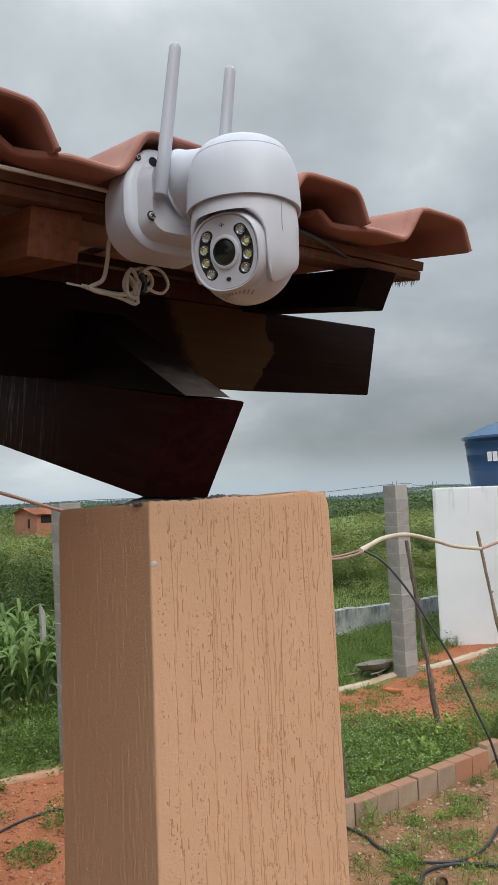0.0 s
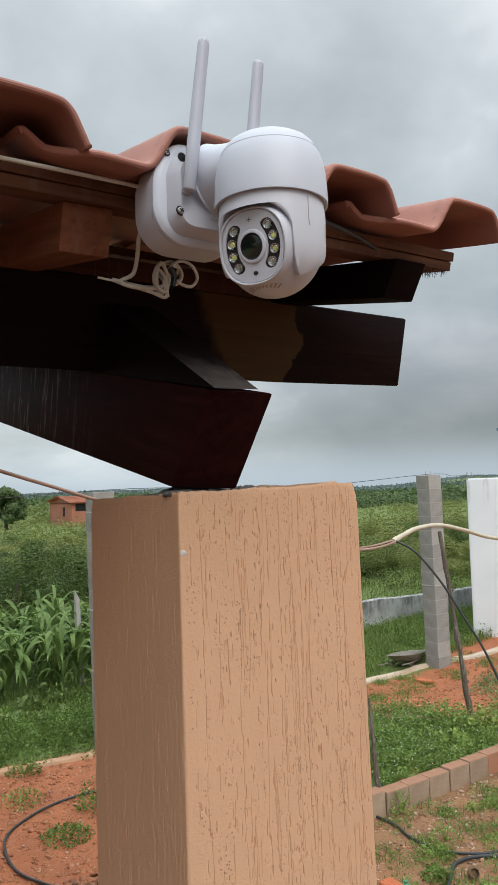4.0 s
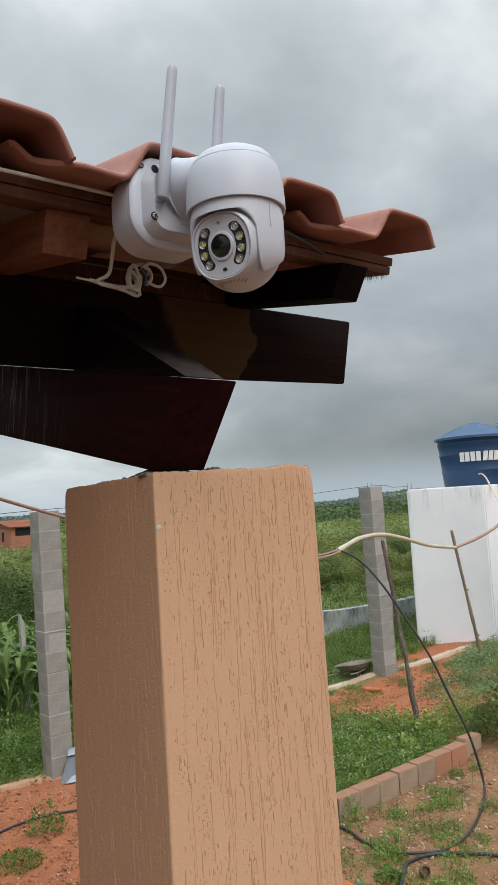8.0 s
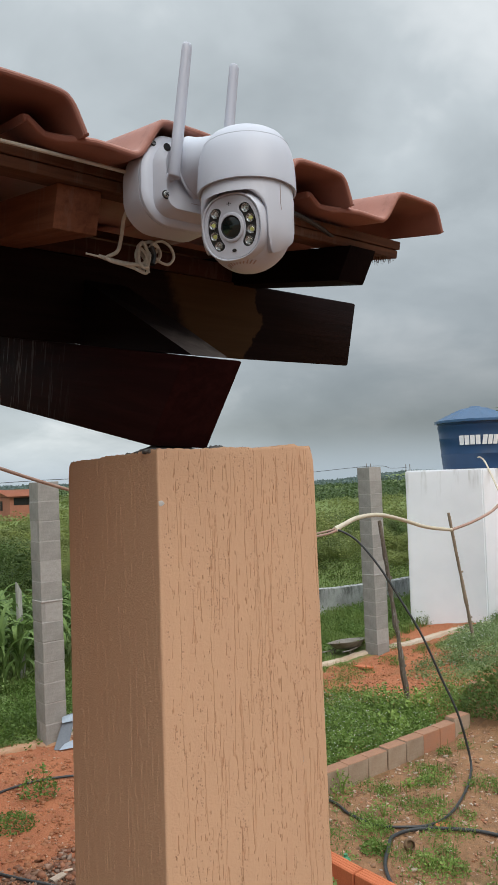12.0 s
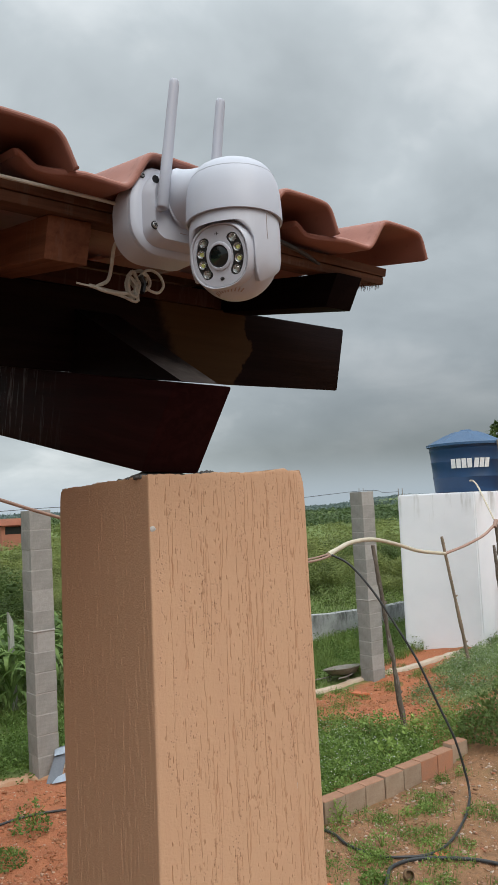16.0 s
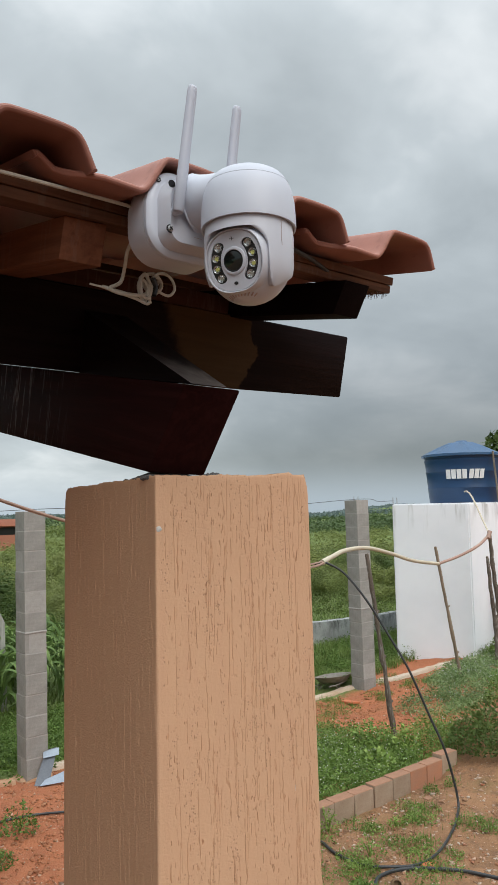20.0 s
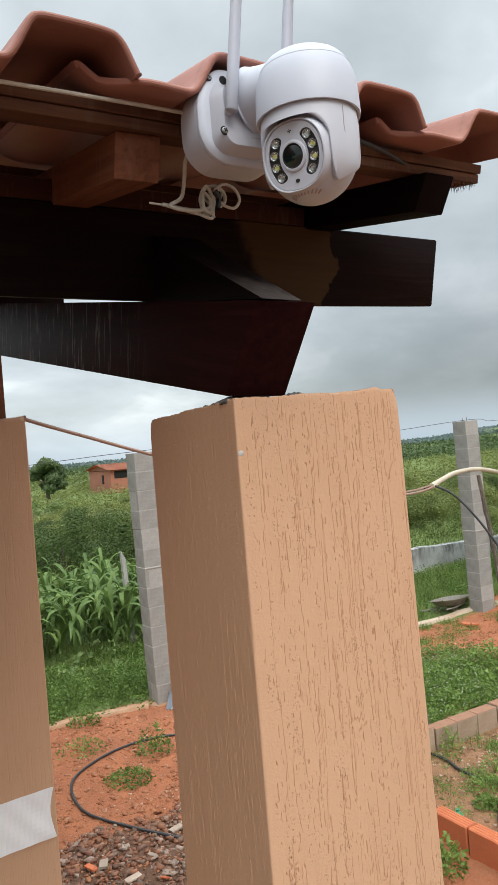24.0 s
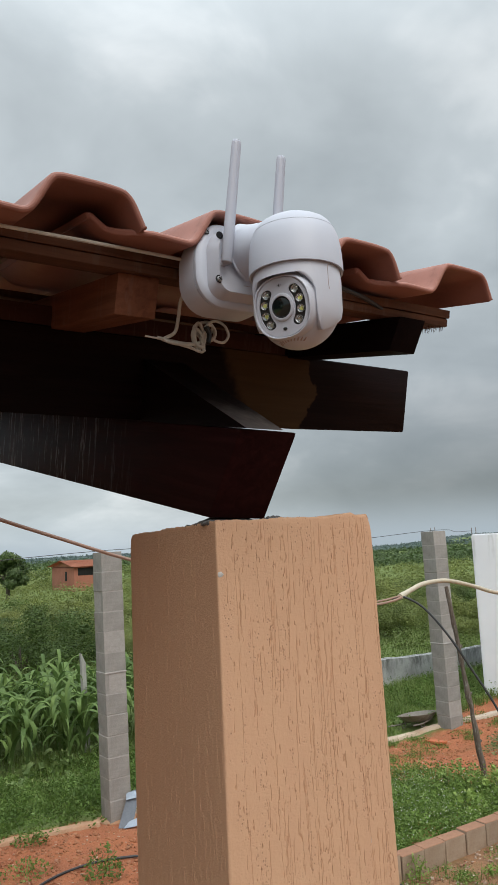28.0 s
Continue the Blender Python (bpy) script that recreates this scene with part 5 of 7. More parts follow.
part("cable", tube(smooth_line(coil3, 7), 0.0018, 8), M_DRYCABLE, knot)
part("tape_wrap", tube(smooth_line([(-0.006, -0.006, 2.858), (-0.001, -0.004, 2.850), (-0.004, -0.005, 2.838)], 5), 0.0040, 10), M_BLACK, knot, "wrap of black tape")
tails = [(-0.080, 0.012, 2.843), (-0.072, 0.008, 2.841), (-0.064, 0.005, 2.8395), (-0.03, 0.002, 2.836)]
part("loose_end", tube(smooth_line(tails, 6), 0.0012, 6), M_DRYCABLE, knot)

# ---- concrete-block posts ----


def block_post(x, y, w, d, height, courses, label, rng, bands=(), lean=0.0, bars=2):
    post = thing("block_post", label, "post", "unplastered fence posts", at=Matrix.Translation((x, y, 0)) @ Matrix.Rotation(radians(-lean), 4, (0.6, 0.79, 0)))
    core = box(0.0022, w - 0.0022, 0.0022, d - 0.0022, -0.12, height - 0.006)
    part("mortar_core", core, M_JOINT, post)
    h = height / courses
    mesh = bm_mesh("block", box(0, w, 0, d, 0.0042, h - 0.0042, 0.003, 1), M_BLOCK, 30)
    for i in range(courses):
        part("block", mesh, M_BLOCK, post, m=Matrix.Translation((rng.uniform(-0.003, 0.003), rng.uniform(-0.003, 0.003), i * h)) @ Matrix.Rotation(radians(rng.uniform(-0.25, 0.25)), 4, "Z"))
    for k in bands:
        part("mortar_band", box(-0.005, w + 0.005, -0.005, d + 0.005, k * h - 0.010, k * h + 0.010, 0.005, 1), M_JOINT, post, "pale squeezed-out mortar joint")
    for i in range(bars):
        part("rebar", tube([(w * (0.3 + 0.35 * i), d * 0.5, height - 0.05), (w * (0.3 + 0.35 * i) + 0.004, d * 0.5, height + 0.05)], 0.004, 6), M_IRON, post, "stub of rusty reinforcing bar")
    ft = lump(rng, 0.19, 0.2)
    bmesh.ops.transform(ft, matrix=Matrix.Translation((w / 2, d / 2, -0.01)), verts=ft.verts[:])
    part("mortar_foot", ft, M_FOOTING, post, "rough mortar spread round the foot", 60)
    return post


rng = np.random.default_rng(31)
block_post(2.495, 6.45, 0.224, 0.232, 2.615, 13, "bare grey concrete block post beside the corn", rng, (7,), 1.0, 0)
block_post(7.445, 6.585, 0.246, 0.236, 2.70, 14, "bare grey concrete block post by the wheelbarrow", rng, (6,), 0.6)


def footing(points, label, material):
    """Low rough strip of concrete along the points."""
    P = smooth_line(points, 10)
    bm, rows = bmesh.new(), []
    r = np.random.default_rng(4)
    for i, p in enumerate(P):
        p = Vector((p.x, p.y, max(p.z, float(ground_z(p.x, p.y)) + 0.012 * float(sstep(p.x, 7.3, 7.9)))))
        d = (P[min(i + 1, len(P) - 1)] - P[max(i - 1, 0)]).normalized()
        s = Vector((d.y, -d.x, 0))
        a, b = r.normal(0, 0.005, 2)
        rows.append([bm.verts.new(p + s * (u + a * 0.6) + UP * (z + b * (z > 0))) for u, z in ((0.07, -0.1), (0.058, 0.010), (0.042, 0.028), (-0.042, 0.032), (-0.062, 0.016), (-0.07, -0.1))])
    for a, b in zip(rows, rows[1:]):
        for k in range(5):
            bm.faces.new((a[k], b[k], b[k + 1], a[k + 1]))
    bmesh.ops.recalc_face_normals(bm, faces=bm.faces[:])
    single("footing", bm, material, label, "kerb", kind="structure", smooth=40)


footing([(-1.5, 6.66, 0), (0.4, 6.60, 0), (1.6, 6.58, 0), (2.4, 6.52, 0)], "earth-stained concrete footing strip between the posts", M_FOOTING)
footing([(2.8, 6.66, 0), (4.6, 6.85, 0), (6.6, 6.84, 0), (7.4, 6.84, 0), (7.85, 6.68, 0), (8.35, 6.50, 0), (8.85, 6.40, 0), (9.3, 6.15, 0), (9.8, 5.85, 0)], "pale concrete footing strip running to the tank tower", M_FOOTPALE)

# ---- tank tower ----
tower = thing("tank_tower", "whitewashed masonry tank tower with rain stains", "tower", kind="structure")
bm = bmesh.new()
plan = [(9.02, 7.30), (9.53, 6.19), (13.49, 6.75), (13.4, 10.0), (11.6, 9.4)]
lo, hi = [bm.verts.new((x, y, -0.2)) for x, y in plan], [bm.verts.new((x, y, 2.635)) for x, y in plan]
for i in range(5):
    bm.faces.new((lo[i], lo[(i + 1) % 5], hi[(i + 1) % 5], hi[i]))
bm.faces.new(hi)
bmesh.ops.recalc_face_normals(bm, faces=bm.faces[:])
bmesh.ops.bevel(bm, geom=[e for e in bm.edges if len(e.link_faces) == 2], offset=0.02, segments=2, affect="EDGES")
part("masonry", bm, M_LIME, tower)
part("outlet_hole", lathe([(0.07, 0), (0.07, 0.03), (0.045, 0.03), (0.045, 0.0)], 20, Matrix.Translation((10.63, 6.345, 2.107)) @ Matrix.Rotation(radians(90), 4, "X"), close=False), M_IRON, tower, "dark pipe hole in the wall")


def water_tank(x, y, z):
    tank = thing("water_tank", "blue plastic water tank with ribbed sides and a faceted lid", "water tank", at=(x, y, z))
    prof = [(0.0, 0.0), (0.64, 0.0), (0.665, 0.02), (0.69, 0.26), (0.698, 0.27), (0.698, 0.285), (0.69, 0.30), (0.715, 0.55), (0.723, 0.56), (0.723, 0.575), (0.716, 0.59), (0.735, 0.74), (0.745, 0.76), (0.745, 0.79), (0.735, 0.80), (0.745, 0.86)]
    part("tank_body", lathe(prof, 64, close=False), M_BLUE, tank)
    lid = bmesh.new()
    n = 32
    rings = []
    for r, h, fold in ((0.775, 0.84, 0), (0.80, 0.845, 0), (0.80, 0.885, 0), (0.77, 0.895, 0), (0.66, 0.930, 0.016), (0.45, 1.015, 0.026), (0.26, 1.09, 0.020), (0.13, 1.125, 0.0), (0.10, 1.15, 0)):
        rings.append([lid.verts.new((r * math.cos(a), r * math.sin(a), h + fold * (1.0 if i % 4 == 0 else -0.35 if i % 4 == 2 else 0.0))) for i, a in ((i, 2 * math.pi * i / n) for i in range(n))])
    for a, b in zip(rings, rings[1:]):
        for i in range(n):
            lid.faces.new((a[i], a[(i + 1) % n], b[(i + 1) % n], b[i]))
    lid.faces.new(rings[-1])
    bmesh.ops.recalc_face_normals(lid, faces=lid.faces[:])
    part("lid", lid, M_BLUELID, tank, "faded blue lid with raised ribs", 8)
    # the maker's mark as seven plain white slabs bent round the body
    mark = part("printed_band", bm_mesh("printed_band", box(-0.001, 0.001, -0.001, 0.001, 0.40, 0.402), M_PAINTWHITE), M_PAINTWHITE, tank)
    for i in range(7):
        bm = bmesh.new()
        a0 = radians(-170 + 8.2 * i + (1.0 if i > 3 else 0))
        wid, lean, hgt = radians(6.6), (0.0 if i < 4 else radians(2.0)), 0.165
        quad = [(a0, 0.43), (a0 + wid, 0.43), (a0 + wid + lean, 0.43 + hgt), (a0 + lean, 0.43 + hgt)]
        f = [bm.verts.new((math.cos(a) * (0.727 + 0.08 * (h - 0.5)), math.sin(a) * (0.727 + 0.08 * (h - 0.5)), h)) for a, h in quad]
        b = [bm.verts.new((v.co.x * 0.985, v.co.y * 0.985, v.co.z)) for v in f]
        bm.faces.new(f), bm.faces.new(b[::-1])
        for k in range(4):
            bm.faces.new((f[k], b[k], b[(k + 1) % 4], f[(k + 1) % 4]))
        bmesh.ops.recalc_face_normals(bm, faces=bm.faces[:])
        part("mark_slab", bm, M_PAINTWHITE, mark)
    part("overflow_pipe", tube([(0.30, -0.70, 0.02), (0.36, -0.76, 0.45), (0.36, -0.78, 0.83)], 0.012, 8), M_BLUE, tank)
    return tank


water_tank(10.53, 6.98, 2.634).scale = (0.865, 0.865, 0.94)
single("standpipe", tube([(10.52, 6.28, 2.45), (10.374, 6.27, 3.48)], 0.016, 10), M_IRON, "thin grey upright pipe on the tank tower", "pipe")
single("tank_outlet", tube(smooth_line([(10.08, 6.66, 2.82), (9.98, 6.52, 2.815), (9.86, 6.35, 2.72), (9.5, 5.95, 2.40), (9.24, 5.66, 2.167)], 6), 0.013, 10), M_PIPE, "white plastic outlet pipe from the tank", "pipe")

# low boundary wall beyond
bw = bmesh.new()
r = np.random.default_rng(14)
rows = []
for i in range(60):
    x = 1.0 + i * 0.35
    h = 0.53 - 0.005 * i + r.normal(0, 0.008)
    rows.append([bw.verts.new((x, y, z)) for y, z in ((9.5, -0.4), (9.5, h), (9.62, h + 0.01), (9.62, -0.4))])
for a, b in zip(rows, rows[1:]):
    for k in range(3):
        bw.faces.new((a[k], b[k], b[k + 1], a[k + 1]))
bmesh.ops.recalc_face_normals(bw, faces=bw.faces[:])
for v in bw.verts:
    v.co.x += 3.6
single("wall_boundary", bw, M_FARWALL, "low lichened white boundary wall in the grass", "wall", kind="structure", smooth=30)

# ---- wheelbarrow ----


def wheelbarrow():
    wb = thing("wheelbarrow", "old rusty grey wheelbarrow tray on the grass", "wheelbarrow", at=pose(7.36, 7.09, -0.01) @ Matrix.Rotation(radians(-3), 4, (0.69, -0.72, 0)) @ Matrix.Rotation(radians(-7), 4, (0.72, 0.69, 0)) @ pose(0, 0, 0, 0, 0, 20) @ Matrix.Diagonal((0.76, 0.76, 0.6, 1)))
    bm, loops = bmesh.new(), []
    for s, z in ((0.22, 0.13), (0.30, 0.16), (0.40, 0.27), (0.44, 0.31), (0.455, 0.312), (0.44, 0.30), (0.385, 0.265), (0.29, 0.165), (0.20, 0.14)):
        loops.append([bm.verts.new((s * (1.15 if math.cos(a) > 0 else 1.0) * math.copysign(abs(math.cos(a)) ** 0.8, math.cos(a)), s * 0.68 * math.copysign(abs(math.sin(a)) ** 0.8, math.sin(a)), z - 0.05 * math.cos(a))) for a in (2 * math.pi * i / 32 for i in range(32))])
    for a, b in zip(loops, loops[1:]):
        for i in range(32):
            bm.faces.new((a[i], a[(i + 1) % 32], b[(i + 1) % 32], b[i]))
    bm.faces.new(loops[0][::-1]), bm.faces.new(loops[-1])
    part("tray", bm, M_IRON, wb)
    for sy in (-1, 1):
        part("handle", tube(smooth_line([(0.5, sy * 0.06, 0.12), (0.2, sy * 0.16, 0.13), (-0.3, sy * 0.22, 0.16), (-0.7, sy * 0.25, 0.22)], 4), 0.016, 8), M_IRON, wb)
        part("leg", tube([(-0.15, sy * 0.19, 0.15), (-0.22, sy * 0.19, 0.0), (-0.32, sy * 0.19, 0.15)], 0.012, 8), M_IRON, wb)
    wheel = part("wheel", lathe([(0.10, -0.03), (0.14, -0.028), (0.15, 0.0), (0.14, 0.028), (0.10, 0.03)], 28, Matrix.Translation((0.56, 0, 0.105)) @ Matrix.Rotation(radians(90), 4, "X"), close=False), M_HOSE, wb, "black rubber wheel")
    part("hub", lathe([(0.1, -0.01), (0.03, -0.035), (0.03, 0.035), (0.1, 0.01)], 20, Matrix.Translation((0.56, 0, 0.105)) @ Matrix.Rotation(radians(90), 4, "X")), M_IRON, wheel)


wheelbarrow()

# ---- poles and pipes ----


def rough_pole(name, a, b, r0, r1, material, label, rng, wob=0.02, knots=0):
    n = 22
    P, R = [], []
    for i in range(n + 1):
        u = i / n
        p = Vector(a).lerp(Vector(b), u)
        P.append(p + Vector((rng.normal(0, wob), rng.normal(0, wob), 0)) * (0.3 + math.sin(math.pi * u)))
        R.append((r0 + (r1 - r0) * u) * (1 + rng.normal(0, 0.10)))
    pole = thing(name, label, "pole", at=None)
    part("shaft", tube(smooth_line(P, 2), [v for v in np.interp(np.linspace(0, n, 2 * n + 1), range(n + 1), R)], 12), material, pole)
    for k in range(knots):
        u = (k + 1) / (knots + 1.3)
        c = Vector(a).lerp(Vector(b), u)
        part("knot", tube([c, c + Vector((0.035, -0.02, 0.02))], [r0 * 0.8, r0 * 0.4], 8), material, pole)
    return pole


rng = np.random.default_rng(17)
rough_pole("forked_pole", (6.18, 4.96, -0.1), (5.785, 4.945, 2.07), 0.034, 0.023, M_POLE, "crooked grey branch pole propping the water pipe", rng, 0.0025, 3)
rough_pole("cane_pole", (8.53, 5.70, -0.1), (7.99, 5.69, 2.03), 0.023, 0.020, M_STICK, "thin pale pole propping the water pipe", rng, 0.0010, 2)
rough_pole("branch_pole", (9.66, 5.76, 0.15), (9.237, 5.659, 2.19), 0.035, 0.027, M_POLE, "dark branch pole near the tank tower", rng, 0.005)
rough_pole("branch_pole", (9.43, 5.70, 0.15), (9.10, 5.62, 1.84), 0.03, 0.024, M_POLE, "dark branch pole leaning near the tank tower", rng, 0.005)
rough_pole("short_stake", (9.30, 5.66, 0.1), (9.30, 5.66, 0.98), 0.033, 0.03, M_POLE, "short dark stake by the tank tower", rng, 0.005)
rough_pole("short_stake", (3.892, 3.985, -0.1), (3.818, 3.985, 0.86), 0.030, 0.010, M_POLE, "weathered dark stake tapering to a point behind the brick edging", rng, 0.002)
single("brick_corner", box(10.06, 10.3, 5.7, 5.9, 0.1, 1.56, 0.006), M_FARBRICK, "narrow pier of bare red brick", "pier", kind="structure")

conduit = thing("water_conduit", "cream plastic water pipe strung from the tank towards the veranda", "pipe")
line = [(4.475, 4.30, 2.085), (4.72, 4.42, 2.115), (5.127, 4.628, 2.150), (5.79, 4.94, 2.135), (6.476, 5.194, 2.033), (7.18, 5.436, 1.899), (7.99, 5.65, 1.80), (8.54, 5.70, 1.877), (8.97, 5.68, 2.0), (9.24, 5.66, 2.15)]
part("pipe", tube(smooth_line(line[:7], 8), 0.023, 12), M_PIPE, conduit)
part("pipe", tube(smooth_line(line[6:], 8), 0.020, 12), M_PINK, conduit, "brownish older length of pipe")
part("joint", tube([(9.19, 5.65, 2.10), (9.26, 5.66, 2.20)], 0.032, 12), M_PINK, conduit, "brown pipe joint")
part("joint", tube([(4.45, 4.285, 2.08), (4.56, 4.34, 2.095)], 0.027, 12), M_PIPE, conduit)
pink = [(0.27, 2.04, 2.745), (0.292, 2.060, 2.732), (0.58, 2.215, 2.656), (0.96, 2.418, 2.560), (1.7, 2.81, 2.40), (2.7, 3.35, 2.22), (3.5, 3.78, 2.115), (3.97, 4.03, 2.088), (4.475, 4.30, 2.088)]
part("thin_pipe", tube(smooth_line(pink, 8), 0.0076, 10), M_PINK, conduit, "thin pinkish pipe slung from the far pillar")
part("thin_pipe", tube(smooth_line([(3.6, 3.82, 2.088), (3.97, 4.02, 2.066), (4.3, 4.2, 2.063), (4.45, 4.27, 2.075)], 8), 0.0105, 10), M_PINK, conduit)

# black hose from the joint, sagging to the ground and lying in loops
hose = [(4.30, 4.22, 2.068), (4.44, 4.29, 2.078), (4.50, 4.253, 2.067), (4.577, 4.119, 1.974), (4.672, 3.95, 1.741), (4.762, 3.791, 1.449), (4.848, 3.637, 1.145), (4.929, 3.494, 0.762), (4.988, 3.389, 0.483), (5.023, 3.327, 0.205), (5.0, 3.28, 0.05), (4.82, 3.17, 0.02), (4.629, 3.068, 0.02), (4.228, 2.909, 0.02), (3.948, 2.873, 0.02), (3.761, 2.976, 0.02), (3.647, 3.139, 0.02), (3.654, 3.425, 0.02), (3.70, 3.70, 0.02), (3.5, 4.3, 0.02), (3.0, 4.9, 0.02), (2.6, 5.35, 0.02), (2.2, 5.56, 0.02), (1.8, 5.6, 0.02), (1.45, 5.47, 0.02), (1.2, 5.2, 0.02), (1.14, 4.72, 0.02), (1.29, 4.27, 0.02), (1.52, 3.92, 0.02), (2.0, 3.3, 0.02)]
hp = [p if p.z > 0.05 else Vector((p.x, p.y, float(ground_z(p.x, p.y)) + 0.016)) for p in smooth_line(hose, 9)]
single("black_hose", tube(hp, 0.0104, 10), M_HOSE, "black water hose sagging from the pipe joint to the ground", "hose")
loop = [(5.4, 1.5, 0), (4.75, 1.95, 0), (4.3, 2.32, 0), (4.13, 2.62, 0), (3.83, 2.87, 0), (3.60, 2.92, 0), (3.44, 2.83, 0), (3.22, 2.66, 0), (3.07, 2.42, 0), (3.07, 2.2, 0), (3.2, 2.05, 0), (3.45, 1.92, 0), (3.9, 1.75, 0), (4.3, 1.3, 0)]
hp = [Vector((p.x, p.y, float(ground_z(p.x, p.y)) + 0.018)) for p in smooth_line(loop, 9)]
single("black_hose", tube(hp, 0.0128, 10), M_HOSE, "thick black hose coiled on bare soil", "hose")
single("fence_wire", tube(smooth_line([(-6.0, 6.8, 2.0), (-1.6, 6.8, 2.36), (2.58, 6.59, 2.63), (5.0, 6.66, 2.58), (7.55, 6.72, 2.71), (8.4, 7.05, 2.68), (9.1, 7.34, 2.69)], 8), 0.0035, 6), M_HOSE, "thin dark wire strung across the block posts", "cable")
for x in (9.1, 9.2):
    single("rebar_stub", tube([(x, 7.35, 2.6), (x, 7.35, 2.74)], 0.006, 6), M_IRON, "stub of rusty bar on the tower", "rebar")

# crumpled grey metal channel leaning on the post
ch = thing("metal_channel", "bent blue-grey sheet metal frame leaning at the post foot", "scrap metal")
part("sheet", hull([(2.50, 6.28, 0.0), (2.62, 6.22, 0.0), (2.625, 6.226, 0.0), (2.505, 6.286, 0.0), (2.70, 6.47, 0.25), (2.80, 6.42, 0.27), (2.805, 6.426, 0.27), (2.705, 6.476, 0.25)], 0.0015, 1), M_GREYMETAL, ch)
for a, b, c, d in (((2.53, 6.22, 0.01), (2.74, 6.12, 0.03), (2.77, 6.18, 0.11), (2.60, 6.25, 0.05)), ((2.64, 6.40, 0.20), (2.78, 6.34, 0.22), (2.81, 6.40, 0.27), (2.67, 6.46, 0.245))):
    back = [tuple(Vector(p) + Vector((0.004, 0.007, -0.002))) for p in (a, b, c, d)]
    part("flange", hull([a, b, back[1], back[0], d, c, back[2], back[3]], 0.001, 1), M_FLANGE, ch, "pale blue folded flange")

# dead branch arching over the weeds and a small green bottle by the kerb
single("dead_branch", tube(smooth_line([(6.50, 4.02, 0.54), (6.565, 4.0, 0.476), (6.66, 3.99, 0.40), (6.78, 4.0, 0.315), (6.99, 4.0, 0.20), (7.3, 3.95, 0.17)], 5), [0.007 + 0.0006 * i for i in range(26)], 8), M_BARK, "dark dead branch arching out of the weeds", "branch")
bot = lathe([(0.0, 0.0), (0.030, 0.0), (0.034, 0.008), (0.034, 0.055), (0.026, 0.075), (0.013, 0.088), (0.013, 0.10), (0.0, 0.10)], 20)
single("green_bottle", bot, plain("green_plastic", (0.06, 0.28, 0.13), None, 0.3, 20, 100, 0.05), "small green plastic bottle standing by the kerb", "bottle", m=pose(3.055, 2.855, float(ground_z(3.055, 2.855)), 0, 0, 20))

# ---- brick edging ----


edging = thing("brick_edging", "row of hollow clay bricks edging a weedy bed", "edging", kind="structure")
rng = np.random.default_rng(41)
muddy, clean = bm_mesh("brick", box(0, 0.236, 0, 0.115, 0, 0.21, 0.005, 1), M_BRICKMUD, 30), bm_mesh("brick", box(0, 0.236, 0, 0.115, 0, 0.21, 0.005, 1), M_BRICKWORN, 30)
for me in (muddy, clean):
    me.materials.append(M_BRICKTOP)
    for f in me.polygons:
        f.material_index = int(f.normal.z > 0.5)
for i in range(10):
    x = 3.30 + i * 0.247
    y = 3.80 + 0.05 * sstep(x, 4.8, 5.9) + rng.normal(0, 0.004)
    ob = part("brick", clean if i in (7, 8) else muddy, None, edging)
    ob.matrix_basis = Matrix.Translation((x, float(y), -0.03 + float(ground_z(x, y)) + rng.normal(0, 0.004))) @ Matrix.Rotation(radians(rng.normal(0, 1.0)), 4, "Z") @ Matrix.Rotation(radians(rng.normal(0, 0.8)), 4, "X")
for i, (x, y, rz, t) in enumerate(((6.2, 4.05, 8, 0), (6.5, 4.02, -6, 6), (6.85, 3.95, 12, -4))):
    ob = part("brick", clean, M_BRICK, edging)
    ob.matrix_basis = Matrix.Translation((x, y, -0.03 + float(ground_z(x, y)))) @ Matrix.Rotation(radians(rz), 4, "Z") @ Matrix.Rotation(radians(t), 4, "X")
kerb = thing("brick_edging", "bright orange hollow brick kerb near the veranda", "edging", kind="structure")
ribbed = bmesh.new()
box(0, 0.29, 0, 0.10, 0, 0.19, 0.004, 1, bm=ribbed)
for k in range(4):
    box(0.001, 0.289, 0.008 + k * 0.023, 0.022 + k * 0.023, 0.1885, 0.1925, 0.001, 1, bm=ribbed)
RIB = bm_mesh("brick", ribbed, M_BRICK, 30)
for i in range(7):
    ob = part("brick", RIB, M_BRICK, kerb)
    ob.matrix_basis = Matrix.Translation((2.83 + 0.006 * (i % 2), 2.86 - i * 0.30, -0.02)) @ Matrix.Rotation(radians(-90 + rng.normal(0, 0.8)), 4, "Z")

# ---- stones and rubble ----


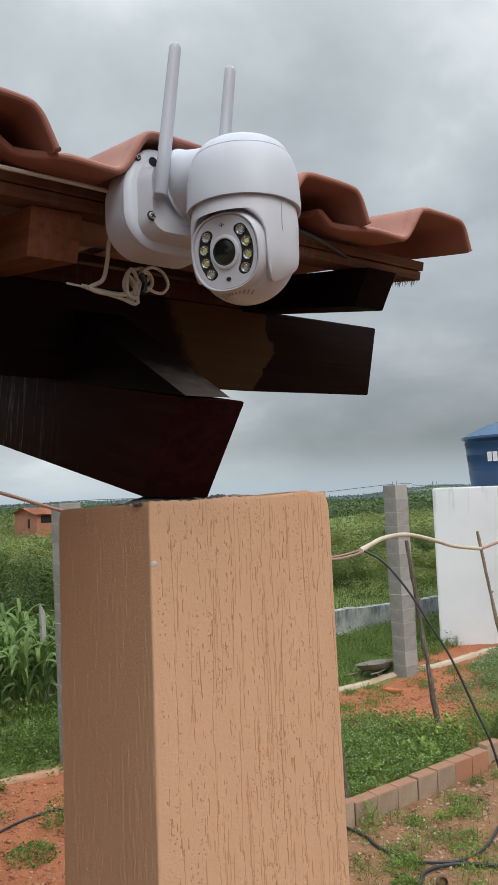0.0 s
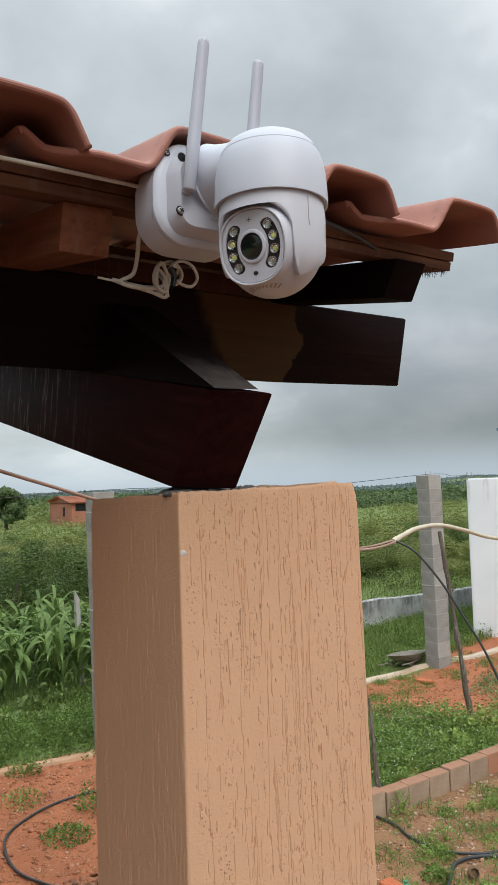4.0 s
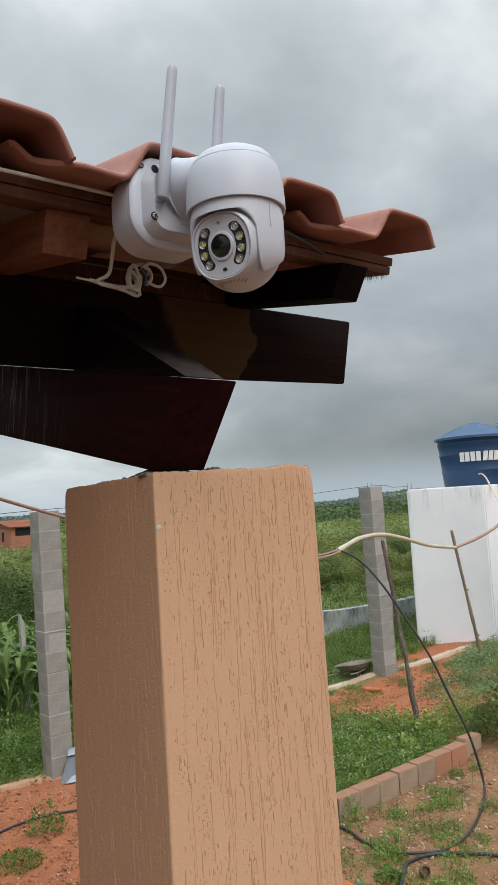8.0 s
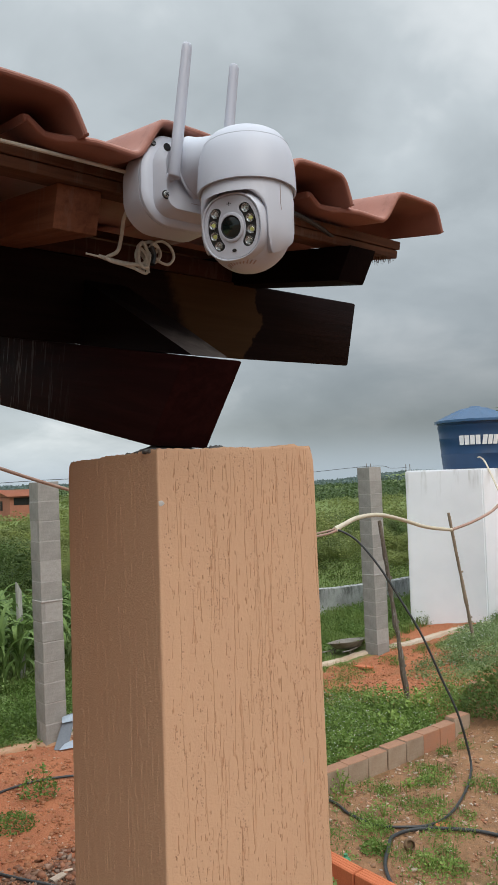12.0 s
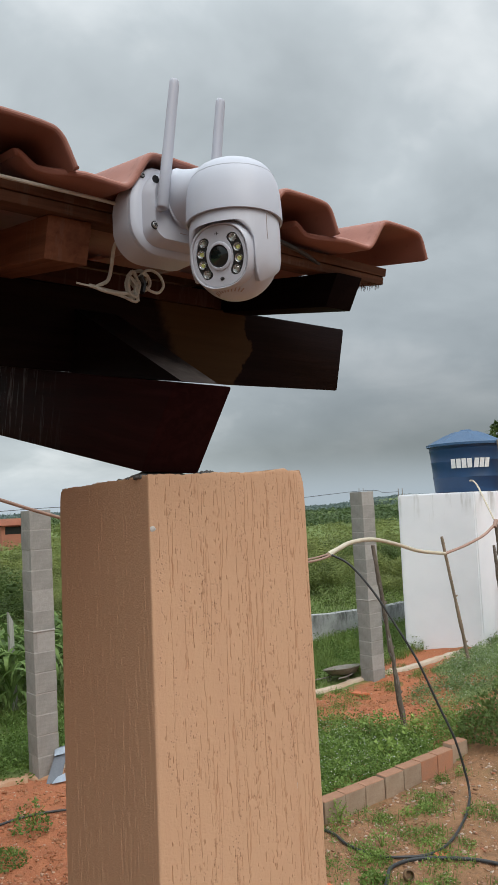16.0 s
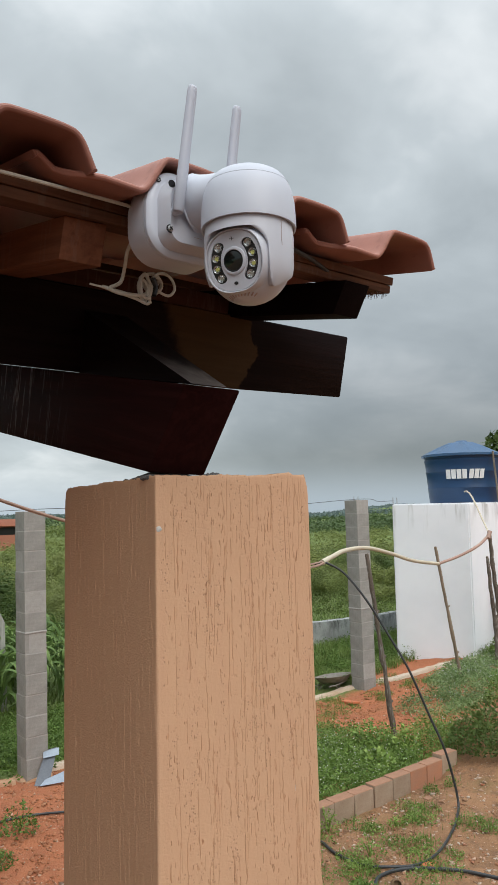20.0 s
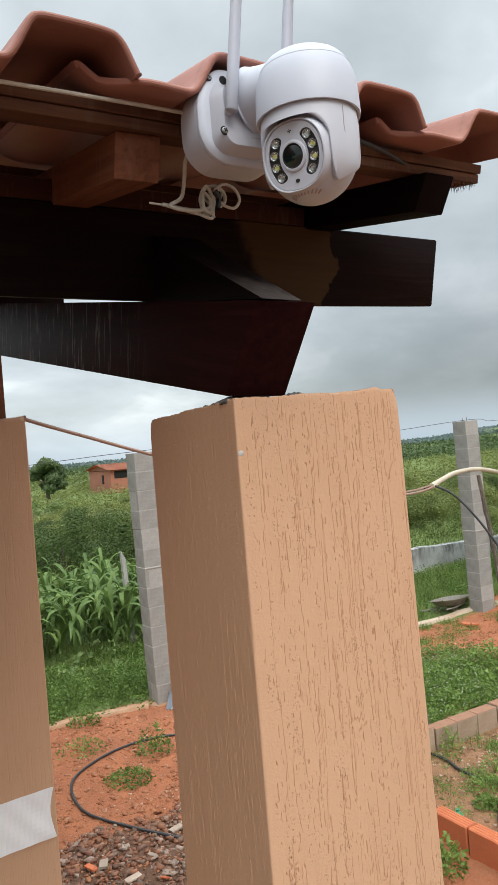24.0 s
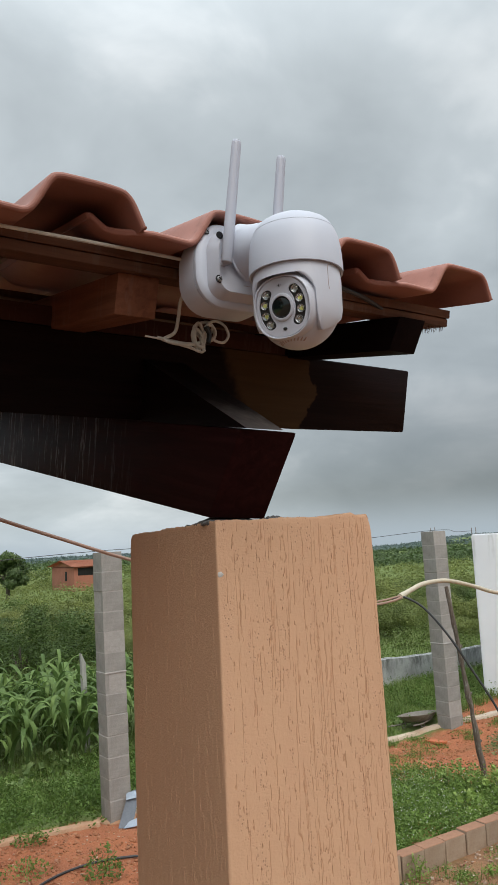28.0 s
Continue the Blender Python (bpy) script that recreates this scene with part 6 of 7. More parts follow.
def stone_field(name, label, pts, sizes, material, seed, blocky=False):
    """Many small angular stones in one mesh."""
    rng = np.random.default_rng(seed)
    bm = bmesh.new()
    bmesh.ops.create_icosphere(bm, subdivisions=1, radius=1)
    if blocky:
        bm.clear()
        bmesh.ops.create_cube(bm, size=1.6)
        bmesh.ops.triangulate(bm, faces=bm.faces[:])
    base = np.array([v.co[:] for v in bm.verts])
    tri = np.array([[v.index for v in f.verts] for f in bm.faces])
    bm.free()
    n = len(pts)
    k = len(base)
    V = base[None] * (1 + rng.normal(0, 0.2, (n, k, 1))) + (rng.normal(0, 0.32, (n, k, 3)) if blocky else 0.0)
    V = V * np.stack([sizes * rng.uniform(0.7, 1.4, n), sizes * rng.uniform(0.6, 1.1, n), sizes * rng.uniform(0.35, 0.75, n)], -1)[:, None]
    a = rng.uniform(0, 6.28, n)
    c, s = np.cos(a)[:, None], np.sin(a)[:, None]
    V = np.stack([V[..., 0] * c - V[..., 1] * s, V[..., 0] * s + V[..., 1] * c, V[..., 2]], -1) + pts[:, None]
    F = (tri[None] + (np.arange(n) * k)[:, None, None]).reshape(-1, 3)
    single(name, mesh_of(name, V.reshape(-1, 3), F, material), material, label, "stones", kind="stuff")


def scatter(rng, n, x0, x1, y0, y1, dz=0.0):
    x, y = rng.uniform(x0, x1, n), rng.uniform(y0, y1, n)
    return np.stack([x, y, ground_z(x, y) + dz], -1)


def island_mat(name, *cols):
    k = Nodes(name)
    g = k.t.nodes.new("ShaderNodeNewGeometry")
    col = k.ramp(g.outputs["Random Per Island"], *[(i / (len(cols) - 1), c) for i, c in enumerate(cols)])
    fine = k.noise(90, 4, 0.65)
    col = k.mix(k.math("MULTIPLY", fine, 0.5), col, (0.16, 0.08, 0.05))
    return k.finish(col, 0.92, fine, 0.5, 0.004, spec=0.2)


M_PEBBLE = island_mat("mixed_pebbles", (0.38, 0.16, 0.085), (0.46, 0.22, 0.12), (0.54, 0.27, 0.15), (0.64, 0.46, 0.34), (0.42, 0.15, 0.075))
M_CLOD = island_mat("red_earth_clods", (0.38, 0.165, 0.085), (0.44, 0.175, 0.085), (0.50, 0.21, 0.10), (0.37, 0.145, 0.072), (0.55, 0.27, 0.15))
M_LOAMCLOD = island_mat("loam_crumbs", (0.30, 0.17, 0.10), (0.36, 0.21, 0.125), (0.45, 0.28, 0.175), (0.62, 0.53, 0.44), (0.33, 0.16, 0.09))
M_RUBBLE = island_mat("brick_rubble", (0.30, 0.125, 0.075), (0.21, 0.14, 0.10), (0.40, 0.17, 0.095), (0.15, 0.085, 0.06), (0.46, 0.37, 0.30), (0.27, 0.10, 0.058), (0.22, 0.175, 0.145))
rng = np.random.default_rng(51)
p = np.concatenate([scatter(rng, 3800, 0.3, 3.2, 3.6, 6.6), scatter(rng, 3400, 2.9, 7.5, 1.6, 3.75), scatter(rng, 900, 4.5, 8.2, 4.4, 6.7)])
stone_field("pebbles", "small pale and rusty stones strewn over the red soil", p, 0.0035 + 0.010 * rng.random(len(p)) ** 3, M_PEBBLE, 52, True)
p = np.concatenate([scatter(rng, 6500, 0.4, 3.6, 3.6, 6.6), scatter(rng, 2500, 4.4, 8.4, 5.2, 6.7)])
stone_field("clods", "crumbs and clods of red earth", p, 0.005 + 0.016 * rng.random(len(p)) ** 3, M_CLOD, 54, True)
p = np.concatenate([scatter(rng, 4500, 3.0, 7.0, 1.6, 3.8), scatter(rng, 260, 3.9, 5.2, 3.5, 3.76)])
stone_field("clods", "tan crumbs and pale pebbles on the loam", p, 0.004 + 0.013 * rng.random(len(p)) ** 3, M_LOAMCLOD, 55, True)
p = scatter(rng, 3000, 0.55, 2.3, 2.7, 4.35, 0.008)
p = p[(p[:, 1] - p[:, 0] * 0.1) < 4.25 + 0.15 * np.sin(p[:, 0] * 7)]
stone_field("rubble", "heap of broken brick and mortar rubble", p, 0.006 + 0.019 * rng.random(len(p)) ** 2, M_RUBBLE, 53, True)
rng = np.random.default_rng(57)
for i in range(14):
    x, y, s = rng.uniform(0.9, 2.25), rng.uniform(2.9, 4.15), rng.uniform(0.025, 0.055)
    bm = box(-s, s, -s * 0.5, s * 0.5, 0, s * 0.3, 0.003, 1)
    for v in bm.verts:
        v.co.x += rng.normal(0, s * 0.12)
    single("rubble_chip", bm, M_STONE if i % 3 else M_BRICK, "pale broken chip of mortar" if i % 3 else "broken red brick chip", "rubble", "rubble chips", m=pose(x, y, float(ground_z(x, y)) + 0.012, rng.normal(0, 14), rng.normal(0, 14), rng.uniform(0, 360)))
husk = lathe([(0.030, 0.0), (0.038, 0.006), (0.040, 0.020), (0.034, 0.034), (0.029, 0.034), (0.033, 0.020), (0.031, 0.008), (0.0, 0.006)], 18, close=False)
for v in husk.verts:
    v.co *= 1 + 0.18 * noise.noise(v.co * 40)
single("dry_husk", husk, plain("dry_brown_husk", (0.20, 0.115, 0.06), (0.10, 0.06, 0.035), 0.9, 30, 200, 0.5), "open dry brown fruit husk lying inside the hose loop", "husk", smooth=60, m=pose(3.535, 2.735, float(ground_z(3.535, 2.735)) + 0.035, 62, 0, -22))
for x, y, s, rz in ((3.40, 2.15, 0.042, 10), (3.52, 2.22, 0.036, -25), (3.13, 2.60, 0.035, 40), (4.02, 2.83, 0.075, 20), (3.05, 2.72, 0.06, 70), (5.0, 3.6, 0.05, 10), (6.9, 6.35, 0.13, 80), (9.6, 6.95, 0.16, 15)):
    bm = box(-s, s, -s * 0.6, s * 0.6, 0, s * 0.22, 0.004, 1)
    single("brick_shard", bm, M_BRICKTOP if s < 0.07 else M_BRICK, "broken piece of red brick lying on the soil", "brick", "brick shards", m=pose(x, y, float(ground_z(x, y)), 4, 6, rz))

# ---- plants ----


def leaf_object(name, label, category, V, F, material, kind="stuff", parent=None):
    me = mesh_of(name, V, F, material)
    if parent is not None:
        return part(name, me, material, parent)
    return single(name, me, material, label, category, kind=kind)


def clumps(rng, C, n, radius, height, size, up=0.6, aspect=0.5):
    """n leaves round each clump centre in C: a low dome."""
    k = len(C)
    P = np.repeat(C, n, 0)
    R = np.repeat(np.broadcast_to(radius, (k,)), n)
    H = np.repeat(np.broadcast_to(height, (k,)), n)
    a, r, u = rng.uniform(0, 6.283, k * n), np.sqrt(rng.random(k * n)), rng.random(k * n)
    P = P + np.stack([np.cos(a) * r * R, np.sin(a) * r * R, u * H * (1 - 0.75 * r * r)], -1)
    return leaves(P, size * rng.uniform(0.5, 1.4, k * n), rng, aspect, up)


def blades(rng, P, height, width):
    """Grass blades: two-part tapering strips."""
    n = len(P)
    h = np.broadcast_to(height, (n,)) * rng.uniform(0.5, 1.3, n)
    a = rng.uniform(0, 6.283, n)
    d = np.stack([np.cos(a), np.sin(a), np.zeros(n)], -1)
    s = np.stack([-np.sin(a), np.cos(a), np.zeros(n)], -1) * (width / 2)
    lean = rng.uniform(0.1, 0.7, n)[:, None]
    up = np.array([0, 0, 1.0])
    mid = P + d * (lean * h[:, None] * 0.35) + up * h[:, None] * 0.6
    tip = P + d * (lean * h[:, None]) + up * (h[:, None] * (1 - 0.25 * lean))
    V = np.stack([P - s, P + s, mid + s * 0.8, tip, mid - s * 0.8], 1)
    i = np.arange(n)[:, None] * 5
    F = np.concatenate([i + np.array([0, 1, 2, 4]), i + np.array([4, 2, 3, 3])], 0)
    V = np.concatenate([V, tip[:, None]], 1)
    i = np.arange(n)[:, None] * 6
    V[:, 5] = tip + s * 0.1
    F = np.concatenate([i + np.array([0, 1, 2, 4]), i + np.array([4, 2, 5, 3])], 0)
    return V.reshape(-1, 3), F


rng = np.random.default_rng(61)

# lush flowering weeds in the bed behind the bricks and on the east bank
C = np.concatenate([scatter(rng, 400, 3.2, 5.7, 4.05, 5.35), scatter(rng, 90, 4.2, 5.9, 5.2, 5.85), scatter(rng, 55, 5.4, 6.6, 4.15, 4.9), scatter(rng, 420, 6.9, 11.5, 4.6, 6.6), scatter(rng, 160, 8.2, 11.0, 4.6, 6.0)])
keep = rng.random(len(C)) < np.where((C[:, 0] > 5.3) & (C[:, 0] < 7.4), 0.6, 1.0)
C = C[keep]
C = C[(C[:, 0] < 6.8) | (C[:, 1] < 5.40 + 0.33 * (C[:, 0] - 6.6))]  # bare red strip before the tower
bank = C[:, 0] > 6.8
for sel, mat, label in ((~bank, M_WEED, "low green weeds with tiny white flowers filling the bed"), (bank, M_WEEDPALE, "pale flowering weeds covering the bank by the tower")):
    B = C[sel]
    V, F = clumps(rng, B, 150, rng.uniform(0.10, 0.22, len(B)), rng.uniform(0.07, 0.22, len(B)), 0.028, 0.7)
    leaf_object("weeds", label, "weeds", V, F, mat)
C = np.concatenate([C, C[bank]])
P = np.repeat(C, 4, 0) + rng.normal(0, 0.10, (len(C) * 4, 3)) * np.array([1, 1, 0])
P[:, 2] += rng.uniform(0.08, 0.22, len(P))
V, F = leaves(P, 0.010, rng, 0.9, 0.4)
leaf_object("flowers", "tiny white flowers speckled over the weeds", "flowers", V, F, M_FLOWER)

# scattered tufts on bare soil
C = np.concatenate([scatter(rng, 120, 3.9, 8.2, 1.4, 3.7), scatter(rng, 26, 3.0, 4.2, 1.9, 3.7), scatter(rng, 40, 4.4, 8.4, 6.0, 6.75), scatter(rng, 30, 5.2, 7.0, 3.9, 4.4)])
V, F = clumps(rng, C, 150, rng.uniform(0.05, 0.19, len(C)), rng.uniform(0.03, 0.09, len(C)), 0.020, 0.7)
V2, F2 = blades(rng, np.repeat(C, 24, 0) + rng.normal(0, 0.07, (len(C) * 24, 3)) * np.array([1, 1, 0]), 0.09, 0.004)
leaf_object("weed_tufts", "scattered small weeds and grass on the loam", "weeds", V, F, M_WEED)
leaf_object("grass_tufts", "thin grass tufts on the loam", "grass", V2, F2, M_GRASS)


def weed_plant(name, label, x, y, r, h, n, size, seed, material=None):
    rng = np.random.default_rng(seed)
    w = thing(name, label, "plant", at=(x, y, float(ground_z(x, y))))
    V, F = clumps(rng, np.zeros((1, 3)), n, r, h, size, 0.7, 0.6)
    part("foliage", mesh_of("foliage", V, F, material or M_WEED), None, w)
    for i in range(4):
        a = rng.uniform(0, 6.28)
        part("stem", tube([(0, 0, -0.02), (0.3 * r * math.cos(a), 0.3 * r * math.sin(a), h * 0.5), (0.7 * r * math.cos(a), 0.7 * r * math.sin(a), h * 0.75)], [0.006, 0.004, 0.002], 5), M_WEED, w)
    return w


weed_plant("small_bush", "bright green leafy seedling on bare soil", 3.36, 2.88, 0.10, 0.08, 320, 0.026, 71)
weed_plant("small_bush", "bushy green weed beside the brick edging end", 6.15, 3.72, 0.40, 0.46, 3200, 0.036, 72, M_BUSHDARK)
weed_plant("small_bush", "tall bright weed by the branch pole", 5.55, 4.75, 0.30, 0.36, 1300, 0.038, 73)
for i, (x, y, r, h) in enumerate(((4.25, 4.45, 0.20, 0.26), (4.75, 4.75, 0.24, 0.30), (5.2, 4.35, 0.22, 0.24), (4.45, 5.15, 0.2, 0.25), (5.75, 4.45, 0.18, 0.28))):
    weed_plant("small_bush", "light green broad-leaved weed in the flowering bed", x, y, r, h, 320, 0.046, 90 + i)
for i, (x, y, r, h, n) in enumerate(((3.88, 3.72, 0.10, 0.22, 300), (3.57, 3.08, 0.15, 0.10, 420), (3.83, 3.22, 0.13, 0.16, 260), (3.47, 2.52, 0.11, 0.08, 300), (3.52, 2.40, 0.14, 0.08, 380), (4.56, 3.40, 0.10, 0.07, 220), (4.40, 3.45, 0.09, 0.07, 180), (4.09, 2.95, 0.14, 0.06, 260))):
    weed_plant("small_bush", "small soft green weed on the stony loam", x, y, r, h, n, 0.020, 110 + i)
weed_plant("small_bush", "green weed on the red soil of the yard", 1.98, 5.35, 0.16, 0.26, 320, 0.03, 74)
weed_plant("small_bush", "low creeping weed on the red soil", 1.62, 5.02, 0.20, 0.07, 800, 0.022, 75)
weed_plant("small_bush", "sparse weed in the red yard", 1.50, 5.85, 0.22, 0.10, 300, 0.024, 76)
weed_plant("small_bush", "weed growing against the footing strip", 1.72, 6.45, 0.16, 0.14, 280, 0.028, 77)
weed_plant("small_bush", "weed tuft near the hose", 2.62, 5.05, 0.08, 0.08, 120, 0.022, 78)
weed_plant("small_bush", "tall thin weed on the east bank", 7.3, 4.25, 0.26, 0.50, 900, 0.034, 79)
weed_plant("small_bush", "green weed growing inside the orange kerb", 2.62, 2.55, 0.14, 0.22, 320, 0.035, 81)
weed_plant("small_bush", "weed at the foot of the tank tower", 9.75, 5.75, 0.30, 0.40, 700, 0.06, 80)

# grass strip beyond the footing and weeds before the corn
P = np.concatenate([scatter(rng, 24000, 5.0, 12.5, 7.0, 9.5), scatter(rng, 8000, -0.5, 5.0, 6.9, 9.6)])
P = P[np.hypot(P[:, 0] - 7.35, P[:, 1] - 7.2) > 0.26 + 0.22 * rng.random(len(P))]  # worn ground round the wheelbarrow
V, F = blades(rng, P, 0.06 + 0.10 * (np.sin(P[:, 0] * 2.3 + 1) * np.sin(P[:, 1] * 3.1) > -0.1), 0.008)
leaf_object("grass", "uneven green grass beyond the footing", "grass", V, F, M_GRASS)
C = np.concatenate([scatter(rng, 640, -0.5, 4.6, 6.68, 8.55), scatter(rng, 230, 5.0, 12.0, 7.1, 9.4)])
V, F = clumps(rng, C, 130, rng.uniform(0.12, 0.26, len(C)), rng.uniform(0.08, 0.28, len(C)), 0.033, 0.7)
V0 = V.reshape(-1, 4, 3)
V = V0[np.hypot((V0[:, 0, 0] - 2.45) / 0.42, (V0[:, 0, 1] - 8.2) / 0.2) > 1].reshape(-1, 3)
F = np.arange(len(V)).reshape(-1, 4)
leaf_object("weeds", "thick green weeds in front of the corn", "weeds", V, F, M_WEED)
P = np.concatenate([scatter(rng, 30000, -3, 30, 9.7, 20), scatter(rng, 22000, 0, 45, 18, 46)])
V, F = blades(rng, P, np.where(P[:, 1] > 18, 0.24, 0.15), 0.016)
leaf_object("grass", "rank grass in the field beyond the wall", "grass", V, F, M_GRASS)
C = np.concatenate([scatter(rng, 520, 6, 26, 10, 22), scatter(rng, 420, 8, 40, 20, 40), scatter(rng, 240, 0, 8, 12.5, 26)])
V, F = clumps(rng, C, 120, rng.uniform(0.2, 0.6, len(C)), rng.uniform(0.12, 0.45, len(C)), 0.052, 0.7, 0.6)
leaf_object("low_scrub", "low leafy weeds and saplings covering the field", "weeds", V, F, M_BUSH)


def corn_leaf(length, width, droop, seed):
    rng = np.random.default_rng(seed)
    n = 9
    V, F = [], []
    x = z = 0.0
    for i in range(n + 1):
        u = i / n
        th = radians(80 - (60 + 190 * droop) * u ** 1.7)
        x += length / n * math.cos(th)
        z += length / n * math.sin(th)
        w = width * (math.sin(math.pi * min(u * 0.85 + 0.13, 1.0)) ** 0.7) * (1 - 0.35 * u) / 2
        wob = 0.18 * math.sin(u * 14 + rng.random())
        V += [(x, -w, z + w * 0.45 + w * wob), (x, 0, z), (x, w, z + w * 0.45 - w * wob)]
    for i in range(n):
        a = 3 * i
        F += [(a, a + 3, a + 4, a + 1), (a + 1, a + 4, a + 5, a + 2)]
    return mesh_of("leaf", V, F, M_CORN, True)


CORN = [corn_leaf(0.50 + 0.05 * k, 0.066 + 0.008 * (k % 3), 0.42 + 0.24 * (k % 4), 90 + k) for k in range(5)]


def corn_plant(height, seed):
    rng = np.random.default_rng(seed)
    c = thing("corn_plant", "tall green corn plant with long drooping leaves", "corn", "corn patch")
    stalk = [(0, 0, -0.05), (rng.normal(0, 0.02), rng.normal(0, 0.02), height * 0.5), (rng.normal(0, 0.05), rng.normal(0, 0.05), height)]
    part("stalk", tube(smooth_line(stalk, 5), [0.014 - 0.0009 * i for i in range(11)], 7), M_CORN, c)
    a = rng.uniform(0, 360)
    for i in range(10):
        u = 0.10 + 0.84 * i / 9
        a += 180 + rng.normal(0, 28)
        part("leaf", CORN[int(rng.integers(5))], M_CORN, c, m=Matrix.Translation((0, 0, height * u)) @ Matrix.Rotation(radians(a), 4, "Z") @ Matrix.Scale(float(0.75 + 0.5 * math.sin(math.pi * u)), 4))
    return c


kinds = [corn_plant(0.56 + 0.07 * k, 100 + k) for k in range(4)]
spots = [(x, y) for y in np.arange(8.75, 11.4, 0.33) for x in np.arange(0.2, 4.6, 0.27)]
rng = np.random.default_rng(111)
used = 0
for x, y in spots:
    if rng.random() < 0.10 or math.hypot(x - 3.33, y - 9.2) < 0.12:
        continue
    x, y = x + rng.normal(0, 0.07), y + rng.normal(0, 0.09)
    m = pose(x, y, float(ground_z(x, y)), rng.normal(0, 4), rng.normal(0, 4), rng.uniform(0, 360))
    if used < 4:
        kinds[used].matrix_world = m
    else:
        copy_thing(kinds[used % 4], m)
    used += 1
# squash vine with broad leaves on a patch of bare earth before the corn
vine = thing("squash_vine", "broad-leaved squash vine creeping in front of the corn", "plant", at=(2.5, 8.45, float(ground_z(2.5, 8.45))))
rng = np.random.default_rng(151)
for i in range(26):
    bm = bmesh.new()
    r, m = 0.06 * rng.uniform(0.6, 1.3), []
    for k in range(14):
        a = 2 * math.pi * k / 14
        q = r * (1 - 0.18 * (k % 3 == 0)) * (0.75 if k == 0 else 1)
        m.append(bm.verts.new((q * math.cos(a), q * math.sin(a), 0.02 * math.sin(3 * a) + 0.012 * (k % 2))))
    c = bm.verts.new((0, 0, -0.015))
    for k in range(14):
        bm.faces.new((m[k], m[(k + 1) % 14], c))
    x, y, h = rng.normal(0, 0.34), rng.normal(0, 0.22), rng.uniform(0.06, 0.22)
    leaf = part("leaf", bm, M_CORN, vine, m=Matrix.Translation((x, y, h)) @ Matrix.Rotation(radians(rng.normal(0, 22)), 4, "X") @ Matrix.Rotation(radians(rng.normal(0, 22)), 4, "Y") @ Matrix.Rotation(rng.uniform(0, 6.28), 4, "Z"))
    part("stem", tube([(0, 0, -0.012), (0.01, 0.0, -h)], 0.004, 5), M_WEED, leaf)
stake = single("fence_stake", hull([(-0.045, -0.03, 0), (0.045, -0.03, 0), (0.045, 0.03, 0), (-0.045, 0.03, 0), (-0.03, -0.02, 1.75), (0.035, -0.02, 1.62), (0.03, 0.02, 1.62), (-0.03, 0.02, 1.75)], 0.006), M_STAKE, "bleached wooden stake standing in the corn", "stake", m=pose(3.33, 9.22, -0.55, 3, -5, 20) @ Matrix.Scale(1.065, 4))

# ---- bushes and woods ----


def bush_mesh(seed, n, w, h, size, material, lobes=14):
    """Uneven crown: leaves over the skin of many lobes."""
    rng = np.random.default_rng(seed)
    c = np.stack([rng.normal(0, w * 0.40, lobes), rng.normal(0, w * 0.40, lobes), h * (0.20 + 0.52 * rng.random(lobes))], -1)
    rr = h * rng.uniform(0.13, 0.29, lobes)
    c[:, 2] *= 1 - 0.35 * np.clip(np.hypot(c[:, 0], c[:, 1]) / w, 0, 1)
    k = rng.integers(0, lobes, n)
    d = rng.normal(size=(n, 3))
    d /= np.linalg.norm(d, axis=1)[:, None]
    P = c[k] + d * (rr[k] * rng.uniform(0.12, 1.0, n) ** 0.45)[:, None]
    ok = P[:, 2] > 0.02
    P, d = P[ok], d[ok]
    V, F = leaves(P, size * rng.uniform(0.6, 1.4, len(P)), rng, 0.6, 0.5, 0.0, d)
    # solid core added unseen in every lobe, so that no light falls through
    g = np.linspace(-1, 1, 5)
    base = []
    for ax in range(3):
        for sg in (-1, 1):
            for i in range(4):
                for j in range(4):
                    q = np.array([[g[i], g[j]], [g[i + 1], g[j]], [g[i + 1], g[j + 1]], [g[i], g[j + 1]]])
                    p = np.insert(q, ax, sg, axis=1)
                    base.append(p[::sg])
    base = np.array(base).reshape(-1, 3)
    base /= np.linalg.norm(base, axis=1)[:, None]
    rough = 0.20 + 0.04 * np.sin(base[:, 0] * 7 + 1) * np.sin(base[:, 1] * 8) + 0.05 * np.sin(base[:, 2] * 11)
    core = (c[:, None] + rr[:, None, None] * (base * rough[:, None])[None]).reshape(-1, 3)
    core[:, 2] = np.maximum(core[:, 2], 0.0)
    F = np.concatenate([np.asarray(F), len(V) + np.arange(len(core)).reshape(-1, 4)], 0)
    return mesh_of("foliage", np.concatenate([V, core], 0), F, material)


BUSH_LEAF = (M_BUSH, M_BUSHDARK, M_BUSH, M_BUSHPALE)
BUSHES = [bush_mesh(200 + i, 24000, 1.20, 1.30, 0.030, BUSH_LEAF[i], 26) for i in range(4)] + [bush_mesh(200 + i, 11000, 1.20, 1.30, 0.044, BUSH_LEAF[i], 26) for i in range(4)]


def bush(k):
    b = thing("bush", ("rounded wild shrub with small light green leaves", "dark green wild shrub in the field", "rounded wild shrub with small light green leaves", "pale flowering wild shrub in the field")[k % 4], "bush", "field shrubs")
    part("foliage", BUSHES[k], None, b)
    rng = np.random.default_rng(300 + k)
    for i in range(4):
        a = rng.uniform(0, 6.28)
        part("stem", tube([(0, 0, -0.1), (0.06 * math.cos(a), 0.06 * math.sin(a), 0.2), (0.14 * math.cos(a), 0.14 * math.sin(a), 0.42)], [0.03, 0.022, 0.01], 6), M_BARK, b)
    return b


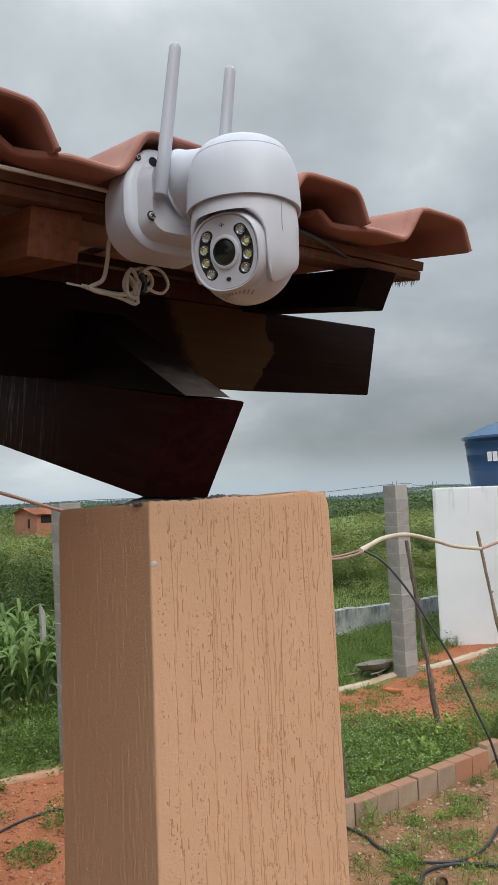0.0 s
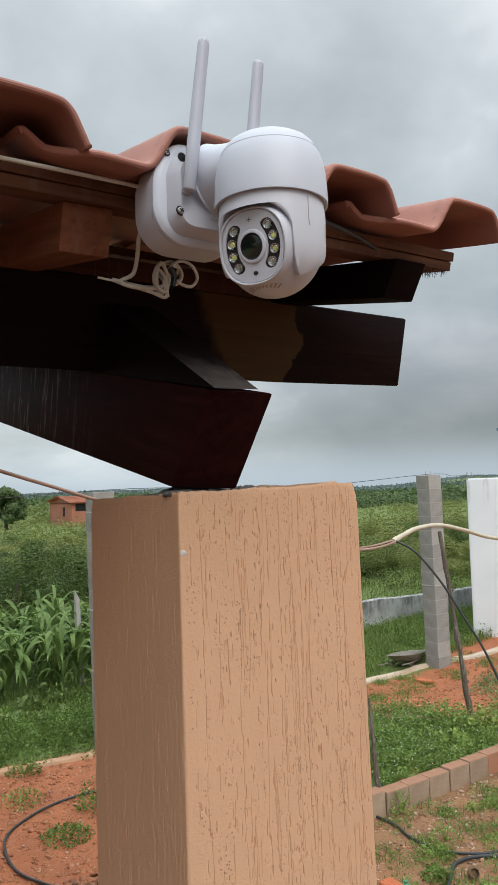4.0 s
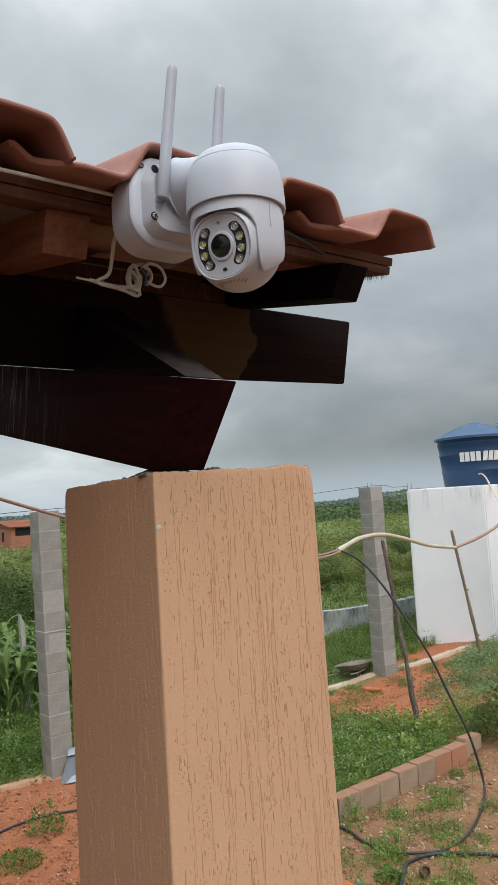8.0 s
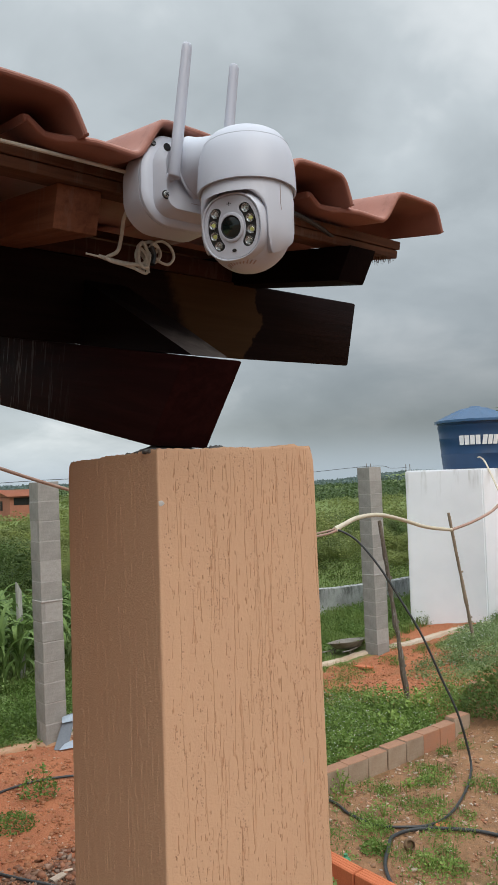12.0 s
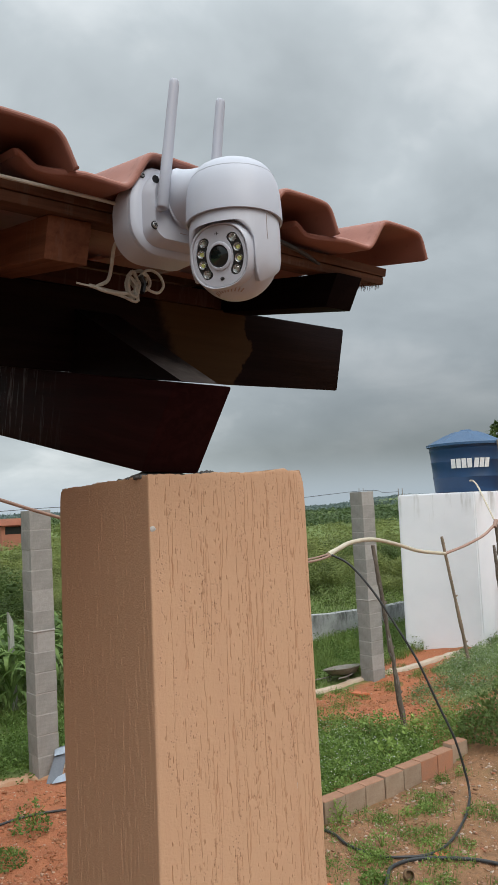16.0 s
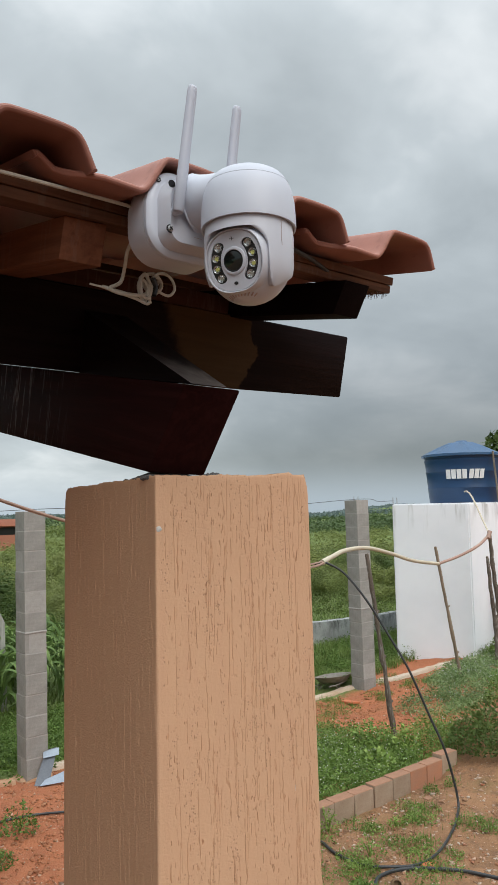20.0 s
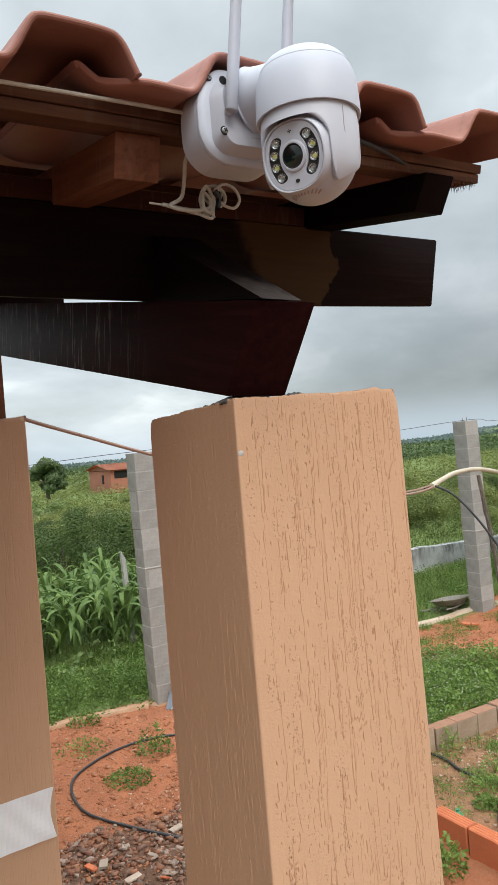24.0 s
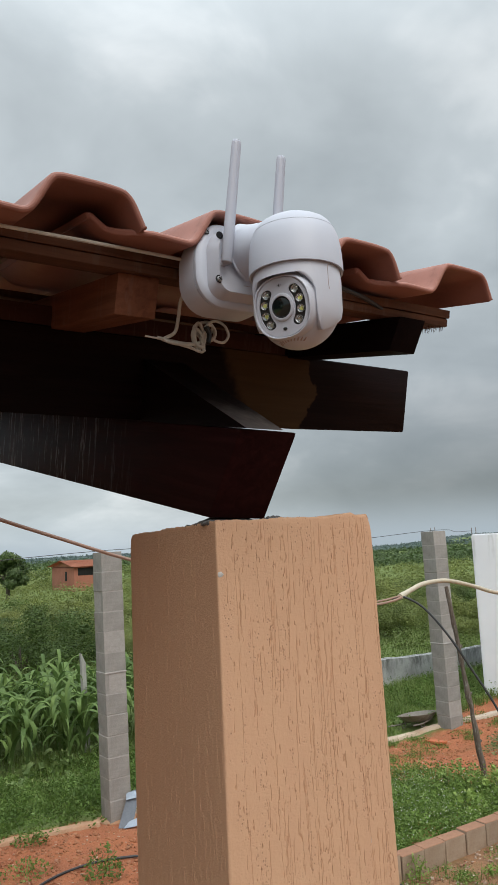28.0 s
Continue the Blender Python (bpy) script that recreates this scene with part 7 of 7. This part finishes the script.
rng = np.random.default_rng(121)
first, placed, pool = [bush(k) for k in range(8)], [], [0, 0]
used = 0
for i in range(4000):
    if used >= 150:
        break
    a, u = radians(rng.uniform(4, 66)), rng.random()
    d = 15.5 + 42 * u ** 1.15 if a < radians(32) else 20 + 42 * u ** 1.1
    x, y = d * math.sin(a), d * math.cos(a)
    if y < 13.2:
        continue
    s = (0.65 + 1.0 * rng.random() ** 1.6) * (1.0 + 0.010 * d)
    if any(math.hypot(x - px, y - py) < 1.08 * (s + ps) for px, py, ps in placed):
        continue
    placed.append((x, y, s))
    z = float(ground_z(x, y))
    tall = min(s * rng.uniform(0.7, 1.15), (2.58 - 0.040 * d - z) / 1.25)
    m = pose(x, y, z - 0.05, 0, 0, rng.uniform(0, 360)) @ Matrix.Diagonal((s * rng.uniform(0.9, 1.5), s, max(tall, 0.3), 1))
    far = int(d > 26)
    if pool[far] < 4:
        first[4 * far + pool[far]].matrix_world = m
    else:
        c = copy_thing(first[4 * far + pool[far] % 4], m)
        c.matrix_basis = m
    pool[far] += 1
    used += 1


def woods(name, label, seed, count, d0, d1, w, h, leaf, per, material, a0=-6, a1=78):
    """A far belt of scrub: every clump an uneven dome of leaves."""
    rng = np.random.default_rng(seed)
    a = np.radians(rng.uniform(a0, a1, count))
    d = np.sqrt(rng.uniform(d0 * d0, d1 * d1, count))
    x, y = d * np.sin(a), d * np.cos(a)
    C = np.stack([x, y, ground_z(x, y)], -1)
    s = np.minimum(rng.lognormal(0, 0.42, count), 1.7)
    k = np.repeat(np.arange(count), per)
    v = rng.normal(size=(len(k), 3))
    v /= np.linalg.norm(v, axis=1)[:, None]
    v[:, 2] = np.abs(v[:, 2])
    lump_r = 0.72 + 0.28 * np.sin(v[:, 0] * 5 + k) * np.sin(v[:, 1] * 6 + 2 * k)
    P = C[k] + v * (s[k] * lump_r * rng.uniform(0.92, 1.03, len(k)))[:, None] * np.array([w, w, h])
    V, F = leaves(P, leaf * s[k] * rng.uniform(0.6, 1.4, len(k)), rng, 0.7, 0.5, 0.0, v * np.array([h / w, h / w, 1.0]))
    leaf_object(name, label, "woods", V, F, material)


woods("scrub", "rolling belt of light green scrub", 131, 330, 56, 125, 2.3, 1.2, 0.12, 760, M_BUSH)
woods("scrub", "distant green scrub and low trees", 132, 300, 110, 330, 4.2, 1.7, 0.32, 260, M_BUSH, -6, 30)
woods("far_woods", "dark green belt of low trees beyond the scrub", 135, 500, 130, 330, 4.2, 2.0, 0.36, 200, M_TREE, 28, 78)
woods("far_woods", "dark wooded hills on the skyline", 133, 1500, 300, 1000, 11, 2.8, 1.1, 72, M_TREE)
woods("far_woods", "hills at the horizon, tinted blue-green for haze", 134, 1300, 900, 1900, 26, 3.2, 2.4, 70, M_HILL)


def tree(x, y, height, crown, seed, label, leaf=0.35, n=4200, material=M_TREE):
    rng = np.random.default_rng(seed)
    t = thing("tree", label, "tree", at=(x, y, float(ground_z(x, y))))
    top = height * 0.62
    part("trunk", tube(smooth_line([(0, 0, -0.3), (0.1, 0.05, top * 0.4), (-0.1, 0.1, top * 0.75), (0.05, 0, top)], 4), [0.26 - 0.012 * i for i in range(13)], 10), M_BARK, t)
    tips = []
    for i in range(9):
        a, l = rng.uniform(0, 6.28), crown * rng.uniform(0.4, 0.8)
        tip = Vector((math.cos(a) * l, math.sin(a) * l, height * rng.uniform(0.34, 0.88)))
        tips.append(tip)
        part("limb", tube(smooth_line([(0, 0, top * 0.6), (tip.x * 0.4, tip.y * 0.4, (top * 0.6 + tip.z) / 2), tip], 4), [0.12, 0.11, 0.10, 0.09, 0.08, 0.07, 0.06, 0.05, 0.03], 7), M_BARK, t)
    c = np.array([[*p] for p in tips] + [[0, 0, height * 0.86]] + [[*(p * 0.6)] for p in tips])
    c[10:, 2] = height * rng.uniform(0.4, 0.95, 9)
    r = crown * rng.uniform(0.22, 0.42, len(c))
    k = rng.integers(0, len(c), n)
    d = rng.normal(size=(n, 3))
    d /= np.linalg.norm(d, axis=1)[:, None]
    P = c[k] + d * (r[k] * rng.uniform(0.6, 1.1, n))[:, None] * np.array([1, 1, 0.75])
    V, F = leaves(P, leaf * rng.uniform(0.6, 1.4, n), rng, 0.6, 0.4, 0.0, d)
    part("crown", mesh_of("crown", V, F, material), None, t)


tree(22.9, 85.0, 5.0, 2.7, 141, "dark rounded tree standing above the scrub", 0.30, 9000)
tree(28.9, 16.6, 6.9, 2.4, 142, "leafy green tree behind the water tank", 0.32, 4200, M_BUSH)

# ---- far house ----


def far_house():
    h = thing("house", "distant unplastered red brick house with an orange tile roof", "house", at=pose(33.2, 92, -1.9, 0, 0, 0))
    part("wall", box(0, 5.2, 0, 8.6, -0.5, 3.1, 0.03), M_FARBRICK, h)
    roofm = bmesh.new()
    pts = [(-0.5, -0.6, 3.12), (5.8, -0.6, 3.12), (5.8, 4.3, 3.95), (-0.5, 4.3, 3.95), (5.8, 9.3, 3.12), (-0.5, 9.3, 3.12)]
    v = [roofm.verts.new(p) for p in pts]
    roofm.faces.new(v[:4]), roofm.faces.new((v[3], v[2], v[4], v[5]))
    bmesh.ops.solidify(roofm, geom=roofm.faces[:], thickness=0.2)
    part("roof", roofm, M_FARROOF, h)
    for x in (0.0, 5.0):
        g = bmesh.new()
        a = [g.verts.new((x, 0, 3.0)), g.verts.new((x, 8.6, 3.0)), g.verts.new((x, 4.3, 3.8))]
        b = [g.verts.new((x + 0.2, p.co.y, p.co.z)) for p in a]
        g.faces.new(a), g.faces.new(b[::-1])
        for i in range(3):
            g.faces.new((a[i], a[(i + 1) % 3], b[(i + 1) % 3], b[i]))
        part("gable", g, M_FARBRICK, h)
    w = part("window", box(0.5, 4.6, -0.05, 0.06, 2.0, 2.95, 0.01), M_DARK, h, "long dark veranda opening")
    part("window", box(-0.06, 0.06, 2.6, 3.3, 1.3, 2.5, 0.01), M_DARK, h)


far_house()
